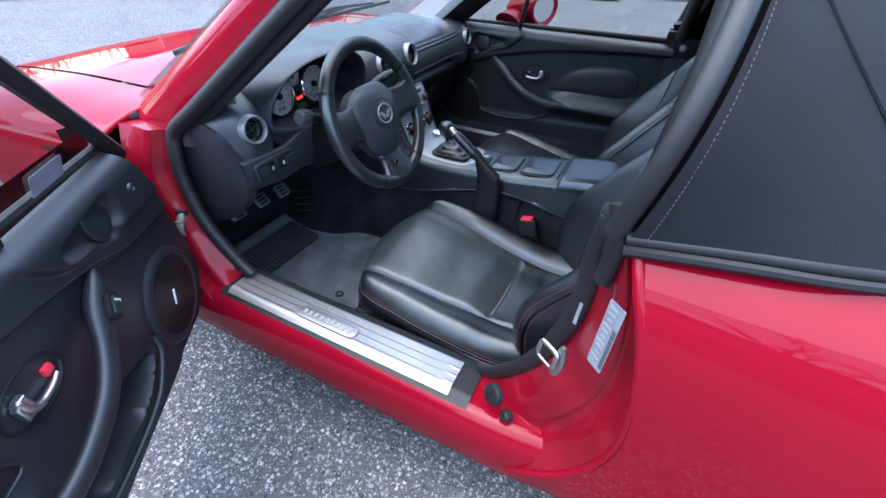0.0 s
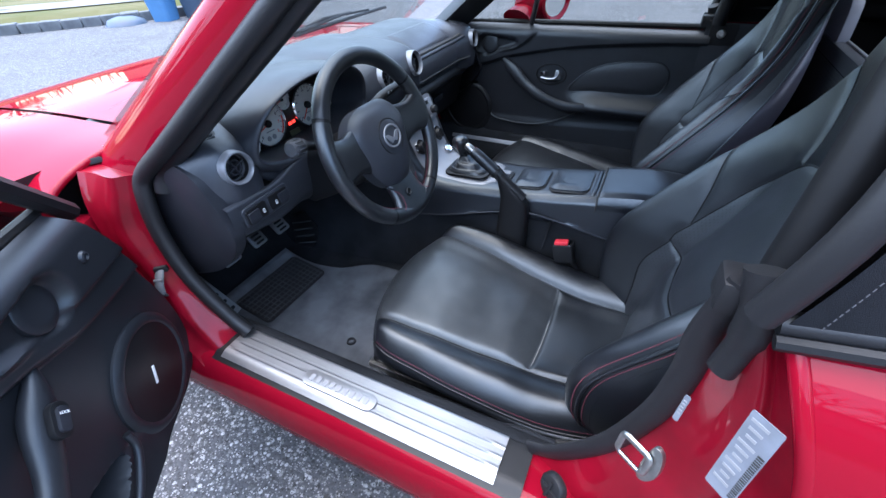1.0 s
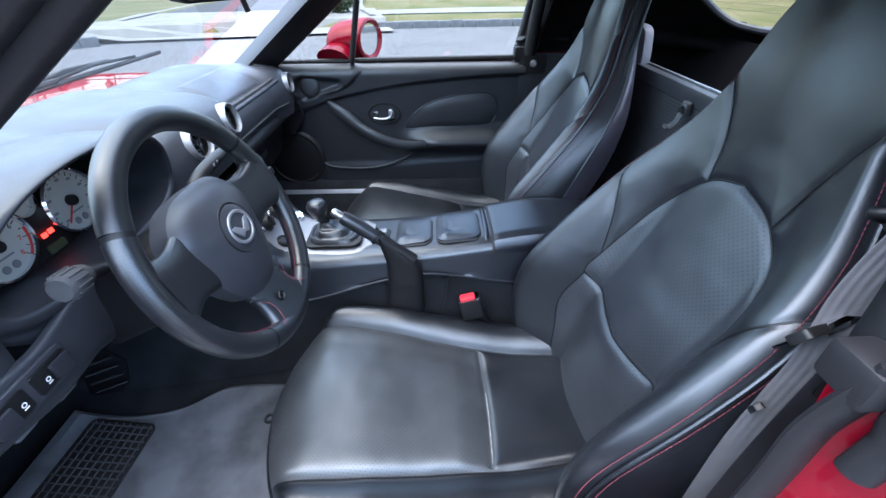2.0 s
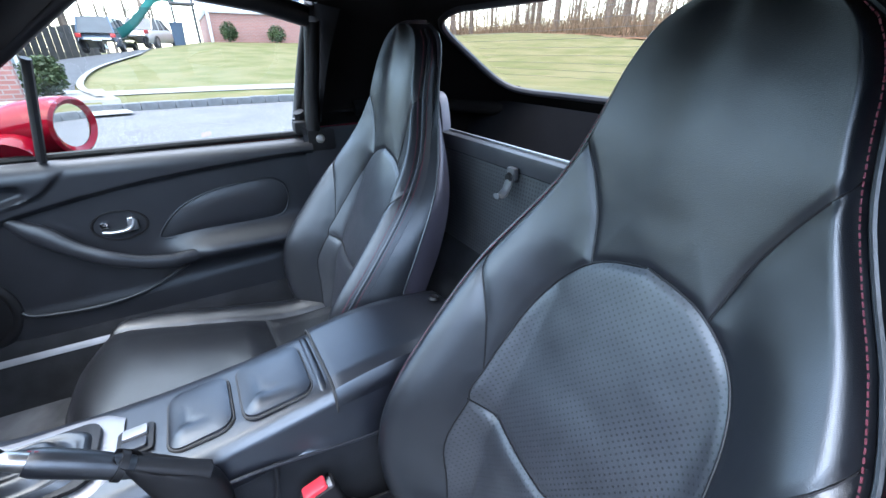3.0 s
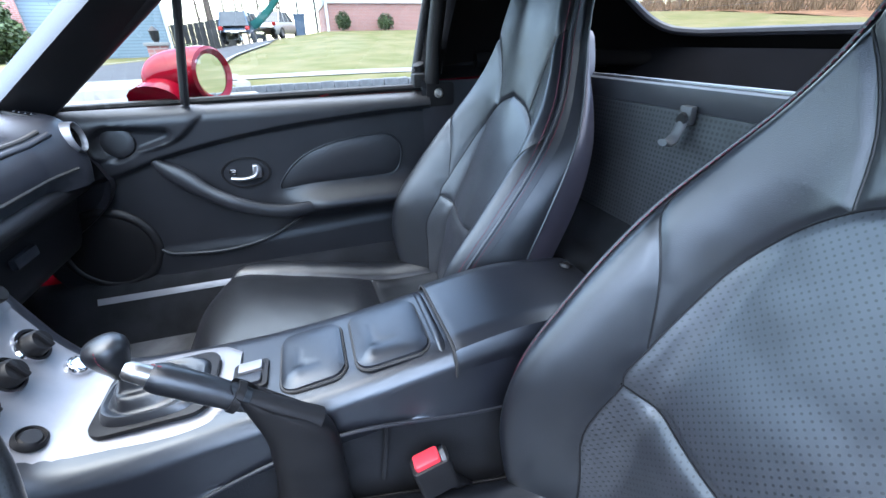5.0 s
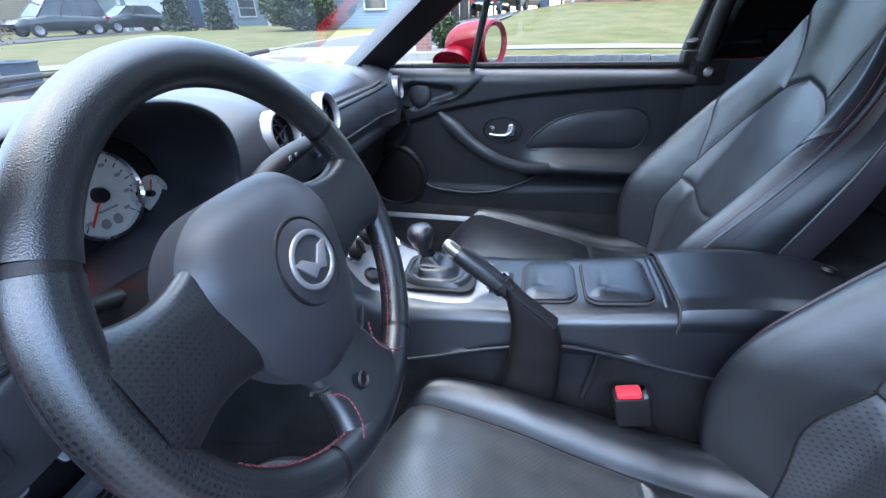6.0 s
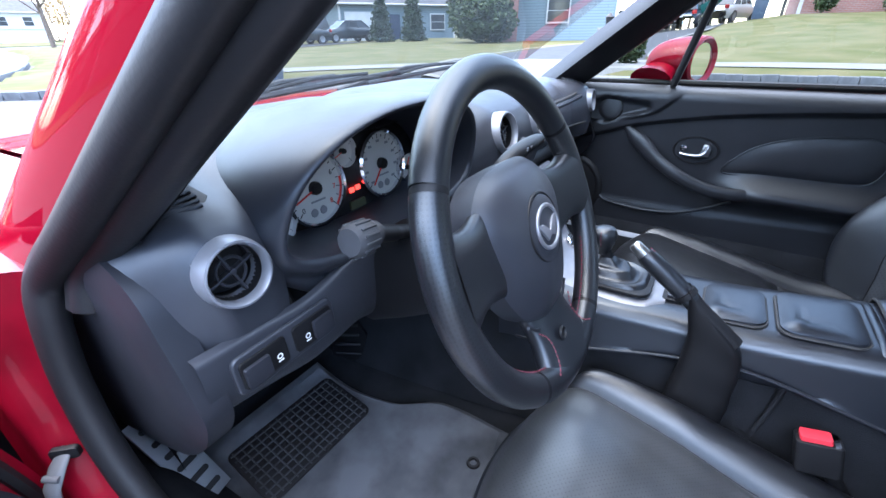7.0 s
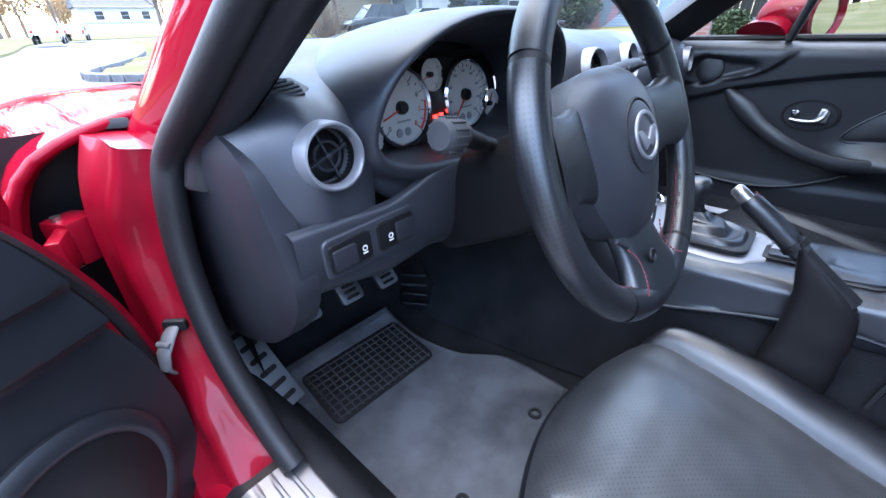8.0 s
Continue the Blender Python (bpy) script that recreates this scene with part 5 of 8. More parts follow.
def glove(u, v):
    x = 0.13 + 0.48 * u
    y = ramp(v, [(0, 0.255), (0.08, 0.232), (0.2, 0.225), (0.3, 0.245), (0.36, 0.262), (0.9, 0.30), (1, 0.36)])
    z = ramp(v, [(0, 0.622), (0.08, 0.612), (0.2, 0.590), (0.3, 0.572), (0.36, 0.565), (0.9, 0.44), (1, 0.42)])
    return (x, y, z)
part("glove_box", Geo().grid(glove, 24, 24), PLASTIC_DARK, DASH, "black glove box lid under a padded roll")
part("glove_box_latch", Geo().box((0.37, 0.262, 0.53), (0.07, 0.012, 0.02), 0.004), PLASTIC, DASH)

_m = frame_at((-0.540, 0.1895, 0.608), (0, -1, 0.05), (0, 0, 1)) @ pose(0, 0, 0, 0, 0, 1.0)
SW = part("switch_panel", Geo().prism(rounded(0.118, 0.042, 0.009), _m, 0.004, 0.0025, 3), VINYL, DASH, "black switch panel")
for dx in (-0.029, 0.029):
    b = part("rocker_switch", Geo().prism(rounded(0.049, 0.030, 0.004), _m @ pose(dx, 0, 0.002), 0.0045, 0.0015), PLASTIC_DARK, SW, "black rocker switch")
    b2 = part("rocker", Geo().prism(rounded(0.026, 0.021, 0.002), _m @ pose(dx - 0.010 * (1 if dx < 0 else -1), 0, 0.008), 0.004, 0.0015), PLASTIC, SW)
    part("switch_mark", Geo().lathe([(0.0018, 0), (0.0032, 0)], _m @ pose(dx + 0.012 * (1 if dx < 0 else -1), 0.001, 0.0112), 14).box(_m @ Vector((dx + 0.012 * (1 if dx < 0 else -1), -0.004, 0.0112)), (0.006, 0.0014, 0.0004), m=_m.to_3x3().to_4x4()), INK_WHITE, SW)

# ---- steering column and wheel ----
COL = thing("steering_column", (-0.344, 0.18, 0.62), "black plastic steering column shroud with two control stalks", "steering column")
_a = radians(22)
WM = frame_at((-0.346, 0.021, 0.695), (0, -math.cos(_a), math.sin(_a)))
def shroud(u, v):
    a = 2 * math.pi * u
    w, h = ramp(v, [(0, 0.050), (0.15, 0.060), (0.6, 0.062), (1, 0.055)]), ramp(v, [(0, 0.046), (0.15, 0.056), (0.6, 0.060), (1, 0.06)])
    c, s = math.cos(a), math.sin(a)
    return WM @ Vector((w * math.copysign(abs(c) ** 0.6, c), h * math.copysign(abs(s) ** 0.6, s) - 0.012 - 0.02 * v, -0.050 - 0.20 * v))
part("column_shroud", Geo().grid(shroud, 40, 16, ring_u=True), PLASTIC_DARK, COL)
_l = spline([(-0.392, 0.150, 0.680), (-0.425, 0.146, 0.692), (-0.455, 0.141, 0.705)], 5)
_stk = part("indicator_stalk", Geo().tube(_l, [0.010] * 4 + [0.012] * (len(_l) - 4), 14, flat=0.8), PLASTIC_DARK, COL, "black indicator stalk with a ridged knob")
_kx = frame_at((-0.452, 0.1415, 0.7045), (-0.97, -0.10, 0.16))
part("stalk_knob", Geo().lathe([(0, 0.040), (0.013, 0.039), (0.0165, 0.034), (0.0165, 0.012), (0.014, 0.009), (0.013, 0)], _kx, 28), RUBBER_DUSTY, _stk, "grey ridged twist knob")
for k in range(14):
    t = 2 * math.pi * k / 14
    part("ridge", Geo().box(_kx @ Vector((0.0160 * math.cos(t), 0.0160 * math.sin(t), 0.023)), (0.004, 0.0024, 0.022), 0.0006, _kx.to_3x3().to_4x4() @ Matrix.Rotation(t, 4, "Z")), RUBBER_DUSTY, _stk)
_r = spline([(-0.300, 0.095, 0.715), (-0.268, 0.09, 0.733), (-0.225, 0.085, 0.744), (-0.172, 0.080, 0.750)], 6)
_wst = part("wiper_stalk", Geo().tube(_r, [0.005, 0.005, 0.006, 0.007, 0.009, 0.011, 0.012, 0.0125, 0.013, 0.0135, 0.0135, 0.0135, 0.013, 0.013, 0.0125, 0.012, 0.011, 0.010, 0.006][:len(_r)], 14, flat=0.7), PLASTIC_DARK, COL, "black wiper stalk with white marks")
for k in range(5):
    part("stalk_mark", Geo().box(Vector((-0.235 + 0.012 * k, 0.073, 0.7475)), (0.004, 0.0012, 0.004), 0.0), INK_GREY, _wst)

WHEEL = thing("steering_wheel", WM.translation, "black leather three-spoke steering wheel with a silver emblem", "steering wheel")
RIM_R, RIM_T = 0.1610, 0.0165


WM_INV = WM.inverted()


def rim_uv(p):
    q = WM_INV @ p
    w = math.hypot(q.x, q.y) - RIM_R
    a = math.atan2(q.y, q.x) % (2 * math.pi)
    return (a * RIM_R, math.atan2(q.z, w) * RIM_T)


def rim_arc(a0, a1, n, r=RIM_T, ring=RIM_R):
    return [WM @ Vector((ring * math.cos(radians(a0 + (a1 - a0) * i / n)), ring * math.sin(radians(a0 + (a1 - a0) * i / n)), 0)) for i in range(n + 1)]


for a0, a1, mat, lab in ((32, 148, LEATHER, "smooth black leather"), (150, 238, "perf", "perforated black leather"), (240, 300, LEATHER, "smooth black leather"), (302, 390, "perf", "perforated black leather")):
    part("rim", Geo().tube(rim_arc(a0, a1, 30), RIM_T, 18, flat=0.92, up=WM.to_3x3() @ Vector((0, 0, 1)), cap=False), PERF_RIM if mat == "perf" else mat, WHEEL, lab, flat_uv=rim_uv)
for a in (31, 149, 239, 301):
    part("rim_joint", Geo().tube(rim_arc(a - 1, a + 1, 2), RIM_T - 0.0012, 18, cap=False), PLASTIC_DARK, WHEEL, "dark seam")


def pad(u, v):
    """A domed shield: broad at the spokes, narrower towards the foot."""
    a = 2 * math.pi * u
    c, s = math.cos(a), math.sin(a)
    y = (0.074 if s > 0 else 0.102) * math.copysign(abs(s) ** 0.62, s)
    w = ramp(y, [(-0.102, 0.050), (-0.06, 0.066), (-0.01, 0.082), (0.03, 0.090), (0.074, 0.074)])
    x = w * math.copysign(abs(c) ** 0.55, c)
    if v > 0.6:
        k = (v - 0.6) / 0.4
        return WM @ Vector((x * (1 - 0.04 * k), y * (1 - 0.04 * k), -0.010 - 0.030 * k))
    k = v / 0.6
    return WM @ Vector((x * k, y * k, 0.020 - 0.020 * k**2.2 - 0.010 * k**9))


PAD = part("airbag_pad", Geo().grid(pad, 72, 30, ring_u=True), VINYL, WHEEL, "grained black airbag cover")
# emblem: a groove round a disc, a silver oval ring and a plain silver bar
em = WM @ pose(0, 0.000, 0.0165)
part("emblem_disc", Geo().lathe([(0, 0.0042), (0.026, 0.0036), (0.0335, 0.0012), (0.0345, -0.004)], em, 48), VINYL, PAD)
part("emblem_groove", Geo().tube([em @ Vector((0.0358 * math.cos(t), 0.0358 * math.sin(t), 0.0000)) for t in [2 * math.pi * i / 48 for i in range(48)]], 0.0016, 8, closed=True), PLASTIC_DARK, PAD, "dark groove")
part("emblem_ring", Geo().tube([em @ Vector((0.0255 * math.cos(t), 0.0215 * math.sin(t), 0.0042)) for t in [2 * math.pi * i / 48 for i in range(48)]], 0.0024, 8, closed=True, flat=0.8), SILVER, PAD, "silver oval emblem")
part("emblem_bar", Geo().prism([(-0.0235, 0.007), (-0.013, 0.0065), (0, -0.004), (0.013, 0.0065), (0.0235, 0.007), (0.009, -0.0125), (0.0, -0.009), (-0.009, -0.0125)], em @ pose(0, 0, 0.003), 0.003, 0.0008), SILVER, PAD)
# two short printed bars low on the pad
for k in range(2):
    part("print_bar", Geo().box(WM @ Vector((0.032, -0.040 - 0.012 * k, 0.0125 - 0.004 * k)), (0.008 + 0.014 * k, 0.003, 0.0008), m=WM.to_3x3().to_4x4()), INK_GREY, PAD)


def spoke(a, half_in, half_out, r0, r1, depth):
    """A leather spoke from the pad to the rim at the angle a."""
    d = Vector((math.cos(radians(a)), math.sin(radians(a)), 0))
    e = Vector((-d.y, d.x, 0))
    def at(u, v):
        t = 2 * math.pi * u
        c, s = math.cos(t), math.sin(t)
        r = r0 + (r1 - r0) * v
        hw = half_in + (half_out - half_in) * v - 0.010 * math.sin(math.pi * v)
        th = 0.011 + 0.004 * v
        return WM @ (d * r + e * hw * math.copysign(abs(c) ** 0.6, c) + Vector((0, 0, th * math.copysign(abs(s) ** 0.7, s) - depth * (1 - v))))
    return Geo().grid(at, 28, 12, ring_u=True)


part("spoke", spoke(177, 0.046, 0.047, 0.070, 0.154, 0.012), PERF_RIM, WHEEL, "perforated leather spoke", flat_uv=lambda p: (WM_INV @ p).xy)
part("spoke", spoke(3, 0.046, 0.047, 0.070, 0.154, 0.012), PERF_RIM, WHEEL, "perforated leather spoke", flat_uv=lambda p: (WM_INV @ p).xy)
part("spoke", spoke(270, 0.046, 0.066, 0.074, 0.156, 0.018), LEATHER, WHEEL, "wide lower leather spoke")
part("pad_edging", Geo().tube(spline([WM @ Vector((x, y, -0.004)) for x, y in ((-0.056, -0.086), (-0.036, -0.099), (0.0, -0.103), (0.036, -0.099), (0.056, -0.086))], 5), 0.0016, 8), PLASTIC, WHEEL, "thin raised edging")
for a0, a1 in ((205, 248), (292, 335)):
    part("stitching", stitches(rim_arc(a0, a1, 20, ring=RIM_R - RIM_T - 0.0002), 0.005, 0.0032, 0.0009), STITCH, WHEEL, "red thread")

for sx in (-1, 1):
    row = spline([WM @ Vector((sx * x, y, z)) for x, y, z in ((0.047, -0.098, 0.0005), (0.038, -0.108, 0.003), (0.036, -0.120, 0.006), (0.043, -0.135, 0.011), (0.056, -0.142, 0.015))], 5)
    part("spoke_stitching", stitches(row, 0.0048, 0.0032, 0.0009), STITCH, WHEEL, "red thread")
part("spoke_screw", Geo().lathe([(0, 0.0005), (0.005, 0.001), (0.0065, 0.0028), (0.008, 0.001)], WM @ pose(-0.012, -0.118, 0.0075), 20), PLASTIC_DARK, WHEEL, "small round screw cap")

# ---- centre stack, console, levers ----
CONSOLE = thing("centre_console", (0, -0.25, 0.17), "black plastic centre console with silver gear surround", "console")


def console_top(y):
    return ramp(y, [(-0.66, 0.505), (-0.52, 0.512), (-0.40, 0.502), (-0.30, 0.487), (-0.18, 0.474), (-0.06, 0.468), (0.03, 0.470), (0.07, 0.482), (0.10, 0.515), (0.128, 0.580), (0.150, 0.645)])


def console(u, v):
    y = 0.150 - 0.81 * u
    zt = console_top(y)
    w = ramp(y, [(-0.66, 0.082), (-0.4, 0.086), (-0.15, 0.088), (0.05, 0.100), (0.15, 0.104)])
    foot = ramp(y, [(-0.66, 0.395), (-0.45, 0.400), (-0.25, 0.430), (-0.15, 0.415), (0.0, 0.375), (0.15, 0.35)])
    sec = [(-w - 0.02, foot), (-w - 0.016, zt - 0.07), (-w - 0.006, zt - 0.018), (-w + 0.008, zt - 0.004), (-w + 0.026, zt), (w - 0.026, zt), (w - 0.008, zt - 0.004), (w + 0.006, zt - 0.018), (w + 0.016, zt - 0.07), (w + 0.02, foot)]
    p = along([Vector((x, 0, z)) for x, z in sec], v)
    return (p.x, y, p.z)


part("console_body", Geo().grid(console, 60, 60), SATIN, CONSOLE, "grained black plastic shell")
def tunnel(u, v):
    y = 0.60 - 1.24 * u
    w = ramp(y, [(-0.66, 0.094), (-0.2, 0.096), (0.0, 0.100), (0.2, 0.135), (0.60, 0.19)])
    p = along([Vector((-w - 0.03, 0, 0.17)), Vector((-w, 0, 0.30)), Vector((-w + 0.004, 0, 0.44)), Vector((w - 0.004, 0, 0.44)), Vector((w, 0, 0.30)), Vector((w + 0.03, 0, 0.17))], v)
    return (p.x, y, p.z)
part("tunnel_carpet", Geo().grid(tunnel, 30, 30), CARPET, CAR, "black carpeted tunnel")
for s in (-1, 1):
    part("tunnel_fold", Geo().tube(spline([(s * 0.101, -0.292, 0.425), (s * 0.103, -0.288, 0.38), (s * 0.108, -0.280, 0.33)], 4), 0.0035, 8), CARPET, CAR, "folded carpet edge")
    lipline = [Vector(console(k / 40, 1.0 if s > 0 else 0.0)) for k in range(2, 41)]
    part("console_lip", Geo().tube(lipline, 0.0026, 8), PLASTIC, CONSOLE, "rolled lower edge")


def on_console(x, y, lift=0.0):
    return (x, y, console_top(y) + lift)


# silver skin over the gear plate and up the stack
def silver(u, v):
    y = -0.118 + 0.268 * u
    w = ramp(y, [(-0.118, 0.050), (-0.09, 0.072), (0.03, 0.078), (0.08, 0.083), (0.15, 0.086)])
    x = w * (2 * v - 1)
    z = console_top(y) + 0.004 - 0.006 * abs(2 * v - 1) ** 8
    return (x, y - 0.003 * max(0, (y - 0.06) / 0.09), z)


part("silver_panel", Geo().grid(silver, 60, 30), SILVER, CONSOLE, "satin silver panel")
SFR = frame_at((-0.008, -0.030, 0.4745), (0, 0.03, 1), (0, 1, 0))
part("gaiter_frame", Geo().prism(rounded(0.112, 0.128, 0.022), SFR, 0.006, 0.002), PLASTIC_DARK, CONSOLE, "black gaiter frame")


def stack(z):
    """The face of the centre stack at the height z."""
    return ramp(z, [(0.47, 0.03), (0.482, 0.07), (0.515, 0.10), (0.58, 0.128), (0.645, 0.150)])


def stack_frame(x, z):
    d = (stack(z + 0.01) - stack(z - 0.01)) / 0.02
    return frame_at((x, stack(z) - 0.003, z + 0.003), (0, -1, d))


RADIO = thing("car_radio", (0, 0.13, 0.60), "silver car radio with an amber display in the centre stack", "radio")
_m = stack_frame(0, 0.606)
part("radio_face", Geo().prism(rounded(0.156, 0.060, 0.006), _m, 0.007, 0.002), SILVER, RADIO, "satin silver front")
part("radio_display", Geo().prism(rounded(0.062, 0.020, 0.003), _m @ pose(0.010, -0.004, 0.006), 0.002), material("amber_display", (0.30, 0.07, 0.02), 0.3, tone=0.3, tone_scale=60), RADIO, "amber display")
part("tape_slot", Geo().prism(rounded(0.11, 0.010, 0.002), _m @ pose(0, 0.020, 0.006), 0.002), PLASTIC_DARK, RADIO, "dark slot")
for k in range(6):
    part("radio_button", Geo().box(_m @ Vector((-0.05 + 0.02 * k, -0.022, 0.008)), (0.016, 0.008, 0.004), 0.001, _m.to_3x3().to_4x4()), SILVER, RADIO)
for dx in (-0.062, 0.066):
    part("radio_knob", Geo().lathe([(0, 0.014), (0.009, 0.014), (0.0105, 0.012), (0.0115, 0.0)], _m @ pose(dx, -0.006, 0.006), 24), PLASTIC_DARK, RADIO, "round black knob")
for x in (-0.054, 0.0, 0.054):
    m = stack_frame(x, 0.535)
    part("heater_ring", Geo().lathe([(0.017, 0.0), (0.018, 0.004), (0.0215, 0.004), (0.023, 0.0)], m, 32), CHROME, CONSOLE, "bright ring")
    kn = part("heater_knob", Geo().lathe([(0, 0.016), (0.0125, 0.016), (0.0145, 0.013), (0.016, 0.002), (0.017, 0.0)], m, 32), PLASTIC_DARK, CONSOLE, "round black heater knob")
    part("knob_grip", Geo().box(m @ Vector((0, 0, 0.017)), (0.006, 0.026, 0.006), 0.002, m.to_3x3().to_4x4()), PLASTIC_DARK, kn)
for x, z in ((0.058, 0.489), (-0.058, 0.489)):
    m = stack_frame(x, z)
    part("lighter_socket", Geo().lathe([(0, 0.006), (0.009, 0.006), (0.011, 0.004), (0.013, 0.007), (0.0155, 0.004), (0.016, 0.0)], m, 28), CHROME if x > 0 else PLASTIC_DARK, CONSOLE, "round socket")

# gear lever
GEAR = thing("gear_lever", (-0.008, -0.02, 0.475), "gear lever with a black leather knob and gaiter", "gear lever")
def gaiter(u, v):
    a = 2 * math.pi * u
    c, s = math.cos(a), math.sin(a)
    k = 1 - v
    fold = 1 + 0.06 * math.sin(4 * a + 6 * v) * math.sin(math.pi * v)
    w, h = 0.050 * (0.22 + 0.78 * k**1.4) * fold, 0.058 * (0.20 + 0.80 * k**1.4) * fold
    return (-0.008 + w * math.copysign(abs(c) ** 0.6, c), -0.030 + 0.022 * v + h * math.copysign(abs(s) ** 0.6, s), 0.480 + 0.034 * v + 0.006 * math.sin(5 * math.pi * v) * k)
part("gaiter", Geo().grid(gaiter, 48, 20, ring_u=True), LEATHER, GEAR, "folded black leather gaiter")
part("stem", Geo().tube([(-0.008, -0.010, 0.505), (-0.009, -0.004, 0.525)], [0.011, 0.010], 16), PLASTIC_DARK, GEAR)
_m = frame_at((-0.010, -0.002, 0.518), (0, 0.14, 1))
part("knob", Geo().lathe([(0.0105, 0), (0.012, 0.006), (0.0185, 0.020), (0.0225, 0.032), (0.0225, 0.040), (0.018, 0.048), (0.010, 0.0515), (0, 0.052)], _m, 28), LEATHER, GEAR, "rounded black leather knob")
part("knob_stitching", stitches([_m @ Vector((0.0001 + r * 1.01, 0, h)) for r, h in ((0.0185, 0.020), (0.0225, 0.032), (0.0225, 0.040), (0.018, 0.048))], 0.004, 0.0026, 0.0007), STITCH, GEAR, "red thread")

# window switches, two lidded trays, armrest lid
_m = frame_at(on_console(-0.012, -0.134, 0.001), (0, 0.06, 1), (0, 1, 0))
_sp = part("window_switch", Geo().prism(rounded(0.052, 0.044, 0.006), _m, 0.004, 0.0015), PLASTIC_DARK, CONSOLE, "black window switch plate")
for dx in (-0.012, 0.012):
    part("switch_key", Geo().prism(rounded(0.018, 0.030, 0.003), _m @ pose(dx, 0, 0.003), 0.006, 0.002), SILVER if dx > 0 else PLASTIC, _sp)
def tray_lid(y, w, ln):
    """A pillowed lid with rounded corners, a thumb bulge at its front corner and a dark gap round it."""
    m = frame_at(on_console(-0.006, y, -0.0005), (0, 0.11, 1), (0, 1, 0))
    o = rounded(w, ln, 0.020, 6)

    def top(u, v):
        px, py = o[int(round(u * len(o))) % len(o)]
        k = min(1.0, v * 1.15)
        drop = max(0.0, (v - 0.87) / 0.13)
        h = 0.0105 - 0.0035 * k**4 - 0.008 * drop
        dent = math.hypot(px * k + w * 0.30, py * k - ln * 0.28)
        h += 0.0030 * math.exp(-((dent / 0.013) ** 2)) - 0.0022 * math.exp(-(((dent - 0.019) / 0.005) ** 2))
        return m @ Vector((px * k, py * k, h))
    lid = part("tray_lid", Geo().grid(top, len(o), 14, ring_u=True), SATIN, CONSOLE, "pillowed black tray lid with a thumb bulge")
    part("lid_shadow_gap", Geo().tube([m @ Vector((px * 1.02, py * 1.02, 0.0018)) for px, py in o], 0.0022, 6, closed=True), INK, lid, "dark gap")


tray_lid(-0.214, 0.112, 0.082)
tray_lid(-0.318, 0.122, 0.098)
_ridge = [on_console(x, -0.380, 0.0012 - 0.012 * abs(x / 0.08) ** 6) for x in [-0.082 + 0.164 * k / 20 for k in range(21)]]
part("lid_ridge", Geo().tube(_ridge, 0.0060, 10, flat=0.5), SATIN, CONSOLE, "raised ridge before the armrest")
def armrest(u, v):
    y = -0.392 - 0.262 * u
    zt = console_top(y) + 0.006 + 0.005 * math.sin(math.pi * u)
    e = min(u * 22, (1 - u) * 12, 1.0)
    w = 0.0935
    sec = [(-w, zt - 0.060), (-w - 0.001, zt - 0.024), (-w + 0.008, zt - 0.006), (-w + 0.028, zt), (w - 0.028, zt), (w - 0.008, zt - 0.006), (w + 0.001, zt - 0.024), (w, zt - 0.060)]
    p = along([Vector((x, 0, z)) for x, z in sec], v)
    return (p.x, y, console_top(y) - 0.03 + (p.z - console_top(y) + 0.03) * (0.95 + 0.05 * math.sqrt(max(0.0, e))))
part("armrest_lid", Geo().grid(armrest, 40, 50), SATIN, CONSOLE, "padded black armrest lid")
_gap = [armrest(0.004, k / 24) for k in range(25)]
part("lid_gap", Geo().tube([Vector(p) + Vector((0, 0.0015, 0.0008)) for p in _gap], 0.0022, 6), INK, CONSOLE, "dark gap before the lid")
_m = frame_at((0.036, -0.632, 0.5185), (0, -0.1, 1), (0, 1, 0))
part("armrest_lock", Geo().lathe([(0, 0.004), (0.006, 0.004), (0.008, 0.001), (0.009, 0.004), (0.011, 0)], _m, 20), PLASTIC_DARK, CONSOLE, "small round lock")

# handbrake
HB = thing("handbrake", (-0.115, -0.22, 0.40), "handbrake lever with a black stitched leather grip", "handbrake")
_p = [Vector((-0.112, -0.215, 0.472)), Vector((-0.111, -0.150, 0.525)), Vector((-0.109, -0.075, 0.581))]
part("grip", Geo().tube(spline([_p[1], (-0.110, -0.11, 0.556), _p[2]], 6), [0.0125, 0.0135, 0.014, 0.014, 0.0145, 0.0148, 0.015, 0.015, 0.015, 0.015, 0.0148, 0.0145, 0.0125], 16, up=(1, 0, 0)), LEATHER, HB, "black leather grip with red stitching")
part("button", Geo().tube([_p[2], (-0.1085, -0.067, 0.587), (-0.1083, -0.060, 0.592), (-0.1082, -0.057, 0.594)], [0.0095, 0.0095, 0.009, 0.006], 16), STEEL, HB, "bright push button")
part("grip_stitching", stitches([(-0.110, -0.143, 0.5465), (-0.1095, -0.11, 0.5725), (-0.109, -0.08, 0.5945)], 0.005, 0.0035, 0.0009), STITCH, HB, "red thread")
part("stem", Geo().tube([_p[0], _p[1]], [0.015, 0.0125], 12), PLASTIC_DARK, HB)
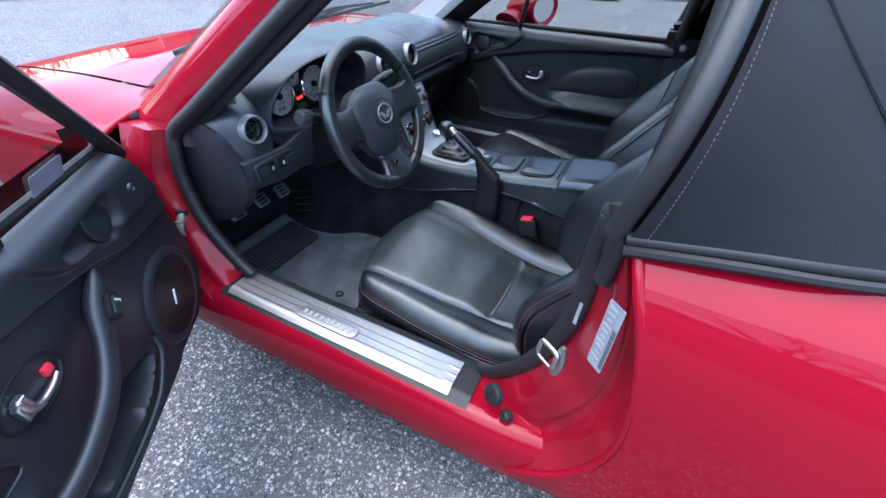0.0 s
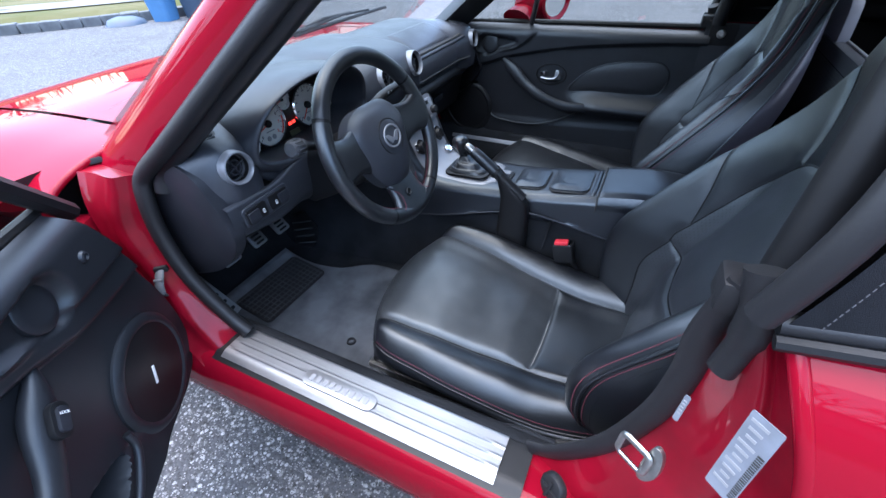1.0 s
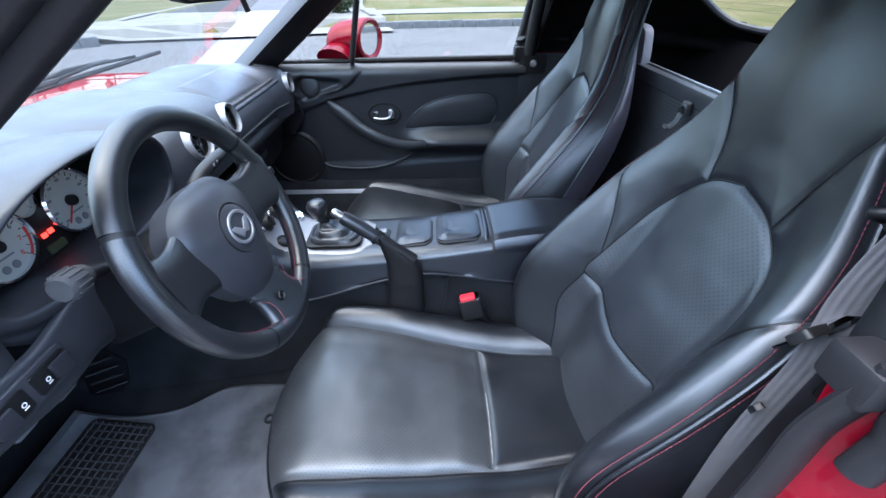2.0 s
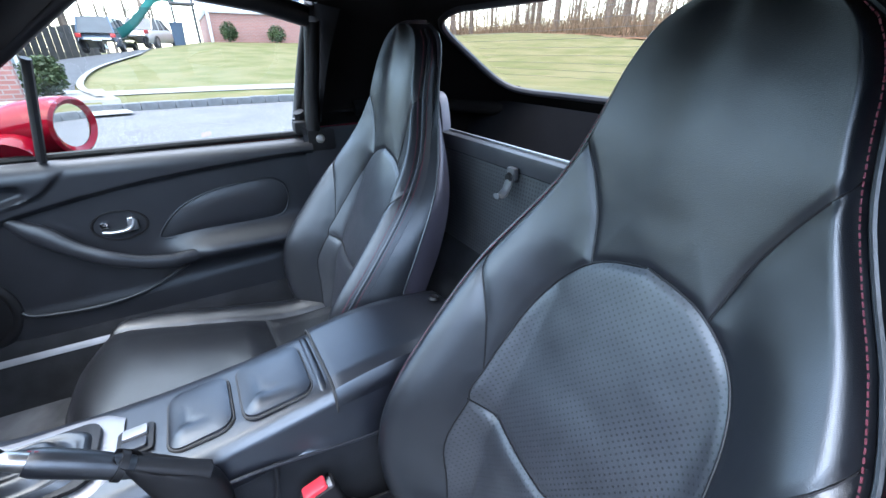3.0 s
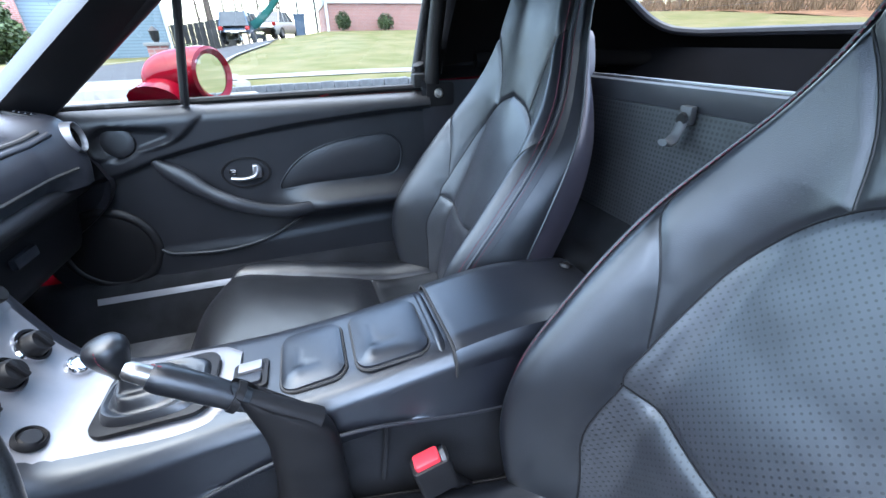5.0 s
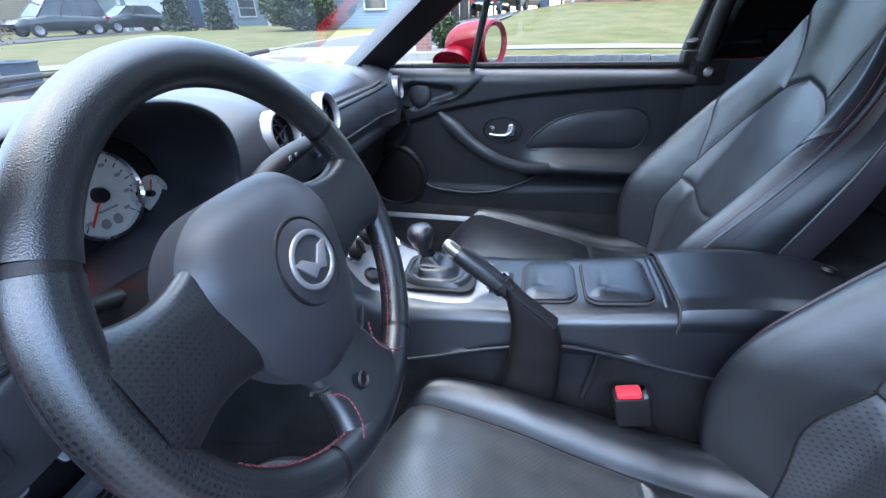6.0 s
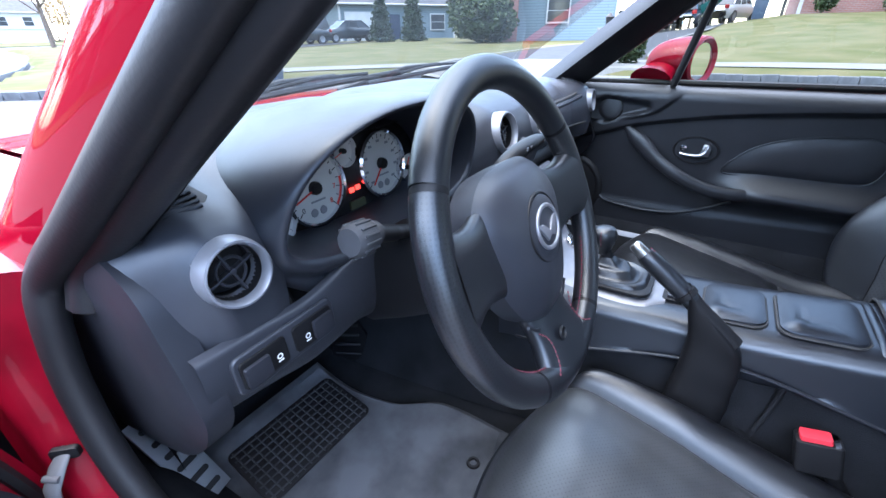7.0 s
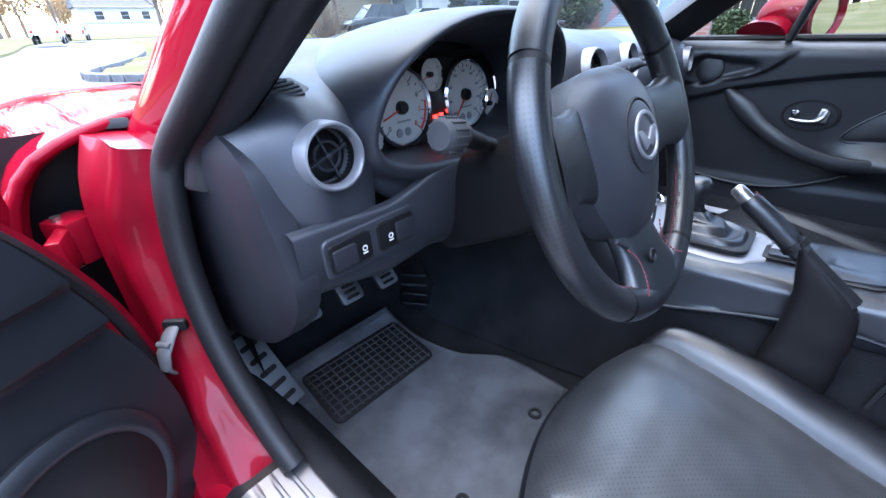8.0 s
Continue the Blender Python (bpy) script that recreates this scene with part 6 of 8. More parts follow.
def boot(u, v):
    """A moulded slab round the lever's foot, swept back and flared at its base."""
    a = 2 * math.pi * u
    c, s = math.cos(a), math.sin(a)
    yf = ramp(v, [(0, -0.146), (0.5, -0.158), (0.7, -0.157), (0.88, -0.146), (1, -0.140)])
    yr = ramp(v, [(0, -0.236), (0.5, -0.235), (0.72, -0.230), (0.86, -0.208), (1, -0.164)])
    zz = 0.300 + 0.237 * v
    w = ramp(v, [(0, 0.022), (0.5, 0.020), (0.85, 0.018), (1, 0.0155)])
    yc, ln = (yf + yr) / 2, (yf - yr) / 2
    fold = 0.0012 * math.sin(26 * v) * (1 - v)
    return (-0.121 + 0.010 * v + (w + fold) * math.copysign(abs(c) ** 0.6, c), yc + (ln + fold) * math.copysign(abs(s) ** 0.75, s), zz - 0.030 * v * v * (-s if s < 0 else 0) * 0.8 + 0.014 * v * max(0.0, s))
part("boot", Geo().grid(boot, 44, 22, ring_u=True), PLASTIC_DARK, HB, "dull black moulded boot")
part("boot_collar", Geo().tube([(-0.1115, -0.144, 0.531), (-0.1112, -0.138, 0.536)], 0.0165, 16), PLASTIC_DARK, HB, "black collar")

# seat-belt buckles beside the tunnel
for s in (-1, 1):
    BK = thing("seat_belt_buckle", (s * 0.145, -0.345, 0.25), "black seat-belt buckle with a red release button", "seat-belt buckle", "seat-belt buckles")
    m = frame_at((s * 0.146, -0.348, 0.340), (-s * 0.10, 0.25, 1), (0, 1, 0))
    part("buckle_body", Geo().prism(rounded(0.030, 0.050, 0.006), m, 0.048, 0.003), PLASTIC_DARK, BK)
    part("release_button", Geo().prism(rounded(0.022, 0.034, 0.004), m @ pose(0, 0.003, 0.047), 0.008, 0.003), BUCKLE_RED, BK, "red release button")
    part("buckle_slot", Geo().prism(rounded(0.026, 0.006, 0.001), m @ pose(0, -0.018, 0.047), 0.003), CHROME, BK)
    part("buckle_stalk", Geo().tube([(s * 0.142, -0.36, 0.345), (s * 0.135, -0.40, 0.28), (s * 0.132, -0.43, 0.20)], 0.010, 10), PLASTIC_DARK, BK)

# ---- doors: built for the passenger side; the driver's is the mirror image, swung open ----
def front_edge(z):
    return ramp(z, [(0.295, 0.30), (0.31, 0.35), (0.35, 0.382), (0.45, 0.392), (0.55, 0.376), (0.60, 0.358), (0.65, 0.333), (0.70, 0.300), (0.738, 0.270)])


def trim_line(y):
    return ramp(y, [(-0.58, 0.694), (-0.44, 0.689), (-0.16, 0.664), (0.07, 0.622), (0.19, 0.585), (0.40, 0.56)])


def pocket(y):
    """The lower and upper edge of the map pocket's mouth."""
    return (ramp(y, [(-0.27, 0.366), (-0.15, 0.350), (-0.05, 0.342), (0.03, 0.346), (0.07, 0.362), (0.112, 0.396)]),
            ramp(y, [(-0.27, 0.380), (-0.15, 0.408), (-0.05, 0.425), (0.03, 0.424), (0.08, 0.412), (0.112, 0.398)]))


def trim_x(y, z, open_pocket=False):
    d = z - trim_line(y)
    x = 0.638 - 0.016 * step(d / 0.016)
    x += 0.028 * max(0.0, (z - 0.700) / 0.038) ** 2.5
    pod = ramp(y, [(-0.06, 0.74), (-0.03, 0.715), (0.04, 0.66), (0.18, 0.632), (0.40, 0.62)])
    x -= 0.010 * step((z - pod) / 0.012) * step((y + 0.04) / 0.05)
    x -= 0.055 * math.exp(-((z - 0.478) / 0.034) ** 2) * step((-0.12 - y) / 0.16) * (1 - 0.3 * step((-0.45 - y) / 0.1))
    x -= 0.007 * step((0.406 - z + 0.06 * max(0, -0.12 - y)) / 0.030) * step((0.20 - y) / 0.06)
    low, high = pocket(y)
    x += 0.070 * open_pocket * step((z - low) / 0.010) * step((high - z) / 0.012) * step((0.112 - y) / 0.012) * step((y + 0.27) / 0.03)
    t = max(0.0, min(1.0, (0.165 - y) / 0.105))
    cup = math.hypot(y - (0.165 - 0.105 * t), z - (0.668 + 0.012 * t)) - (0.044 - 0.022 * t)
    x += 0.020 * step(-cup / 0.020)
    return x


def make_door(m, name, label, mirror=False):
    door = thing(name, m @ Vector((0.72, 0.44, 0.25)), label, "car door", "car doors")
    place = lambda g: g.moved(m)

    def inner(u, v):
        z = 0.295 + 0.445 * v
        y = front_edge(z) * (1 - u) - 0.575 * u
        mid = trim_line(y) + 0.009
        z = 0.295 + (mid - 0.295) * v / 0.72 if v < 0.72 else mid + (0.740 - mid) * (v - 0.72) / 0.28
        return (trim_x(y, z, mirror), y, z)
    panel = Geo().grid(inner, 150, 125)
    for side in (lambda k: inner(0, k), lambda k: inner(1, k), lambda k: inner(k, 0)):
        panel.grid(lambda u, v, side=side: Vector(side(u)).lerp(Vector((0.668, side(u)[1], side(u)[2])), v), 125, 3)
    trim = part("door_trim", place(panel), TRIM, door, "black grained plastic door trim")
    # shell: red frame and outer skin
    rim = [(0.735 - 0.44 * k / 12) for k in range(13)]
    outline = [(front_edge(z), z) for z in rim] + [(0.30 - 0.0, 0.292)] + [(-0.2, 0.285), (-0.50, 0.285), (-0.572, 0.30), (-0.578, 0.50), (-0.575, 0.735)]
    def grow(p, d, top=0.0):
        c = Vector((-0.10, 0.52))
        q = Vector(p)
        n = Vector((q.x - c.x, (q.y - c.y)))
        return Vector((q.x + (d if n.x > 0.3 else -d * 0.4 if n.x < -0.4 else 0), q.y - (d if q.y < 0.32 else 0)))
    def skin(u, v):
        z = 0.19 + 0.548 * v
        f = ramp(z, [(0.19, 0.34), (0.30, 0.405), (0.50, 0.425), (0.68, 0.415), (0.738, 0.385)])
        r = rear_edge(z) + 0.008
        return (quarter_x(-0.55, z) + 0.008 * math.sin(math.pi * u), f * (1 - u) + r * u, z)
    part("door_skin", place(Geo().grid(skin, 30, 30)), RED, door, "glossy red outer panel")
    def shell(u, v):
        i = u * (len(outline) - 1)
        k = min(len(outline) - 2, int(i))
        p = Vector(outline[k]).lerp(Vector(outline[k + 1]), i - k)
        q = grow(p, 0.028)
        w = grow(p, 0.045)
        pts = [Vector((0.664, p.x, p.y)), Vector((0.668, q.x, q.y)), Vector((0.70, q.x, q.y)), Vector((0.745, w.x, w.y)), Vector((0.765, w.x, w.y))]
        f = v * 4
        j = min(3, int(f))
        return pts[j].lerp(pts[j + 1], f - j)
    part("door_shell", place(Geo().grid(shell, 60, 12)), RED_IN, door, "red painted door frame")
    seal = [(0.668, grow(p, 0.012).x, grow(p, 0.012).y) for p in outline[1:]]
    part("door_seal", place(Geo().tube(spline(seal, 3), 0.008, 8)), RUBBER, door, "black rubber door seal")
    # belt strip and window frame
    part("belt_strip", place(Geo().tube([(0.652, 0.275, 0.742), (0.660, -0.10, 0.746), (0.662, -0.572, 0.750)], 0.009, 8)), RUBBER, door, "black rubber belt strip")
    def side_glass(y, z):
        return 0.640 - (0.33 if mirror else 0.26) * (z - 0.742) - 0.25 * max(0, z - 0.95) ** 1.5
    a0, a1 = (Vector((0, 0.335, 0.708)), Vector((0, -0.09, 1.075))) if mirror else (Vector((0, 0.285, 0.742)), Vector((0, -0.19, 1.085)))
    part("window_frame", place(Geo().tube([(side_glass(0, p.z) + 0.004, p.y, p.z) for p in [a0.lerp(a1, k / 10) for k in range(11)]], 0.014 if mirror else 0.011, 8)), RUBBER, door, "black front window frame")
    part("window_divider", place(Geo().tube([(side_glass(0, z), ramp(z, [(0.742, 0.003), (1.0, -0.062)]), z) for z in (0.742, 0.80, 0.86, 0.92, 0.945)], 0.008, 8, flat=1.4)), PLASTIC_DARK, door, "black window divider bar")
    def pane(u, v):
        z = 0.742 + 0.295 * v
        f = a0.lerp(a1, min(1.0, (z - a0.z) / (a1.z - a0.z))).y - 0.01
        r = -0.572 - 0.02 * v
        y = f * (1 - u) + r * u
        return (side_glass(y, z), y, z)
    gl = part("window_pane", place(Geo().grid(pane, 16, 12)), GLASS, door, "clear side window glass")
    gl.visible_shadow = False
    if mirror:
        f = frame_at((side_glass(0, 0.774) - 0.003, 0.117, 0.774), (-1, 0, -0.33))
        part("glass_label", place(Geo().prism(rounded(0.074, 0.032, 0.003), f, 0.0006)), PAPER, gl, "pale paper label")
    # small speaker in its cup, big speaker, screw cap
    def on_trim(y, z, lift=0.0):
        e = 0.004
        n = Vector((-1.0, (trim_x(y + e, z) - trim_x(y - e, z)) / (2 * e), (trim_x(y, z + e) - trim_x(y, z - e)) / (2 * e))).normalized()
        return frame_at(Vector((trim_x(y, z), y, z)) + n * lift, n)
    f = frame_at((0.627, 0.155, 0.672), (-1, 0.05, 0.15))
    tw = part("tweeter", place(Geo().lathe([(0, 0.0020), (0.020, 0.0020), (0.031, 0.0012), (0.0335, -0.001), (0.034, -0.008)], f, 40)), TRIM, door, "round black tweeter grille")
    f = frame_at((trim_x(0.25, 0.42) - 0.004, 0.250, 0.415), (-1, 0, 0))
    # the passenger's ring is a darker copy, standing in for shade there
    sp = part("door_speaker", place(Geo().lathe([(0.088, 0.004), (0.091, 0.0065), (0.096, 0.0075), (0.103, 0.005), (0.108, 0.0), (0.109, -0.010)], f, 56)), TRIM if mirror else PLASTIC_DARK, door, "large round black speaker")
    part("speaker_grille", place(Geo().lathe([(0, 0.007), (0.04, 0.0068), (0.080, 0.006), (0.089, 0.004)], f, 48)), PLASTIC_DARK, sp, "fine dark mesh")
    if mirror:
        part("speaker_badge", place(Geo().box(f @ Vector((0.012, 0.004, 0.0075)), (0.006, 0.034, 0.002), 0.0008, f.to_3x3().to_4x4() @ pose(0, 0, 0, 0, 0, 24 if mirror else -24))), INK_WHITE, sp)
    f = on_trim(0.248, 0.679)
    part("screw_cap", place(Geo().lathe([(0, 0.002), (0.004, 0.002), (0.005, 0.005), (0.0075, 0.004), (0.009, 0)], f, 24)), PLASTIC, door, "round black screw cap")
    if mirror:
        lip = spline([(0.626, 0.122, 0.425), (0.620, 0.113, 0.396), (0.618, 0.072, 0.359), (0.617, 0.030, 0.342), (0.617, -0.05, 0.337), (0.617, -0.15, 0.345), (0.620, -0.262, 0.364), (0.628, -0.285, 0.374)], 5)
        part("pocket_lip", place(Geo().tube(lip, 0.0065, 10)), TRIM, door, "rounded lip of the map pocket")
    else:
        lip = spline([(0.636, 0.150, 0.400), (0.628, 0.126, 0.386), (0.626, 0.06, 0.378), (0.626, -0.003, 0.376), (0.626, -0.07, 0.384), (0.626, -0.123, 0.400), (0.622, -0.17, 0.424), (0.614, -0.208, 0.448)], 5)
        part("pocket_lip", place(Geo().tube(lip, 0.0045, 10)), TRIM, door, "rounded lip of the map pocket")
    # pull handle
    pl = spline([(0.640, 0.118, 0.636), (0.628, 0.085, 0.608), (0.618, 0.045, 0.578), (0.603, 0.0, 0.543), (0.590, -0.055, 0.512), (0.590, -0.114, 0.487), (0.594, -0.175, 0.474), (0.604, -0.235, 0.474), (0.618, -0.290, 0.476)], 5)
    rr = [0.004 + 0.019 * step(k / 9) - 0.005 * step((k - 10) / 6) - 0.004 * step((k - 32) / 6) for k in range(len(pl))]
    ph = part("pull_handle", place(Geo().tube(pl, rr, 20, flat=0.72, up=(1, 0, 0))), TRIM, door, "curved black pull handle")
    if mirror:
        f = frame_at((0.5955, 0.050, 0.582), (-0.97, 0.1, 0.25)) @ pose(0, 0, 0, 0, 0, 0)
        f = f @ Matrix.Rotation(radians(50), 4, "Z")
        sw = part("lock_bezel", place(Geo().prism(rounded(0.026, 0.046, 0.012), f @ pose(0, 0, -0.006), 0.008, 0.002)), PLASTIC_DARK, ph)
        part("lock_switch", place(Geo().prism(rounded(0.015, 0.032, 0.006), f @ pose(0, 0, 0.0), 0.006, 0.002)), PLASTIC, ph)
        writing("LOCK", m @ f @ pose(0, 0.007, 0.0065) @ (Matrix.Diagonal((-1, 1, 1, 1)) if mirror else Matrix()), 0.005, INK_WHITE, ph)
    # handle in its cup
    f = frame_at((0.638, -0.090, 0.573), (-1, 0, 0))
    hc = part("handle_cup", place(Geo().lathe([(0, -0.014), (0.6, -0.014), (0.86, -0.004), (0.94, 0.003), (1.0, 0.003), (1.04, -0.003)], f @ Matrix.Diagonal((0.058, 0.038, 1, 1)), 40)), PLASTIC_DARK, door, "black oval handle cup")
    part("inside_handle", place(Geo().tube(spline([f @ Vector((x, y, z)) for x, y, z in ((-0.036, -0.012, 0.002), (-0.015, -0.014, 0.007), (0.012, -0.012, 0.009), (0.026, -0.002, 0.009), (0.030, 0.016, 0.006))], 5), [0.006] * 10 + [0.0075] * 11, 12, flat=0.8)), SATIN_CHROME, hc, "chrome inside handle")
    part("handle_paddle", place(Geo().prism([(0.006, -0.016), (0.036, -0.014), (0.038, 0.010), (0.030, 0.020), (0.018, 0.019), (0.015, -0.002)], f @ pose(0, 0, 0.002), 0.010, 0.004, 3)), SATIN_CHROME, hc, "chrome lever end")
    part("lock_flag", place(Geo().box(f @ Vector((-0.030, 0.004, 0.003)), (0.016, 0.014, 0.008), 0.003, f.to_3x3().to_4x4())), BUCKLE_RED if mirror else CHROME, hc)
    # padded oval insert with a pale rim
    ov = spline([(0, -0.165, 0.524), (0, -0.185, 0.562), (0, -0.235, 0.604), (0, -0.31, 0.630), (0, -0.40, 0.641), (0, -0.455, 0.640), (0, -0.484, 0.615), (0, -0.488, 0.575), (0, -0.470, 0.538), (0, -0.43, 0.526), (0, -0.32, 0.522), (0, -0.22, 0.520)], 5, closed=True)
    part("insert_rim", place(Geo().tube([(0.634, p.y, p.z) for p in ov], 0.0026, 8, closed=True)), TRIM, door, "raised edge of the padded insert")
    c = Vector((0, -0.34, 0.57))
    part("padded_insert", place(Geo().grid(lambda u, v: (0.636 - 0.007 * (1 - v**4), *c.lerp(ov[int(round(u * len(ov))) % len(ov)], v).yz), len(ov), 8, ring_u=True)), LEATHER, door, "black padded insert")
    if not mirror:
        make_mirror(m, door)
    return door


def make_mirror(m, door):
    """A red mirror housing with its glass facing back."""
    gc = Vector((0.800, -0.045, 0.792))
    f = frame_at(gc, (-0.30, -1, 0.02))
    def housing(u, v):
        a = 2 * math.pi * u
        r = ramp(v, [(0, 0.76), (0.07, 0.98), (0.15, 1.06), (0.4, 1.04), (0.7, 0.92), (0.9, 0.62), (1, 0.0)])
        dz = ramp(v, [(0, -0.003), (0.07, 0.007), (0.15, -0.010), (0.4, -0.050), (0.7, -0.095), (0.9, -0.117), (1, -0.125)])
        lean = 0.05 * v
        return m @ (f @ Vector((0.100 * r * math.cos(a) - lean, 0.066 * r * math.sin(a) - 0.005 * v, dz)))
    mh = part("mirror_housing", Geo().grid(housing, 40, 20, ring_u=True), RED, door, "red wing mirror housing")
    part("mirror_glass", Geo().lathe([(0, -0.004), (0.3, -0.004), (0.65, -0.004), (0.98, -0.004)], m @ f @ Matrix.Diagonal((0.080, 0.053, 1, 1)), 40), MIRROR, mh, "mirror glass")
    part("mirror_foot", Geo().tube([m @ Vector(p) for p in ((0.670, 0.07, 0.750), (0.70, 0.06, 0.765), (0.745, 0.045, 0.78))], [0.060, 0.050, 0.042], 16, flat=0.6), RED, mh)


make_door(Matrix(), "passenger_door", "closed red car door with black plastic trim")
HINGE = Vector((-0.74, 0.45, 0))
DRIVER = Matrix.Translation(HINGE) @ Matrix.Rotation(radians(-54), 4, "Z") @ Matrix.Translation(-HINGE) @ Matrix.Diagonal((-1, 1, 1, 1))
make_door(DRIVER, "driver_door", "wide open red car door with black plastic trim", True)

# ---- door openings: seals, scuff plates, catches ----
for s in (-1, 1):
    path = [(0.665, -0.20, 0.337), (0.668, 0.10, 0.337), (0.666, 0.225, 0.345), (0.670, 0.262, 0.385), (0.676, 0.318, 0.48), (0.672, 0.347, 0.58), (0.662, 0.348, 0.66)]
    path += [tuple(PILLAR_S[0].lerp(PILLAR_S[1], k / 8) + Vector((-0.004, -0.008, 0))) for k in range(9)]
    pts = [mir(p, s) for p in spline(path[2:], 4)]
    sl = part("door_opening_seal", Geo().tube(pts, 0.0150, 12, flat=1.1), RUBBER, CAR, "thick black rubber weatherstrip")
    inner = [mir((p[0] - 0.024, p[1] - 0.026, p[2] + 0.004), s) for p in spline(path[6:], 4)]
    part("pillar_seal_lip", Geo().tube(inner, 0.017, 10), RUBBER, CAR, "inner rubber lip")
    rear = [(0.655, -0.405, 0.342), (0.660, -0.450, 0.372), (0.664, -0.505, 0.455), (0.664, -0.540, 0.56), (0.662, -0.550, 0.64), (0.664, -0.548, 0.71), (0.676, -0.556, 0.785)]
    part("rear_opening_seal", Geo().tube([mir(p, s) for p in spline(rear, 5)], 0.0165, 12, flat=0.5, up=(1, 0, 0)), RUBBER, CAR, "black rubber weatherstrip")
    # scuff plate on its black carrier
    def bed(u, v, s=s, d=0.0, w0=0.640, w1=0.742, y0=0.262, y1=-0.412):
        x = w0 + (w1 - w0) * v
        z = 0.3365 - 0.010 * step((x - 0.715) / 0.03) - 0.012 * step((0.655 - x) / 0.015) + d
        return (s * x, y0 + (y1 - y0) * u, z)
    part("scuff_carrier", Geo().grid(lambda u, v: bed(u, v), 24, 16), PLASTIC_DARK, CAR, "black plastic sill cover")
    pl = part("scuff_plate", Geo().grid(lambda u, v, s=s: bed(u, v, s, 0.004 + 0.0022 * (1 if 0.22 < v < 0.30 or 0.44 < v < 0.52 or 0.66 < v < 0.74 else 0) * step(min(u, 1 - u) / 0.04), 0.652, 0.734, 0.240, -0.368), 50, 50), ALU, CAR, "brushed aluminium scuff plate with raised ribs")
    f = frame_at((s * 0.700, -0.045, 0.3425), (0, 0, 1), (1, 0, 0) if s > 0 else (-1, 0, 0))
    part("name_plate", Geo().prism(rounded(0.165, 0.034, 0.016), f, 0.0035, 0.0012), ALU, pl, "oval bright badge")
    for k in range(9):
        part("badge_bar", Geo().box(f @ Vector((-0.062 + 0.0155 * k, 0, 0.0040)), (0.009, 0.014, 0.0012), 0.0, f.to_3x3().to_4x4()), INK_GREY, pl)

# the passenger plate's inner edge folds down over the carpet
part("plate_fold", Geo().grid(lambda u, v: (0.602 + 0.010 * v - 0.0006 * math.sin(math.pi * v), 0.315 - 0.46 * u, 0.284 + 0.015 * v), 30, 6), SILVER, pl, "folded bright inner edge")

# driver's side catch, stops and stickers
_f = frame_at((-0.709, -0.536, 0.535), (-0.80, 0.55, 0.1))
STRIKER = part("striker_plate", Geo().prism(spline_outline([(0.006, -0.030), (0.016, -0.030), (0.024, -0.012), (0.024, 0.012), (0.018, 0.030), (0.008, 0.030), (0.004, 0.0)]), _f, 0.006, 0.0015), STEEL, CAR, "zinc striker plate")
part("striker_loop", Geo().tube([_f @ Vector((px - 0.006, py, 0.010)) for px, py in rounded(0.036, 0.034, 0.007)], 0.0042, 10, closed=True, flat=0.7), STEEL, STRIKER, "bent steel loop")


def sticker(name, c, n, w, h, up, bars, label, roll=0):
    f = frame_at(c, n, up) @ pose(0, 0, 0, 0, 0, roll)
    st = part(name, Geo().prism(rounded(w, h, 0.002), f, 0.0008), PAPER, CAR, label)
    for cx, cy, bw, bh, mt in bars:
        part("print_bar", Geo().box(f @ Vector((cx * w, cy * h, 0.0010)), (bw * w, bh * h, 0.0006), 0.0, f.to_3x3().to_4x4()), mt, st)
    return st


_bars = [(-0.12, 0.42 - 0.085 * k, 0.55 - 0.11 * (k % 3), 0.030, INK_GREY) for k in range(10)] + [(0.36, -0.42 + 0.028 * k, 0.20, 0.012 if k % 3 else 0.018, INK) for k in range(22)]
sticker("jamb_sticker", (-0.753, -0.590, 0.655), (-0.72, 0.69, 0.08), 0.027, 0.108, (0, 0, 1), _bars, "white printed label with bars", 3)
sticker("small_sticker", (-0.700, -0.550, 0.628), (-0.80, 0.55, 0.05), 0.006, 0.042, (0, 0, 1), [(0, 0.3 - 0.12 * k, 0.6, 0.05, INK_GREY) for k in range(5)], "small white printed label")
for c, r in (((-0.716, -0.452, 0.372), 0.021), ((-0.728, -0.486, 0.343), 0.012)):
    f = frame_at(c, (-0.75, 0.55, 0.35))
    st = part("rubber_stop", Geo().lathe([(0, 0.006), (r * 0.5, 0.007), (r * 0.9, 0.004), (r, 0.0), (r, -0.008)], f, 28), RUBBER, CAR, "round black rubber plug")
    for a in (0, 90):
        part("plug_rib", Geo().box(f @ Vector((0, 0, 0.008)), (r * 1.4, r * 0.22, 0.005), 0.001, f.to_3x3().to_4x4() @ pose(0, 0, 0, 0, 0, a)), RUBBER, st)
# weatherstrip end blocks at the top of the rear jambs
for s in (-1, 1):
    part("seal_block", Geo().tube([mir(p, s) for p in spline([(0.690, -0.565, 0.690), (0.692, -0.568, 0.74), (0.690, -0.566, 0.775), (0.682, -0.560, 0.805)], 5)], [0.010] * 5 + [0.012] * 6 + [0.013] * 5, 12, flat=1.3), RUBBER, CAR, "moulded black rubber corner block")
    part("jamb_cap", Geo().box(mir((0.663, -0.554, 0.766), s), (0.040, 0.034, 0.034), 0.006), RUBBER, CAR, "moulded black rubber cap")
# door check strap on the driver's hinge jamb
_ck = part("check_strap", Geo().tube([(-0.698, 0.355, 0.516), (-0.712, 0.347, 0.506), (-0.724, 0.340, 0.492), (-0.728, 0.338, 0.474), (-0.722, 0.341, 0.462)], [0.006, 0.009, 0.009, 0.008, 0.005], 12, flat=0.45), LATCH_GREY, CAR, "dirty steel door check strap")
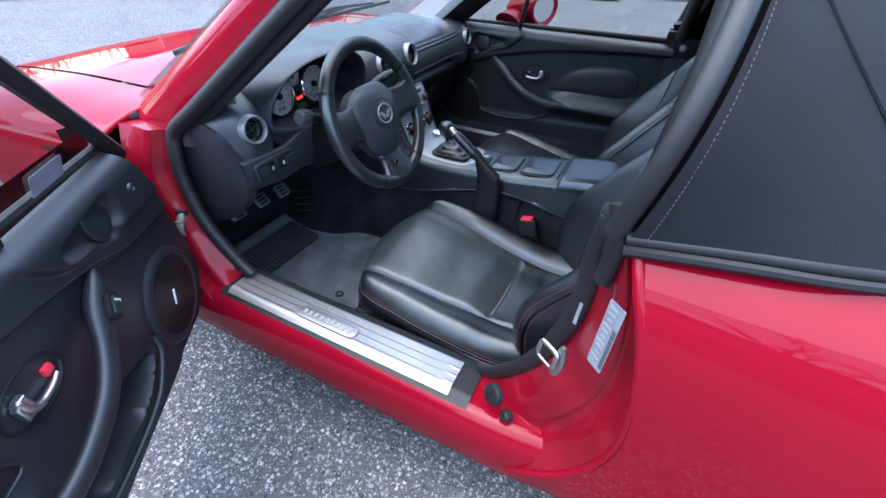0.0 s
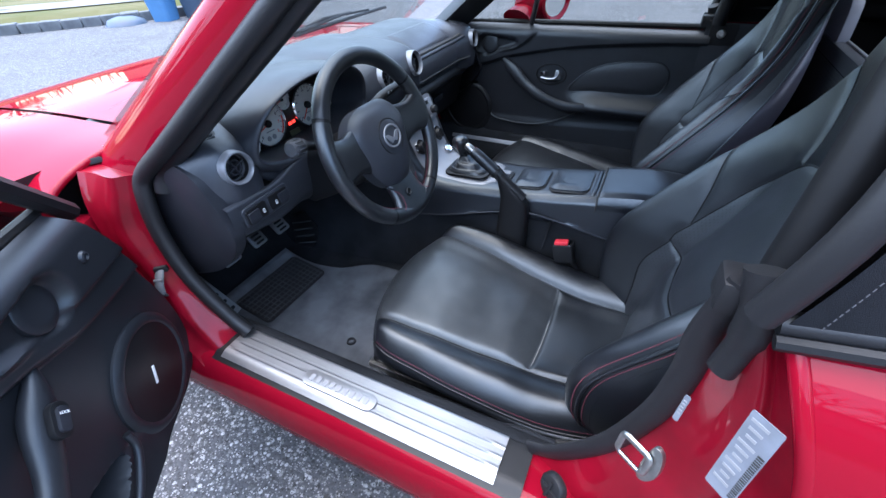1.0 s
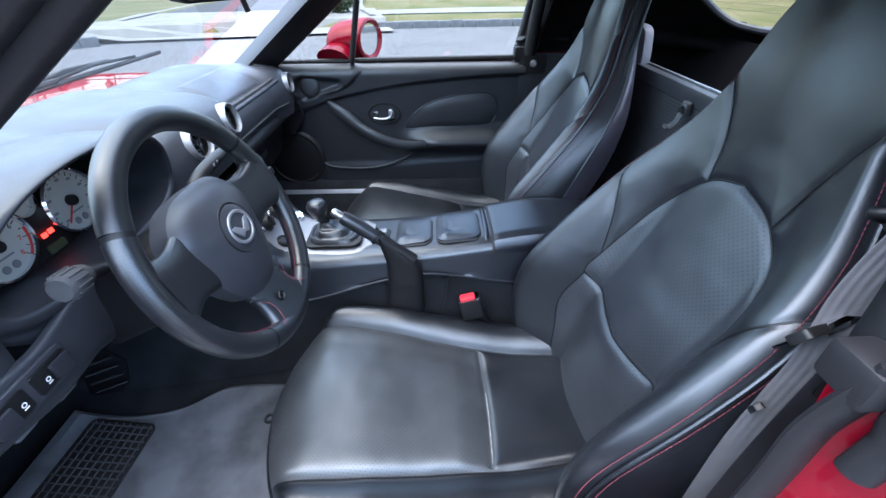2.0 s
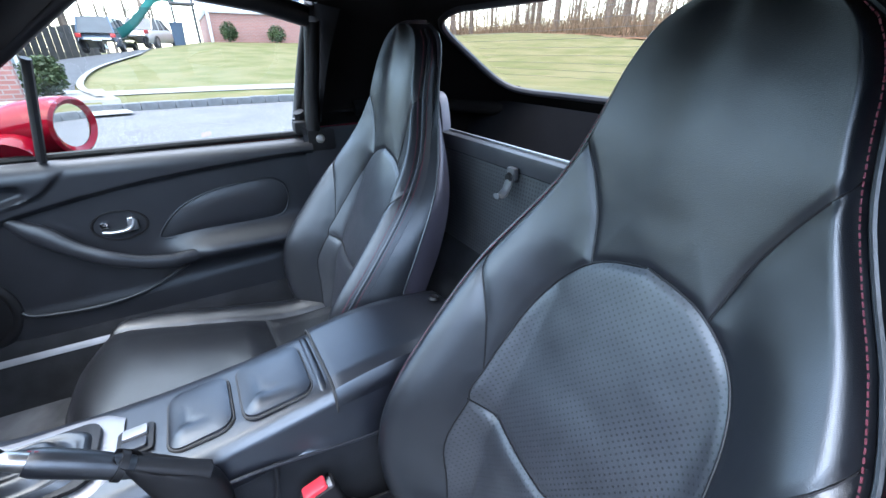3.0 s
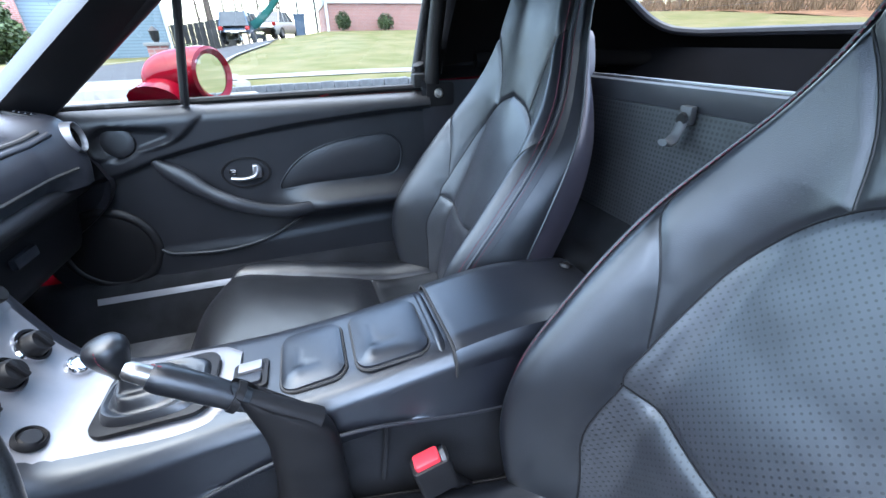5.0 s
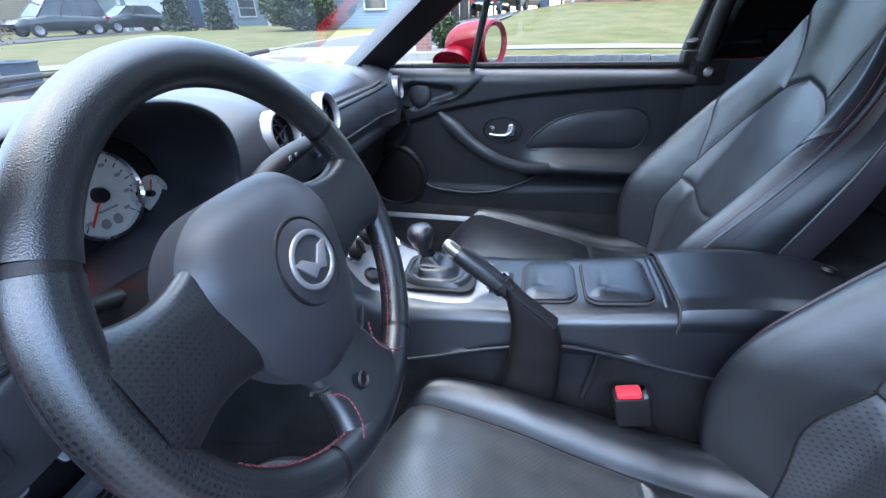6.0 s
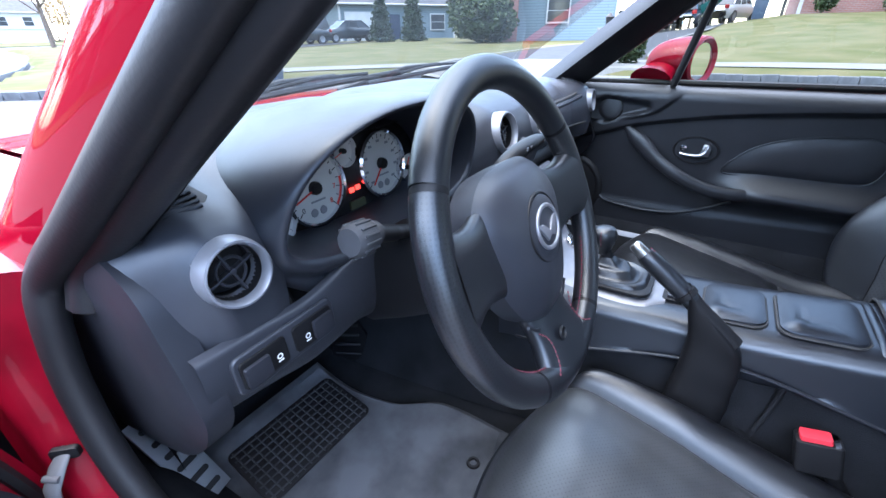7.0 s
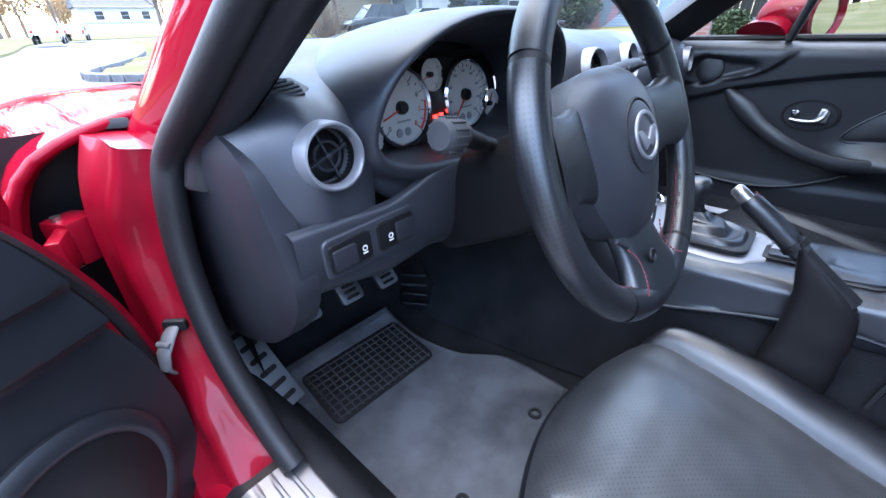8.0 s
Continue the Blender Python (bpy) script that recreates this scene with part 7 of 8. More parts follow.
part("strap_pin", Geo().tube([(-0.716, 0.336, 0.500), (-0.724, 0.350, 0.500)], 0.0035, 10), LATCH_GREY, _ck)
part("check_bracket", Geo().prism(rounded(0.026, 0.014, 0.004), frame_at((-0.700, 0.353, 0.513), (-0.7, -0.7, 0)), 0.006, 0.002), PLASTIC_DARK, CAR)

# hinges of the open door
for z in (0.605, 0.400):
    hg = part("door_hinge", Geo().box((-0.738, 0.452, z), (0.040, 0.040, 0.052), 0.008, pose(0, 0, 0, 0, 0, 30)).box((-0.752, 0.425, z), (0.014, 0.060, 0.040), 0.004, pose(0, 0, 0, 0, 0, -20)), RED_IN, CAR, "red painted door hinge")
    part("hinge_pin", Geo().tube([(-0.748, 0.446, z - 0.030), (-0.748, 0.446, z + 0.030)], 0.0050, 12), STEEL, hg, "steel hinge pin")

# ---- floor: mats, pedals ----
for s in (-1, 1):
    def mat(u, v, s=s):
        k = 2 * u - 1
        xo = ramp(v, [(0, 0.585), (1, 0.580)])
        xi = ramp(v, [(0, 0.195), (0.35, 0.20), (0.55, 0.255), (1, 0.285)])
        x = xi + (xo - xi) * u
        y = 0.075 + 0.44 * v
        e = min(u * 14, (1 - u) * 14, v * 14, (1 - v) * 14, 1.0)
        z = 0.174 + 0.010 * math.sqrt(max(0, e)) + 0.045 * max(0, (v - 0.72) / 0.28) ** 2 + 0.0015 * noise.noise(Vector((x * 9, y * 9, 0)))
        z += 0.004 * math.exp(-(((e - 0.55) / 0.18) ** 2))
        return (s * x, y - 0.11 * (1 - v) * step(u * 1.2), z)
    MAT = thing("floor_mat", (s * 0.39, 0.25, 0.172), "grey carpet floor mat with a black rubber heel pad", "floor mat", "floor mats")
    part("mat_carpet", Geo().grid(mat, 50, 50), MAT_GREY, MAT)
    if s < 0:
        f = frame_at((-0.420, 0.410, 0.1965), (0, -0.16, 1), (0, 1, 0)) @ pose(0, 0, 0, 0, 0, -2)
        pad_ = part("heel_pad", Geo().prism(rounded(0.238, 0.132, 0.014), f, 0.003, 0.001), RUBBER, MAT, "ribbed black rubber heel pad")
        for k in range(15):
            part("pad_rib", Geo().box(f @ Vector((-0.107 + 0.0153 * k, 0, 0.004)), (0.0024, 0.122, 0.003), 0.0, f.to_3x3().to_4x4()), RUBBER_DUSTY, pad_)
        for k in range(9):
            part("pad_rib", Geo().box(f @ Vector((0, -0.056 + 0.014 * k, 0.004)), (0.226, 0.0024, 0.003), 0.0, f.to_3x3().to_4x4()), RUBBER_DUSTY, pad_)
    for x in ((0.294, 0.498) if s < 0 else (0.294,)):
        part("mat_eyelet", Geo().lathe([(0.006, 0.000), (0.007, 0.004), (0.011, 0.004), (0.013, 0.0)], frame_at((s * x, 0.105, 0.184), (0, 0, 1), (0, 1, 0)), 20), RUBBER, MAT, "black eyelet")

for name, x, y, z, w, h, n in (("clutch_pedal", -0.428, 0.430, 0.376, 0.046, 0.040, 3), ("brake_pedal", -0.343, 0.432, 0.366, 0.046, 0.042, 3), ("accelerator_pedal", -0.515, 0.435, 0.372, 0.052, 0.030, 2)):
    PD = thing(name, (x, y, z), "brushed aluminium pedal with black rubber inserts", "pedal", "pedals")
    f = frame_at((x, y, z), (0, -0.75, 0.66))
    part("pedal_plate", Geo().prism(rounded(w, h, 0.008), f, 0.006, 0.002), ALU, PD)
    for k in range(n):
        part("pedal_grip", Geo().prism(rounded(w * 0.56, 0.006, 0.003), f @ pose(0, -h * 0.28 + h * 0.28 * k, 0.006), 0.003, 0.001), RUBBER, PD, "black rubber grip")
    part("pedal_arm", Geo().tube([(x, y + 0.008, z), (x, y + 0.06, z + 0.10), (x, y + 0.09, z + 0.22)], 0.008, 8), PLASTIC_DARK, PD)
FT = thing("footrest", (-0.588, 0.44, 0.28), "brushed aluminium footrest with black slots", "footrest")
f = frame_at((-0.602, 0.450, 0.312), (0.20, -0.75, 0.62), (-0.15, 0.6, 0.8))
part("footrest_plate", Geo().prism([(-0.022, -0.085), (0.026, -0.085), (0.028, 0.085), (-0.026, 0.085)], f, 0.005, 0.002), ALU, FT)
for k in range(6):
    part("footrest_slot", Geo().prism(rounded(0.032, 0.009, 0.004), f @ pose(0.001, -0.066 + 0.026 * k, 0.005), 0.002), RUBBER, FT, "black rubber slot")
# foot-well side vent grille
_vg = part("footwell_grille", Geo().prism([(-0.05, -0.07), (0.03, -0.075), (0.05, 0.02), (0.01, 0.075), (-0.04, 0.05)], frame_at((-0.195, 0.50, 0.235), (-1, -0.25, 0.1)), 0.006, 0.002), PLASTIC_DARK, CONSOLE, "black plastic grille")
for k in range(4):
    f = frame_at((-0.201, 0.50, 0.190 + 0.028 * k), (-1, -0.25, 0.1))
    part("grille_bar", Geo().box(f @ Vector((0, 0, 0.004)), (0.07, 0.004, 0.006), 0.001, f.to_3x3().to_4x4() @ pose(0, 0, 0, 0, 0, 12)), RUBBER_DUSTY, _vg)

# ---- behind the seats ----
BULK = thing("rear_bulkhead", (0, -0.72, 0.20), "black carpeted bulkhead and shelf behind the seats", "bulkhead")
def bulk(u, v):
    pts = [(-0.60, 0.17), (-0.63, 0.30), (-0.66, 0.40), (-0.695, 0.475), (-0.715, 0.49), (-0.750, 0.50), (-0.790, 0.56), (-0.802, 0.70), (-0.812, 0.755)]
    p = along([Vector((0, y, z)) for y, z in pts], v)
    return (-0.63 + 1.26 * u, p.y, p.z)
part("bulkhead_carpet", Geo().grid(bulk, 8, 60), CARPET, BULK, "black carpet with a ledge")
def well(u, v):
    pts = [(-0.80, 0.76), (-0.84, 0.66), (-1.00, 0.64), (-1.06, 0.70), (-1.08, 0.835)]
    p = along([Vector((0, y, z)) for y, z in pts], v)
    return (-0.64 + 1.28 * u, p.y, p.z)
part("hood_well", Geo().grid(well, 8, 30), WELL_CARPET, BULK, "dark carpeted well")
for s in (-1, 1):
    part("well_side", Geo().grid(lambda u, v, s=s: (s * (0.640 - 0.10 * max(0.0, (u - 0.6) / 0.4) ** 2), -0.79 - 0.30 * u, 0.60 + 0.215 * v), 10, 4), HEADLINER, BULK, "dark carpeted side")
WB = thing("wind_blocker", (0, -0.78, 0.59), "black mesh wind blocker with a grey top bar", "wind blocker")
part("top_bar", Geo().box((0, -0.800, 0.776), (0.74, 0.028, 0.034), 0.006), BAR_GREY, WB, "dark grey plastic bar")
part("bar_edge", Geo().box((0, -0.812, 0.7945), (0.74, 0.006, 0.006), 0.0015), ALU, WB, "pale upper edge")
part("mesh_panel", Geo().grid(lambda u, v: (-0.37 + 0.74 * u, -0.774 - 0.012 * v, 0.560 + 0.200 * v), 4, 4), MESH, WB, "perforated black panel", flat_uv=lambda p: (p.x, p.z))
LT = part("centre_latch", Geo().prism(rounded(0.022, 0.026, 0.003), frame_at((0.0, -0.782, 0.757), (0, 1, 0)), 0.010, 0.003), LATCH_GREY, WB, "grey plastic latch")
part("latch_lever", Geo().tube(spline([(0.0, -0.772, 0.752), (0.0, -0.768, 0.738), (0.0005, -0.763, 0.726), (0.001, -0.753, 0.719), (0.002, -0.745, 0.721)], 4), [0.0095] * 8 + [0.0105] * 9, 14, flat=0.45, up=(0, 1, 0)), LATCH_GREY, LT)
part("latch_pivot", Geo().lathe([(0, 0.003), (0.008, 0.003), (0.010, 0)], frame_at((0.0, -0.770, 0.752), (0, 1, 0)), 20), PLASTIC_DARK, LT)
for s in (-1, 1):
    part("wing", Geo().prism(spline_outline([(0.0, 0.0), (0.055, -0.004), (0.195, -0.006), (0.205, 0.030), (0.185, 0.075), (0.12, 0.092), (0.03, 0.092), (0.005, 0.06)]), frame_at((s * 0.275, -0.812, 0.782), (0, 1, 0)) @ Matrix.Diagonal((-s, 1, 1, 1)), 0.022, 0.006), WING_GREY, WB, "smooth grey plastic wing")
part("small_bolt", Geo().lathe([(0, 0.006), (0.006, 0.005), (0.009, 0.0)], frame_at((-0.003, -0.735, 0.575), (0, 1, 0.1)), 20), PLASTIC, BULK)
for s in (-1, 1):
    # side trims beside the bulkhead, with the hood-frame foot
    QT = thing("quarter_trim", (s * 0.64, -0.65, 0.30), "black plastic side trim behind the door", "trim panel", "side trims")
    part("trim_panel", Geo().grid(lambda u, v, s=s: (s * (0.640 - 0.03 * math.sin(math.pi * v) * 0.5), -0.555 - 0.30 * u, 0.20 + 0.565 * v), 10, 12), PLASTIC, QT)
    part("top_ledge", Geo().grid(lambda u, v, s=s: (s * (0.638 + 0.056 * v), -0.560 - 0.48 * u, 0.768 + 0.026 * v + 0.012 * u), 12, 4), PLASTIC_DARK, QT, "black top of the side trim")
    part("trim_screw", Geo().lathe([(0, 0.003), (0.006, 0.003), (0.007, 0.006), (0.011, 0.005), (0.013, 0)], frame_at((s * 0.634, -0.600, 0.735), (-s, 0.1, 0)), 24), STEEL, QT, "round steel screw")
    part("frame_plate", Geo().prism(rounded(0.075, 0.060, 0.008), frame_at((s * 0.637, -0.605, 0.732), (-s, 0, 0)), 0.004, 0.001), PLASTIC_DARK, QT)

# driver's seat belt
SB = thing("seat_belt", (-0.60, -0.60, 0.60), "grey webbing seat belt with a chrome tongue", "seat belt")
BELT = spline([(-0.568, -0.672, 0.822), (-0.572, -0.652, 0.815), (-0.583, -0.625, 0.765), (-0.597, -0.610, 0.70), (-0.603, -0.595, 0.645), (-0.609, -0.580, 0.57), (-0.613, -0.575, 0.40)], 6)
def web(u, v):
    p = along(BELT, u)
    w = 0.047 * (v - 0.5)
    return (p.x - 0.27 * w, p.y - 0.96 * w, p.z + 0.0009 * math.sin(v * 38))
part("webbing", Geo().grid(web, 40, 36), WEBBING, SB, "ribbed grey webbing")
part("belt_guide", Geo().tube(spline([(-0.552, -0.625, 0.826), (-0.563, -0.640, 0.829), (-0.575, -0.690, 0.829), (-0.572, -0.712, 0.824), (-0.560, -0.700, 0.818), (-0.550, -0.645, 0.818)], 4, closed=True), 0.0055, 10, closed=True), PLASTIC_DARK, SB, "black plastic belt guide")
part("guide_arm", Geo().tube(spline([(-0.552, -0.640, 0.822), (-0.545, -0.665, 0.805), (-0.548, -0.70, 0.795)], 4), 0.0075, 10), PLASTIC_DARK, SB, "black guide arm")
_f = frame_at((-0.590, -0.604, 0.724), (0.88, 0.25, 0.45)) @ pose(0, 0, 0, 0, 0, 8)
part("belt_tongue", Geo().prism(rounded(0.066, 0.022, 0.005), _f, 0.009, 0.003), PLASTIC_DARK, SB, "black tongue grip")
part("tongue_blade", Geo().prism(rounded(0.034, 0.034, 0.005), _f @ pose(-0.006, -0.026, 0.003), 0.003, 0.001), CHROME, SB, "chrome tongue")
part("blade_slot", Geo().prism(rounded(0.006, 0.012, 0.002), _f @ pose(-0.008, -0.028, 0.0062), 0.0006), PLASTIC_DARK, SB)
part("webbing_stop", Geo().prism(rounded(0.010, 0.026, 0.003), frame_at((-0.602, -0.585, 0.640), (0.88, 0.25, 0.35)) @ pose(0.014, 0, 0, 0, 0, -30), 0.006, 0.002), PLASTIC_DARK, SB, "small black stop")
RT = thing("belt_tower", (-0.605, -0.68, 0.55), "black plastic belt reel cover with chrome fittings", "belt reel")
part("reel_cover", Geo().box((-0.615, -0.69, 0.66), (0.05, 0.14, 0.22), 0.018, pose(0, 0, 0, 6, 0, 8)), PLASTIC_DARK, RT)
part("steel_fitting", Geo().tube(spline([(-0.590, -0.60, 0.73), (-0.585, -0.63, 0.742), (-0.59, -0.67, 0.735)], 4), 0.006, 8), CHROME, RT, "bright steel loop")
part("top_block", Geo().box((-0.605, -0.665, 0.752), (0.04, 0.07, 0.03), 0.006, pose(0, 0, 0, 20, 0, 15)), PLASTIC, RT)

# ---- rear-view mirror, sun visors, wipers ----
RV = thing("rear_view_mirror", (-0.05, 0.05, 0.985), "black rear-view mirror on the windscreen header", "rear-view mirror")
_f = frame_at((-0.050, 0.052, 0.985), (-0.30, -1, -0.12))
part("mirror_case", Geo().prism(rounded(0.235, 0.062, 0.022), _f @ pose(0, 0, -0.026), 0.026, 0.004), PLASTIC_DARK, RV)
part("mirror_pane", Geo().prism(rounded(0.222, 0.052, 0.018), _f, 0.001), MIRROR, RV, "mirror glass")
part("dip_tab", Geo().tube([_f @ Vector((0.03, -0.030, -0.008)), _f @ Vector((0.035, -0.050, -0.004))], 0.005, 8), PLASTIC_DARK, RV)
part("mirror_stem", Geo().tube([(-0.045, 0.075, 0.990), (-0.02, 0.05, 1.05), (0, -0.06, 1.13)], 0.010, 10), PLASTIC_DARK, RV)
for x0, x1 in ((-0.30, 0.16), (0.14, 0.56)):
    WP = thing("windscreen_wiper", (x0, 0.66, 0.74), "black windscreen wiper with a thin rubber blade", "wiper", "wipers")
    a, b = Vector((x0, 0.70, 0.745)), Vector((x1, 0.612 if x1 < 0.3 else 0.60, 0.775))
    part("wiper_blade", Geo().tube([a.lerp(b, k / 8) + Vector((0, -0.03 + 0.004 * math.sin(math.pi * k / 8), 0.018)) for k in range(9)], 0.006, 6), RUBBER, WP)
    part("wiper_arm", Geo().tube([a + Vector((-0.05, 0.03, 0.0)), a.lerp(b, 0.35) + Vector((0, -0.01, 0.035)), a.lerp(b, 0.62) + Vector((0, -0.02, 0.032))], [0.009, 0.007, 0.005], 8), PLASTIC_DARK, WP, "black wiper arm")
    for k in (0.2, 0.8):
        part("blade_claw", Geo().tube([a.lerp(b, k) + Vector((0, -0.026, 0.026)), a.lerp(b, 0.5) + Vector((0, -0.024, 0.034))], 0.004, 6), PLASTIC_DARK, WP)
part("cowl_panel", Geo().grid(lambda u, v: (-0.62 + 1.24 * u, 0.56 + 0.13 * (1 - (2 * u - 1) ** 2) + 0.09 * v, 0.705 + 0.012 * v + 0.012 * (1 - (2 * u - 1) ** 2)), 30, 4), PLASTIC_DARK, CAR, "black cowl panel under the wipers")

# ---- the neighbourhood ----
def strip_between(name, path, width, lift, mat, label, category="driveway", n=24):
    """A paved strip along a line of ground points."""
    c = spline([(x, y, 0) for x, y in path], 8)
    def at(u, v):
        p, q = along(c, u), along(c, min(1.0, u + 0.01))
        if u > 0.985:
            p, q = along(c, u - 0.012), along(c, u)
        t = (q - p).normalized()
        w = along(c, u) + Vector((t.y, -t.x, 0)) * width * (v - 0.5)
        return (w.x, w.y, max(0.012, land(w.x, w.y)) + lift if kerb_distance(w.x, w.y) > 0.3 else 0.02 + lift * 0.5)
    return single(name, Geo().grid(at, 60, 6), mat, label, category, kind="structure")


strip_between("driveway", [(9.2, 3.6), (13, 4.2), (18, 4.2), (24, 3.2), (30, 2.6)], 4.6, 0.035, DRIVE, "dark asphalt driveway rising to the house")
strip_between("driveway_apron", [(7.5, 3.2), (9.2, 3.6), (11.2, 4.0)], 5.6, 0.045, CONCRETE, "pale concrete driveway apron")
strip_between("driveway_edge", [(9.6, 1.05), (13, 1.80), (18, 1.85), (23.5, 0.9)], 0.14, 0.07, CONCRETE, "pale concrete driveway edging", "edging")
strip_between("driveway_edge", [(9.0, 6.2), (13, 6.6), (18, 6.6), (24, 5.6)], 0.14, 0.07, CONCRETE, "pale concrete driveway edging", "edging")
strip_between("front_driveway", [(5.5, 18), (12, 20.5), (17, 22), (24, 24)], 3.4, 0.03, DRIVE, "dark driveway in front of a house")


def wall_uv(m):
    inv = m.inverted()
    return lambda p: ((inv @ p).x + (inv @ p).y, (inv @ p).z)


def make_house(name, at, yaw, length, depth, base_h, top_h, lower, upper, windows, label, shutters=False, roof_h=1.8):
    """A house: front wall along local x at y 0, depth behind it, gabled roof; windows (x, z, w, h) on the front."""
    z0 = land(at[0], at[1]) - 0.1
    m = pose(at[0], at[1], z0, 0, 0, yaw)
    h = thing(name, (at[0], at[1], z0), label, "house")
    rot = m.to_3x3().to_4x4()
    part("lower_wall", Geo().box(m @ Vector((length / 2, depth / 2, base_h / 2)), (length, depth, base_h), 0.0, rot), lower, h, "coursed lower storey", flat_uv=wall_uv(m))
    if top_h:
        part("upper_wall", Geo().box(m @ Vector((length / 2, depth / 2 - 0.05, base_h + top_h / 2)), (length + 0.1, depth + 0.1, top_h), 0.0, rot), upper, h, "boarded upper storey", flat_uv=wall_uv(m))
    zt = base_h + top_h
    e = 0.45
    v = [m @ Vector(p) for p in ((-e, -e, zt), (length + e, -e, zt), (length + e, depth + e, zt), (-e, depth + e, zt), (-e, depth / 2, zt + roof_h), (length + e, depth / 2, zt + roof_h))]
    part("roof", Geo().add(v, [(0, 1, 5, 4), (2, 3, 4, 5), (0, 4, 3), (1, 2, 5), (0, 3, 2, 1)]), SHINGLE, h, "grey shingle roof", smooth=False)
    part("gutter", Geo().tube([m @ Vector((-e, -e, zt)), m @ Vector((length + e, -e, zt))], 0.07, 8), WHITE_TRIM, h)
    for x, z, w, hh in windows:
        wn = part("window", Geo().box(m @ Vector((x, -0.08, z)), (w + 0.16, 0.10, hh + 0.16), 0.01, rot), WHITE_TRIM, h, "white framed window")
        part("pane", Geo().box(m @ Vector((x, -0.13, z + hh / 4)), (w, 0.03, hh / 2 - 0.04), 0.0, rot), PANE_DARK, wn)
        part("pane", Geo().box(m @ Vector((x, -0.13, z - hh / 4)), (w, 0.03, hh / 2 - 0.04), 0.0, rot), PANE_DARK, wn)
        if shutters:
            for s in (-1, 1):
                part("shutter", Geo().box(m @ Vector((x + s * (w / 2 + 0.30), -0.08, z)), (0.36, 0.07, hh + 0.1), 0.01, rot), SHUTTER, wn, "dark blue shutter")
    for x in (0.0, length):
        part("corner_board", Geo().box(m @ Vector((x, -0.02, zt / 2)), (0.14, 0.14, zt), 0.0, rot), WHITE_TRIM, h)
    return h, m


H1, M1 = make_house("brick_house", (28.0, -2.3), -90, 15, 9, 1.55, 2.9, BRICK, SIDING, [(1.35, 2.75, 0.9, 0.95), (4.05, 2.75, 0.9, 0.95), (7.4, 2.75, 1.2, 1.0), (11, 2.75, 1.0, 1.0)], "split-level house, pink brick below white siding with shutters", True)
H2, M2 = make_house("beige_house", (19.8, 35.0), -8, 10, 8, 2.8, 2.4, SIDING_BEIGE, SIDING_BEIGE, [(3.0, 3.8, 1.0, 1.2), (7.2, 3.8, 1.0, 1.2)], "beige two-storey house with a plain gable wall")
H3, M3 = make_house("blue_house", (27.0, 27.5), -26, 11, 8, 2.6, 0.2, SIDING_BLUE, SIDING_BLUE, [(6.4, 1.5, 1.0, 1.3), (9.2, 1.5, 1.4, 1.2)], "low blue-grey house with a white garage door")
part("garage_door", Geo().box(M3 @ Vector((1.7, -0.05, 1.15)), (2.6, 0.12, 2.2), 0.01, M3.to_3x3().to_4x4()), WHITE_TRIM, H3, "white garage door")
part("entrance_door", Geo().box(M3 @ Vector((4.9, -0.05, 1.05)), (0.95, 0.12, 2.05), 0.01, M3.to_3x3().to_4x4()), SHUTTER, H3, "dark front door")
H4, M4 = make_house("pale_blue_house", (25.5, 12.2), -68, 6.5, 9, 2.7, 1.5, SIDING_BLUE, SIDING_BLUE, [(3.2, 1.7, 1.2, 1.2)], "pale blue-grey house wing with a brick chimney")
part("chimney", Geo().box(M4 @ Vector((0.4, -0.25, 2.6)), (0.9, 0.6, 5.6), 0.0, M4.to_3x3().to_4x4()), BRICK, H4, "red brick chimney", flat_uv=wall_uv(M4))
H5, M5 = make_house("white_house", (16.5, 92.0), -4, 11, 8, 2.2, 2.2, SIDING, SIDING, [(2.5, 3.2, 1.1, 1.2), (6, 3.2, 1.1, 1.2), (9, 3.2, 1.1, 1.2)], "distant white house among bare trees")
make_house("white_house", (-4.0, 108.0), 6, 12, 8, 2.2, 1.8, SIDING, SIDING, [(2.5, 3.0, 1.1, 1.2), (6, 3.0, 1.1, 1.2), (9, 3.0, 1.1, 1.2)], "distant white house among bare trees")
make_house("grey_house", (20.0, -52.0), 165, 13, 8, 3.0, 2.6, SIDING_BLUE, SIDING, [(3, 4.2, 1.0, 1.2), (7, 4.2, 1.0, 1.2)], "grey house behind the bare woods")
# houses never in view, added on the left to cut low sky light
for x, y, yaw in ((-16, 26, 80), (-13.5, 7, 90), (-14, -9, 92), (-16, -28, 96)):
    make_house("unseen_house", (x, y), yaw, 12, 9, 2.4, 2.2, BRICK, SIDING_BLUE if y < 0 else BRICK, [(2.5, 3.3, 1.0, 1.2), (6, 3.3, 1.0, 1.2), (9.5, 3.3, 1.0, 1.2)], "unseen two-storey brick house added to block low light from the left")


def leaves(g, rnd, c, r, n, size):
    """Small tilted leaf quads scattered through an uneven ellipsoid."""
    for _ in range(n):
        d = Vector((rnd.gauss(0, 1), rnd.gauss(0, 1), rnd.gauss(0, 1))).normalized()
        k = rnd.uniform(0.55, 1.0) * (1 + 0.22 * noise.noise(Vector(c) * 0.7 + d * 2.2))
        p = Vector(c) + Vector((d.x * r[0], d.y * r[1], d.z * r[2])) * k
        a = Vector((rnd.gauss(0, 1), rnd.gauss(0, 1), rnd.gauss(0, 0.6))).normalized() * size * rnd.uniform(0.6, 1.3)
        b = a.cross(Vector((rnd.gauss(0, 1), rnd.gauss(0, 1), rnd.gauss(0, 1)))).normalized() * size * 0.55
        i = len(g.v)
        g.v += [tuple(p - a), tuple(p + b), tuple(p + a), tuple(p - b)]
        g.f.append((i, i + 1, i + 2, i + 3))


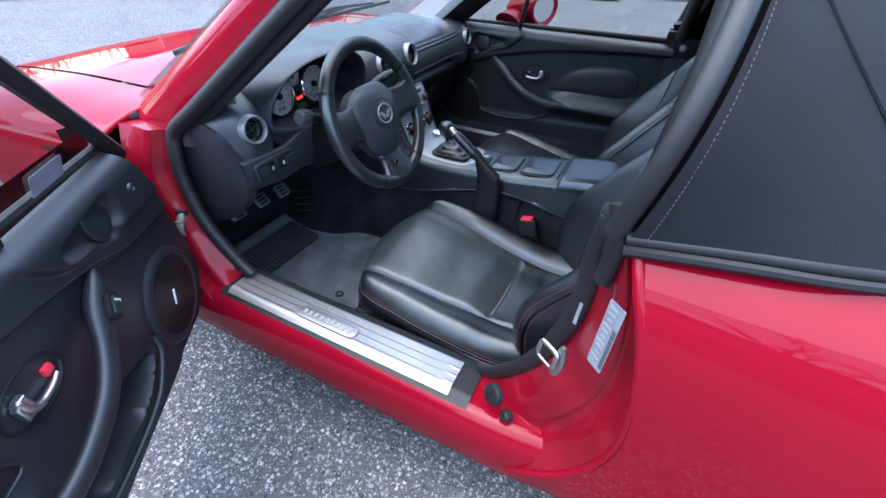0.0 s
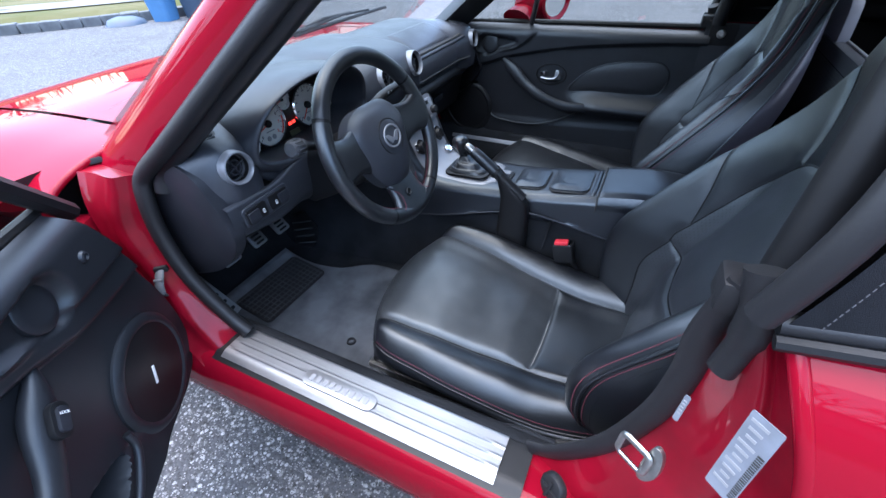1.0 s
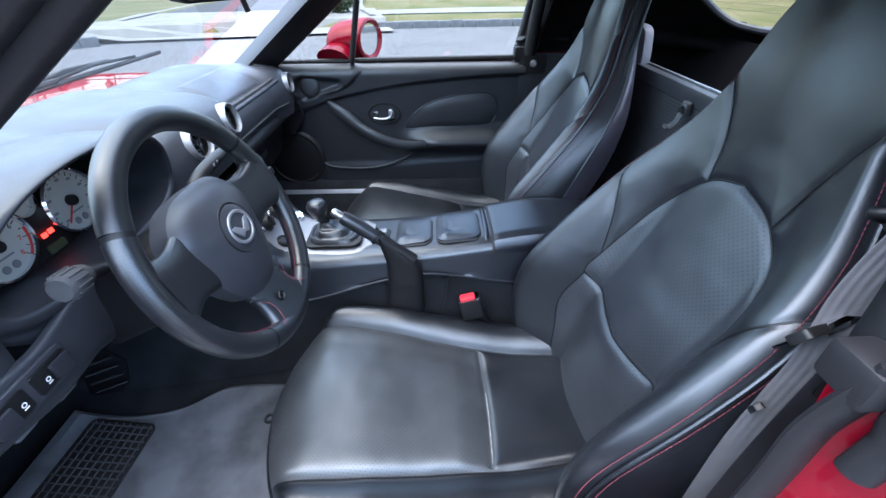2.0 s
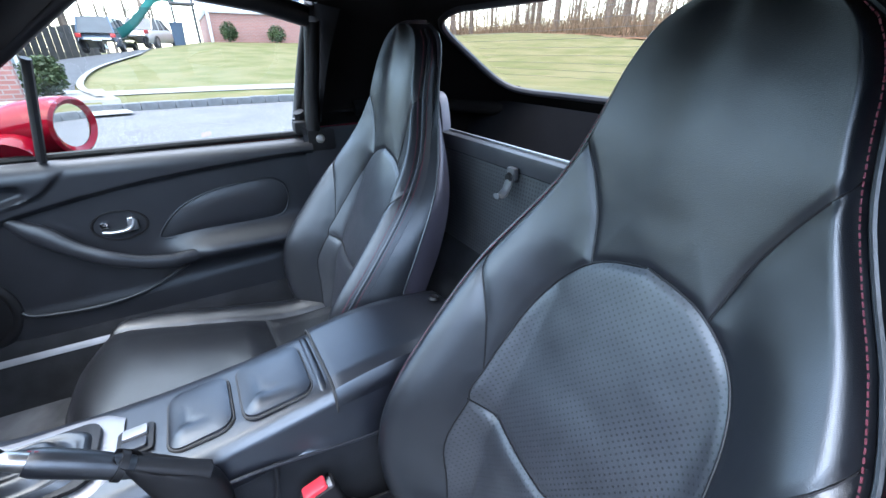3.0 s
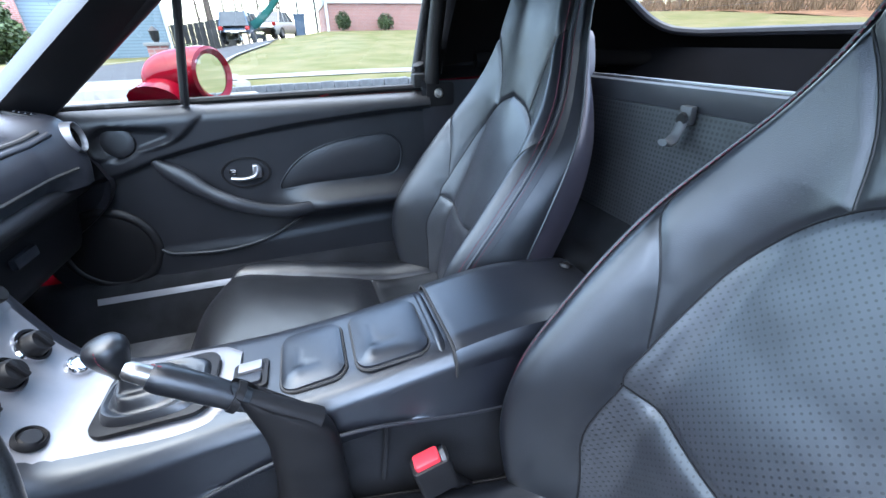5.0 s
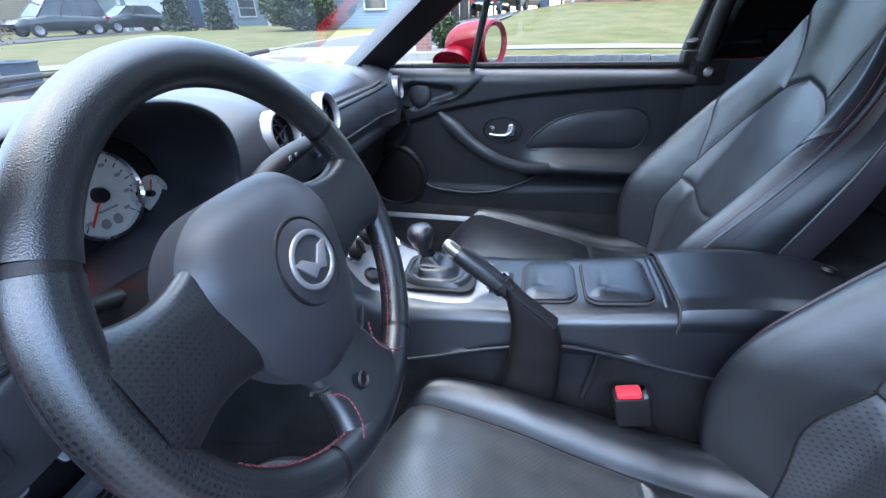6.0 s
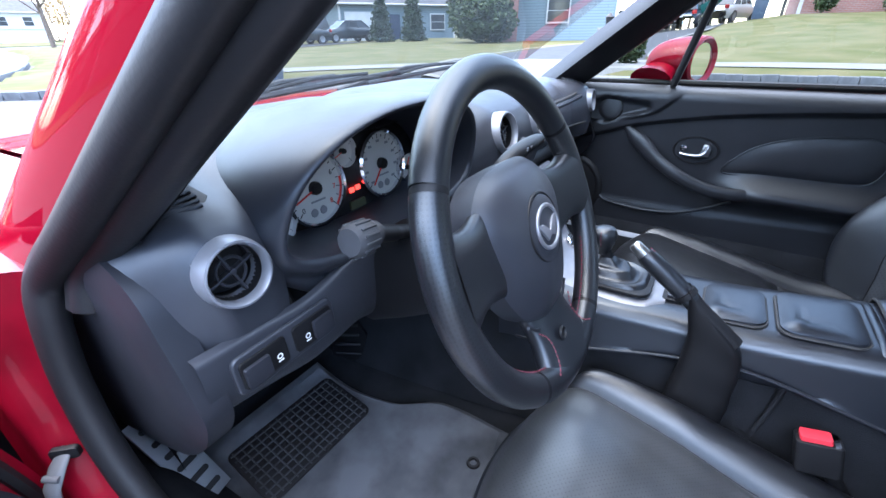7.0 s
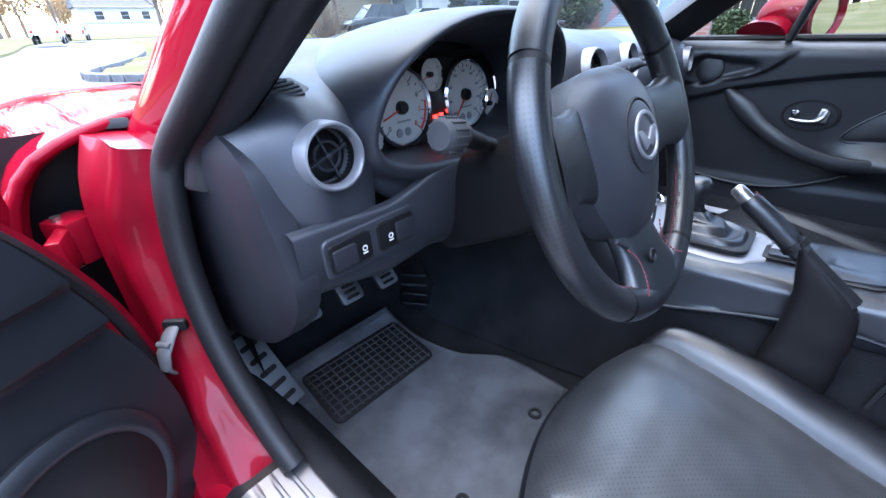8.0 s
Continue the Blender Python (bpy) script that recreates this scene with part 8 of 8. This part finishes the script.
def make_bush(name, x, y, r, h, seed, mat, label, n=900, size=0.09, cone=False):
    rnd = random.Random(seed)
    z = land(x, y)
    b = thing(name, (x, y, z), label, "shrub" if not cone else "tree")
    g = Geo()
    if cone:
        for k in range(9):
            t = k / 8
            leaves(g, rnd, (x, y, z + 0.25 + (h - 0.3) * t), (r * (1 - 0.88 * t) + 0.06, r * (1 - 0.88 * t) + 0.06, h * 0.10), int(n * (1 - 0.8 * t) / 4), size)
    else:
        leaves(g, rnd, (x, y, z + h * 0.52), (r, r, h * 0.52), n, size)
        for k in range(5):
            a = rnd.uniform(0, 6.28)
            leaves(g, rnd, (x + 0.5 * r * math.cos(a), y + 0.5 * r * math.sin(a), z + h * rnd.uniform(0.35, 0.75)), (r * 0.55, r * 0.55, h * 0.35), n // 6, size)
    part("crown", g, mat, b, smooth=False, fix=False)
    s = Geo()
    for k in range(4):
        a = rnd.uniform(0, 6.28)
        s.tube([(x, y, z - 0.05), (x + 0.3 * r * math.cos(a), y + 0.3 * r * math.sin(a), z + h * 0.5)], [0.03, 0.012], 5)
    part("stems", s, BARK, b, fix=False)
    return b


make_bush("conifer", 24.6, 21.2, 0.95, 3.3, 11, LEAF, "tall dark green conical conifer", 2200, 0.10, True)
make_bush("conifer", 25.8, 19.3, 1.0, 3.6, 12, LEAF, "tall dark green conical conifer", 2200, 0.10, True)
make_bush("round_bush", 23.4, 12.6, 2.0, 2.6, 13, LEAF_BUSH, "large rounded green bush before a house", 8000, 0.12)
make_bush("round_bush", 27.2, -3.1, 0.45, 1.0, 14, LEAF_BUSH, "small clipped round bush at a brick wall", 700, 0.06)
make_bush("round_bush", 27.2, -5.6, 0.50, 0.85, 15, LEAF_BUSH, "small clipped round bush at a brick wall", 700, 0.06)
make_bush("round_bush", 10.55, 1.95, 0.36, 0.72, 16, LEAF_BUSH, "small green shrub beside a brick pier", 1500, 0.045)
PIER = thing("brick_pier", (9.75, 2.30, land(9.75, 2.30)), "low red brick pier with a small lantern at a driveway", "gate pier")
_z = land(9.75, 2.30)
_pm = pose(9.75, 2.30, _z, 0, 0, 8)
part("shaft", Geo().box(_pm @ Vector((0, 0, 0.34)), (0.34, 0.34, 0.78), 0.01, _pm.to_3x3().to_4x4()), BRICK, PIER, "coursed red brick shaft", flat_uv=wall_uv(_pm))
part("cap", Geo().box(_pm @ Vector((0, 0, 0.755)), (0.42, 0.42, 0.06), 0.012, _pm.to_3x3().to_4x4()), CONCRETE, PIER, "pale stone cap")
part("lantern", Geo().lathe([(0, 0.0), (0.05, 0.0), (0.045, 0.02), (0.07, 0.05), (0.085, 0.19), (0.10, 0.20), (0.03, 0.27), (0.0, 0.29)], _pm @ pose(0, 0, 0.785), 8), PLASTIC_DARK, PIER, "dark lantern")
make_bush("round_bush", 16.2, 31.5, 1.4, 1.4, 17, LEAF_BUSH, "low green shrub before a house", 1000, 0.10)


def make_dry_shrub(x, y, h, seed):
    rnd = random.Random(seed)
    z = land(x, y)
    b = thing("dry_shrub", (x, y, z), "leafless tan shrub with many thin twigs", "shrub")
    g = Geo()
    for k in range(170):
        a, l = rnd.uniform(0, 6.28), rnd.uniform(0.1, 0.75)
        top = Vector((x + l * h * 0.75 * math.cos(a), y + l * h * 0.75 * math.sin(a), z + h * rnd.uniform(0.6, 1.05)))
        mid = Vector((x, y, z)).lerp(top, 0.5) + Vector((rnd.gauss(0, 0.05), rnd.gauss(0, 0.05), 0.08))
        g.tube([(x + rnd.gauss(0, 0.06), y + rnd.gauss(0, 0.06), z - 0.02), mid, top], [0.010, 0.006, 0.002], 4, cap=False)
    part("crown", g, TWIG, b, fix=False)
    g = Geo()
    leaves(g, rnd, (x, y, z + h * 0.62), (h * 0.6, h * 0.6, h * 0.4), 500, 0.03)
    part("foliage", g, TWIG, b, smooth=False, fix=False)


make_dry_shrub(5.6, 9.3, 1.15, 5)


def branch(g, rnd, p, d, length, r, depth):
    q = p + d * length * 0.5 + Vector((rnd.gauss(0, 0.04), rnd.gauss(0, 0.04), 0)) * length
    e = p + d * length
    g.tube([p, q, e], [r, r * 0.82, r * 0.62], 6 if depth > 1 else 4, cap=False)
    if depth == 0:
        return
    for k in range(3 if depth > 1 else 4):
        nd = (d + Vector((rnd.gauss(0, 0.55), rnd.gauss(0, 0.55), rnd.uniform(-0.1, 0.45)))).normalized()
        branch(g, rnd, p + (e - p) * rnd.uniform(0.55, 1.0), nd, length * rnd.uniform(0.5, 0.75), r * 0.5, depth - 1)


def make_tree(x, y, h, seed, label="tall leafless tree with grey-brown bark", bark=None):
    rnd = random.Random(seed)
    z = land(x, y) if kerb_distance(x, y) > 0 else 0.0
    t = thing("bare_tree", (x, y, z), label, "tree", "bare trees")
    g = Geo().tube([(x, y, z - 0.1), (x + rnd.gauss(0, 0.1), y, z + h * 0.25), (x + rnd.gauss(0, 0.2), y + rnd.gauss(0, 0.2), z + h * 0.55)], [h * 0.022, h * 0.017, h * 0.012], 8)
    part("trunk", g, bark or BARK, t, fix=False)
    g = Geo()
    for k in range(7):
        s = rnd.uniform(0.28, 0.55)
        a = rnd.uniform(0, 6.28)
        branch(g, rnd, Vector((x, y, z + h * s)), Vector((math.cos(a) * 0.75, math.sin(a) * 0.75, 0.8)).normalized(), h * rnd.uniform(0.18, 0.30), h * 0.008, 3)
    part("crown", g, bark or BARK, t, fix=False)
    if bark:
        g = Geo()
        leaves(g, rnd, (x, y, z + h * 0.66), (h * 0.32, h * 0.32, h * 0.34), 1400, h * 0.022)
        part("foliage", g, bark, t, smooth=False, fix=False)


_rt = random.Random(31)
for k in range(13):
    make_tree(-2 + 3.4 * k + _rt.gauss(0, 0.9), -33 + _rt.gauss(0, 2.5), _rt.uniform(11, 16), 100 + k)
for x, y, h in ((21.0, 30.5, 9), (3.0, 70, 12), (-9, 62, 13), (6, 88, 12), (-14, 80, 13), (26, 46, 12), (-15, 24, 11), (-16, -4, 12), (-15, -24, 12), (33, 14, 12), (36, -6, 13), (35, 5, 12), (37, -14, 12), (-2.5, 52, 9), (1.5, 60, 10), (-1, 66, 11), (2.0, 46, 9), (3, 78, 12), (3.8, 68, 11), (0, 90, 12), (16.5, 56, 10)):
    make_tree(x, y, h, int(200 + x * 3 + y))
# winter trees where the street goes on, warm low sunlight put into their tan
# the first three stand out of view, for reflections on the bonnet
for x, y, h in ((-8.5, 50, 13), (-15, 46, 13), (-12, 34, 12), (9, 128, 9), (14, 136, 11), (20, 126, 9), (25, 140, 12), (30, 130, 10), (36, 138, 11), (42, 128, 10), (3, 140, 11), (12, 150, 13), (22, 152, 13), (33, 150, 13), (18.5, 118, 7), (28, 116, 7)):
    make_tree(x, y, h, int(300 + x * 3 + y), "tall winter tree with tan leaves, low sun put into its colour", TWIG_SUNLIT)
# the far wood: many thin trunks and a bank of fallen leaves
g = Geo()
for k in range(220):
    x, y = _rt.uniform(-25, 75), _rt.uniform(-75, -38)
    h = _rt.uniform(9, 17)
    g.tube([(x, y, 0.5), (x + _rt.gauss(0, 0.2), y, h * 0.5), (x + _rt.gauss(0, 0.5), y, h)], [0.16, 0.11, 0.02], 5, cap=False)
    for j in range(6):
        s, a = _rt.uniform(0.35, 0.9), _rt.uniform(0, 6.28)
        g.tube([(x, y, h * s), (x + 1.6 * math.cos(a), y + 1.6 * math.sin(a), h * s + _rt.uniform(0.8, 2.2))], [0.04, 0.01], 4, cap=False)
for k in range(160):
    x, y = (_rt.uniform(38, 60), _rt.uniform(-40, 60)) if k % 2 else (_rt.uniform(-40, 60), _rt.uniform(105, 140))
    h = _rt.uniform(8, 15)
    g.tube([(x, y, 0.5), (x + _rt.gauss(0, 0.4), y, h)], [0.16, 0.02], 5, cap=False)
    for j in range(9):
        s, a = _rt.uniform(0.3, 0.9), _rt.uniform(0, 6.28)
        g.tube([(x, y, h * s), (x + 1.9 * math.cos(a), y + 1.9 * math.sin(a), h * s + _rt.uniform(0.8, 2.2))], [0.05, 0.012], 4, cap=False)
for k in range(520):
    x, y = _rt.uniform(-50, 110), _rt.uniform(-115, -62)
    h = _rt.uniform(8, 15)
    g.tube([(x, y, 0.8), (x + _rt.gauss(0, 0.5), y, h)], [0.17, 0.03], 4, cap=False)
    for j in range(12):
        s, a = _rt.uniform(0.15, 0.9), _rt.uniform(0, 6.28)
        w = _rt.uniform(1.2, 2.6)
        g.tube([(x, y, h * s), (x + w * math.cos(a), y + w * math.sin(a), h * s + _rt.uniform(0.5, 2.4))], [0.07, 0.02], 3, cap=False)
single("far_woods", g, BARK, "dense leafless woods in the distance", "woods", kind="stuff", fix=False)


def leaf_bank(u, v):
    x, y = -20 + 90 * u, -27 - 45 * v + 2.5 * noise.noise(Vector((u * 9, 0, 3)))
    return (x, y, land(x, y) + 0.03 + 1.5 * step(v * 3) + 0.15 * noise.noise(Vector((x * 0.4, y * 0.4, 0))))


single("leaf_bank", Geo().grid(leaf_bank, 90, 20), LEAF_LITTER, "brown bank covered with fallen leaves under trees", "ground", kind="structure")
_brush = Geo()
for k in range(2600):
    x, y = _rt.uniform(-12, 70), -29 - 14 * _rt.random() ** 2
    z = land(x, y) + 0.9 * step((-27 - y) / 15)
    for j in range(3):
        a, h = _rt.uniform(0, 6.28), _rt.uniform(0.4, 1.5)
        _brush.tube([(x, y, z - 0.1), (x + 0.45 * h * math.cos(a), y + 0.45 * h * math.sin(a), z + h)], [0.035, 0.012], 3, cap=False)
single("brushwood", _brush, TWIG, "reddish brown leafless brushwood along the wood", "brush", kind="stuff", fix=False)
# grey board fence among the trees, and the dark fence beside the drive
for name, a, b, zf, h, mat, label in (("board_fence", (14, -40), (40, -37), 1.6, 1.9, KERB, "grey board fence in the wood"), ("dark_fence", (31.0, 3.2), (31.5, 16), None, 1.6, FENCE, "dark board fence beside a driveway")):
    F = thing(name, (*a, land(*a)), label, "fence")
    n = 40
    for k in range(n):
        p = Vector((*a, 0)).lerp(Vector((*b, 0)), (k + 0.5) / n)
        z = zf if zf is not None else land(p.x, p.y)
        d = (Vector(b) - Vector(a))
        part("board", Geo().box((p.x, p.y, z + h / 2), (d.length / n * 0.94, 0.04, h), 0.0, Matrix.Rotation(math.atan2(d.y, d.x), 4, "Z")), mat, F, fix=False)


def parked_car(at, yaw, paint, label, length=4.4, tall=1.62, estate=True):
    z0 = land(*at) + 0.02
    m = pose(at[0], at[1], z0, 0, 0, yaw)
    c = thing("parked_car", (*at, z0), label, "car")
    def body(u, v):
        x = length * (u - 0.5)
        e = abs(2 * u - 1)
        w = 0.86 * (1 - 0.10 * e**6)
        h = ramp(u, [(0, 0.62), (0.06, 0.85), (0.5, 0.95), (0.72, 0.95), (0.78, 0.90), (0.95, 0.78), (1.0, 0.58)])
        sec = [(-w * 0.9, 0.25), (-w, 0.45), (-w, h * 0.75), (-w * 0.9, h), (w * 0.9, h), (w, h * 0.75), (w, 0.45), (w * 0.9, 0.25)]
        p = along([Vector((0, a, b)) for a, b in sec], v)
        return m @ Vector((x, p.y, p.z))
    part("body", Geo().grid(body, 24, 28), paint, c)
    def cabin(u, v):
        a0, a1 = (-0.47, 0.27) if estate else (-0.34, 0.24)
        b0, b1 = (-0.43, 0.10) if estate else (-0.20, 0.08)
        x = length * ((a0 + (a1 - a0) * u) * (1 - v) + (b0 + (b1 - b0) * u) * v)
        return x, 0.76 - 0.14 * v, 0.92 + (tall - 0.92) * v
    g = Geo()
    for s in (-1, 1):
        g.grid(lambda u, v, s=s: m @ Vector((cabin(u, v)[0], s * cabin(u, v)[1], cabin(u, v)[2])), 8, 4)
    for uu in (0, 1):
        g.grid(lambda u, v, uu=uu: m @ Vector((cabin(uu, v)[0], (2 * u - 1) * cabin(uu, v)[1], cabin(uu, v)[2])), 6, 4)
    part("windows", g, PANE_DARK, c, "dark windows")
    part("roof", Geo().grid(lambda u, v: m @ Vector((cabin(u, 1)[0], (2 * v - 1) * 0.63, tall + 0.02 - 0.03 * (2 * v - 1) ** 2)), 8, 8), paint, c)
    for uu in (0.0, 0.36, 0.68, 1.0):
        for s in (-1, 1):
            part("window_post", Geo().tube([m @ Vector((cabin(uu, 0)[0], s * (cabin(uu, 0)[1] + 0.005), 0.92)), m @ Vector((cabin(uu, 1)[0], s * (cabin(uu, 1)[1] + 0.005), tall))], 0.035, 6), paint, c)
    for x in (-0.31, 0.31):
        for s in (-1, 1):
            w = part("wheel", Geo().lathe([(0, 0.09), (0.16, 0.09), (0.20, 0.11), (0.20, -0.08)], m @ frame_at((length * x, s * 0.78, 0.32), (0, s, 0)), 24), SILVER, c)
            part("tyre", Geo().lathe([(0.20, 0.11), (0.30, 0.11), (0.32, 0.07), (0.32, -0.08), (0.2, -0.1)], m @ frame_at((length * x, s * 0.78, 0.32), (0, s, 0)), 24), RUBBER, w)
    for s in (-1, 1):
        part("tail_lamp", Geo().box(m @ Vector((-length * 0.49, s * 0.70, 0.80)), (0.10, 0.22, 0.18), 0.02, m.to_3x3().to_4x4()), LAMP_RED, c, "red tail lamp")
    part("number_plate", Geo().box(m @ Vector((-length * 0.5, 0, 0.62)), (0.04, 0.40, 0.12), 0.01, m.to_3x3().to_4x4()), WHITE_TRIM, c)
    return c


parked_car((29.6, 2.5), -8, CAR_BLUE, "blue-grey estate car parked on a driveway")
parked_car((31.6, 0.7), -20, CAR_WHITE, "white car parked farther up the driveway", 4.3, 1.5, False)
parked_car((19.6, 24.2), 168, CAR_DARK, "dark green off-road car parked before a house", 4.4, 1.66)
parked_car((24.0, 24.0), 165, CAR_DARK, "dark saloon car parked before a house", 4.5, 1.40, False)
parked_car((5.2, 44.0), 78, CAR_WHITE, "white car parked far along the street", 4.4, 1.45, False)
parked_car((9.3, 58.0), 76, CAR_DARK, "dark car parked far along the street", 4.4, 1.45, False)

# teal slide
SL = thing("play_slide", (28.6, 0.4, land(28.6, 0.4)), "teal plastic children's slide on a platform", "slide")
zs = land(28.6, 0.4)
part("chute", Geo().grid(lambda u, v: (28.5 + 0.5 * (v - 0.5), -0.9 + 3.4 * u, zs + ramp(u, [(0, 2.2), (0.25, 2.15), (0.55, 1.1), (0.8, 0.45), (1, 0.35)]) + 0.5 * abs(2 * v - 1) ** 4), 24, 10), TEAL, SL)
part("platform", Geo().box((28.6, -1.2, zs + 2.15), (1.2, 1.2, 0.12), 0.02), FENCE, SL)
part("canopy", Geo().box((28.6, -1.2, zs + 3.3), (1.3, 1.3, 0.5), 0.1), FENCE, SL)
for dx in (-0.5, 0.5):
    for dy in (-0.5, 0.5):
        part("post", Geo().box((28.6 + dx, -1.2 + dy, zs + 1.6), (0.09, 0.09, 3.2), 0.0), FENCE, SL)

# bins at the kerb, a dark bin by the drive
def make_bin(x, y, w, h, mat, label, yaw=0, lid=True):
    z = land(x, y) if kerb_distance(x, y) > 0.15 else 0.0
    b = thing("recycling_bin", (x, y, z), label, "bin", "bins")
    m = pose(x, y, z, 0, 0, yaw)
    def wall(u, v):
        o = rounded(w * (0.82 + 0.18 * v), w * (0.82 + 0.18 * v), 0.05, 3)
        p = o[int(round(u * len(o))) % len(o)]
        return m @ Vector((p[0], p[1], h * v))
    part("tub", Geo().grid(wall, 16, 6, ring_u=True), mat, b)
    part("rim", Geo().tube([m @ Vector((p[0], p[1], h)) for p in rounded(w * 1.02, w * 1.02, 0.05, 3)], 0.018, 6, closed=True), mat, b)
    if lid:
        part("lid", Geo().prism(rounded(w * 1.05, w * 1.05, 0.06), m @ pose(0, 0, h), 0.06, 0.02), mat, b)


make_bin(3.95, 7.05, 0.36, 0.42, BIN_BLUE, "light blue plastic recycling bin at the kerb", 20, False)
make_bin(4.36, 6.80, 0.36, 0.42, BIN_DARK, "blue-grey plastic bin at the kerb", 30, False)
_lid = thing("bin_lid", (3.55, 7.5, 0.0), "dark blue plastic bin lid lying on the road", "bin lid")
part("lid_dish", Geo().lathe([(0, 0.10), (0.15, 0.10), (0.26, 0.06), (0.30, 0.0), (0.31, 0.0)], pose(3.50, 7.42, 0.0, 4, 0, 0), 28), BIN_DARK, _lid)
make_bin(27.0, -0.7, 0.6, 1.0, BIN_DARK, "dark wheeled bin beside a driveway")
single("drain_cover", Geo().prism(rounded(0.9, 0.35, 0.02), pose(8.35, 1.2, 0.004, 0, 0, 90), 0.012, 0.004), KERB, "grey iron storm drain grate at the kerb", "drain cover")
for x, y in ((-6.5, 46), (10.5, 74)):
    P_ = thing("utility_pole", (x, y, 0.0), "tall wooden utility pole", "utility pole")
    part("pole", Geo().tube([(x, y, -0.2), (x, y, 9.5)], [0.15, 0.11], 10), BARK, P_)
    part("cross_arm", Geo().box((x, y, 8.8), (2.2, 0.12, 0.14), 0.01), BARK, P_)
# lawns on the far side of the street
def left_lawn(u, v):
    y = -60 + 360 * v
    edge = ramp(y, [(14, -9.5), (19, -6.0), (22, -1.5), (24, 0.9), (55, 5.7), (70, 12), (85, 40), (110, 120)])
    return (edge - 70 * u**2 - 0.4 * math.sin(v * 9), y, 0.10 * step(u * 60) + 0.3 * step(u * 3 - 0.2))
single("lawn", Geo().grid(left_lawn, 40, 360), GRASS_SOIL, "mown lawn across the street", "lawn", kind="structure")

# ---- kerb stones, one by one ----
KB = tagged(thing("kerb", (8.9, 0, 0), "kerb of pale grey granite blocks", "kerb"), kind="structure")
_kl = [p for p in KERB_LINE if -16 < p.y < 22 and p.x > -2]
_total = sum((b - a).length for a, b in zip(_kl, _kl[1:]))
_n = int(_total / 0.27)
_stone = [Geo().box((0, 0, 0.06), (0.264, 0.15 + 0.01 * k, 0.15), 0.010, seg=1).mesh("kerb_stone", KERB) for k in range(4)]
for k in range(_n):
    s = (k + 0.5) / _n
    p, q = along(_kl, s - 0.002), along(_kl, s + 0.002)
    c = along(_kl, s)
    if kerb_distance(c.x, c.y) > -1 and (c - Vector((8.2, 3.5, 0))).length < 2.3:
        continue
    ob = new("kerb_stone", _stone[_rt.randrange(4)])
    ob.parent = KB
    ob.matrix_parent_inverse = Matrix.Translation(KB.location).inverted()
    ob.matrix_basis = pose(c.x, c.y, _rt.uniform(-0.008, 0.008), _rt.gauss(0, 1.5), _rt.gauss(0, 1), math.degrees(math.atan2(q.y - p.y, q.x - p.x)) + _rt.gauss(0, 1.2))
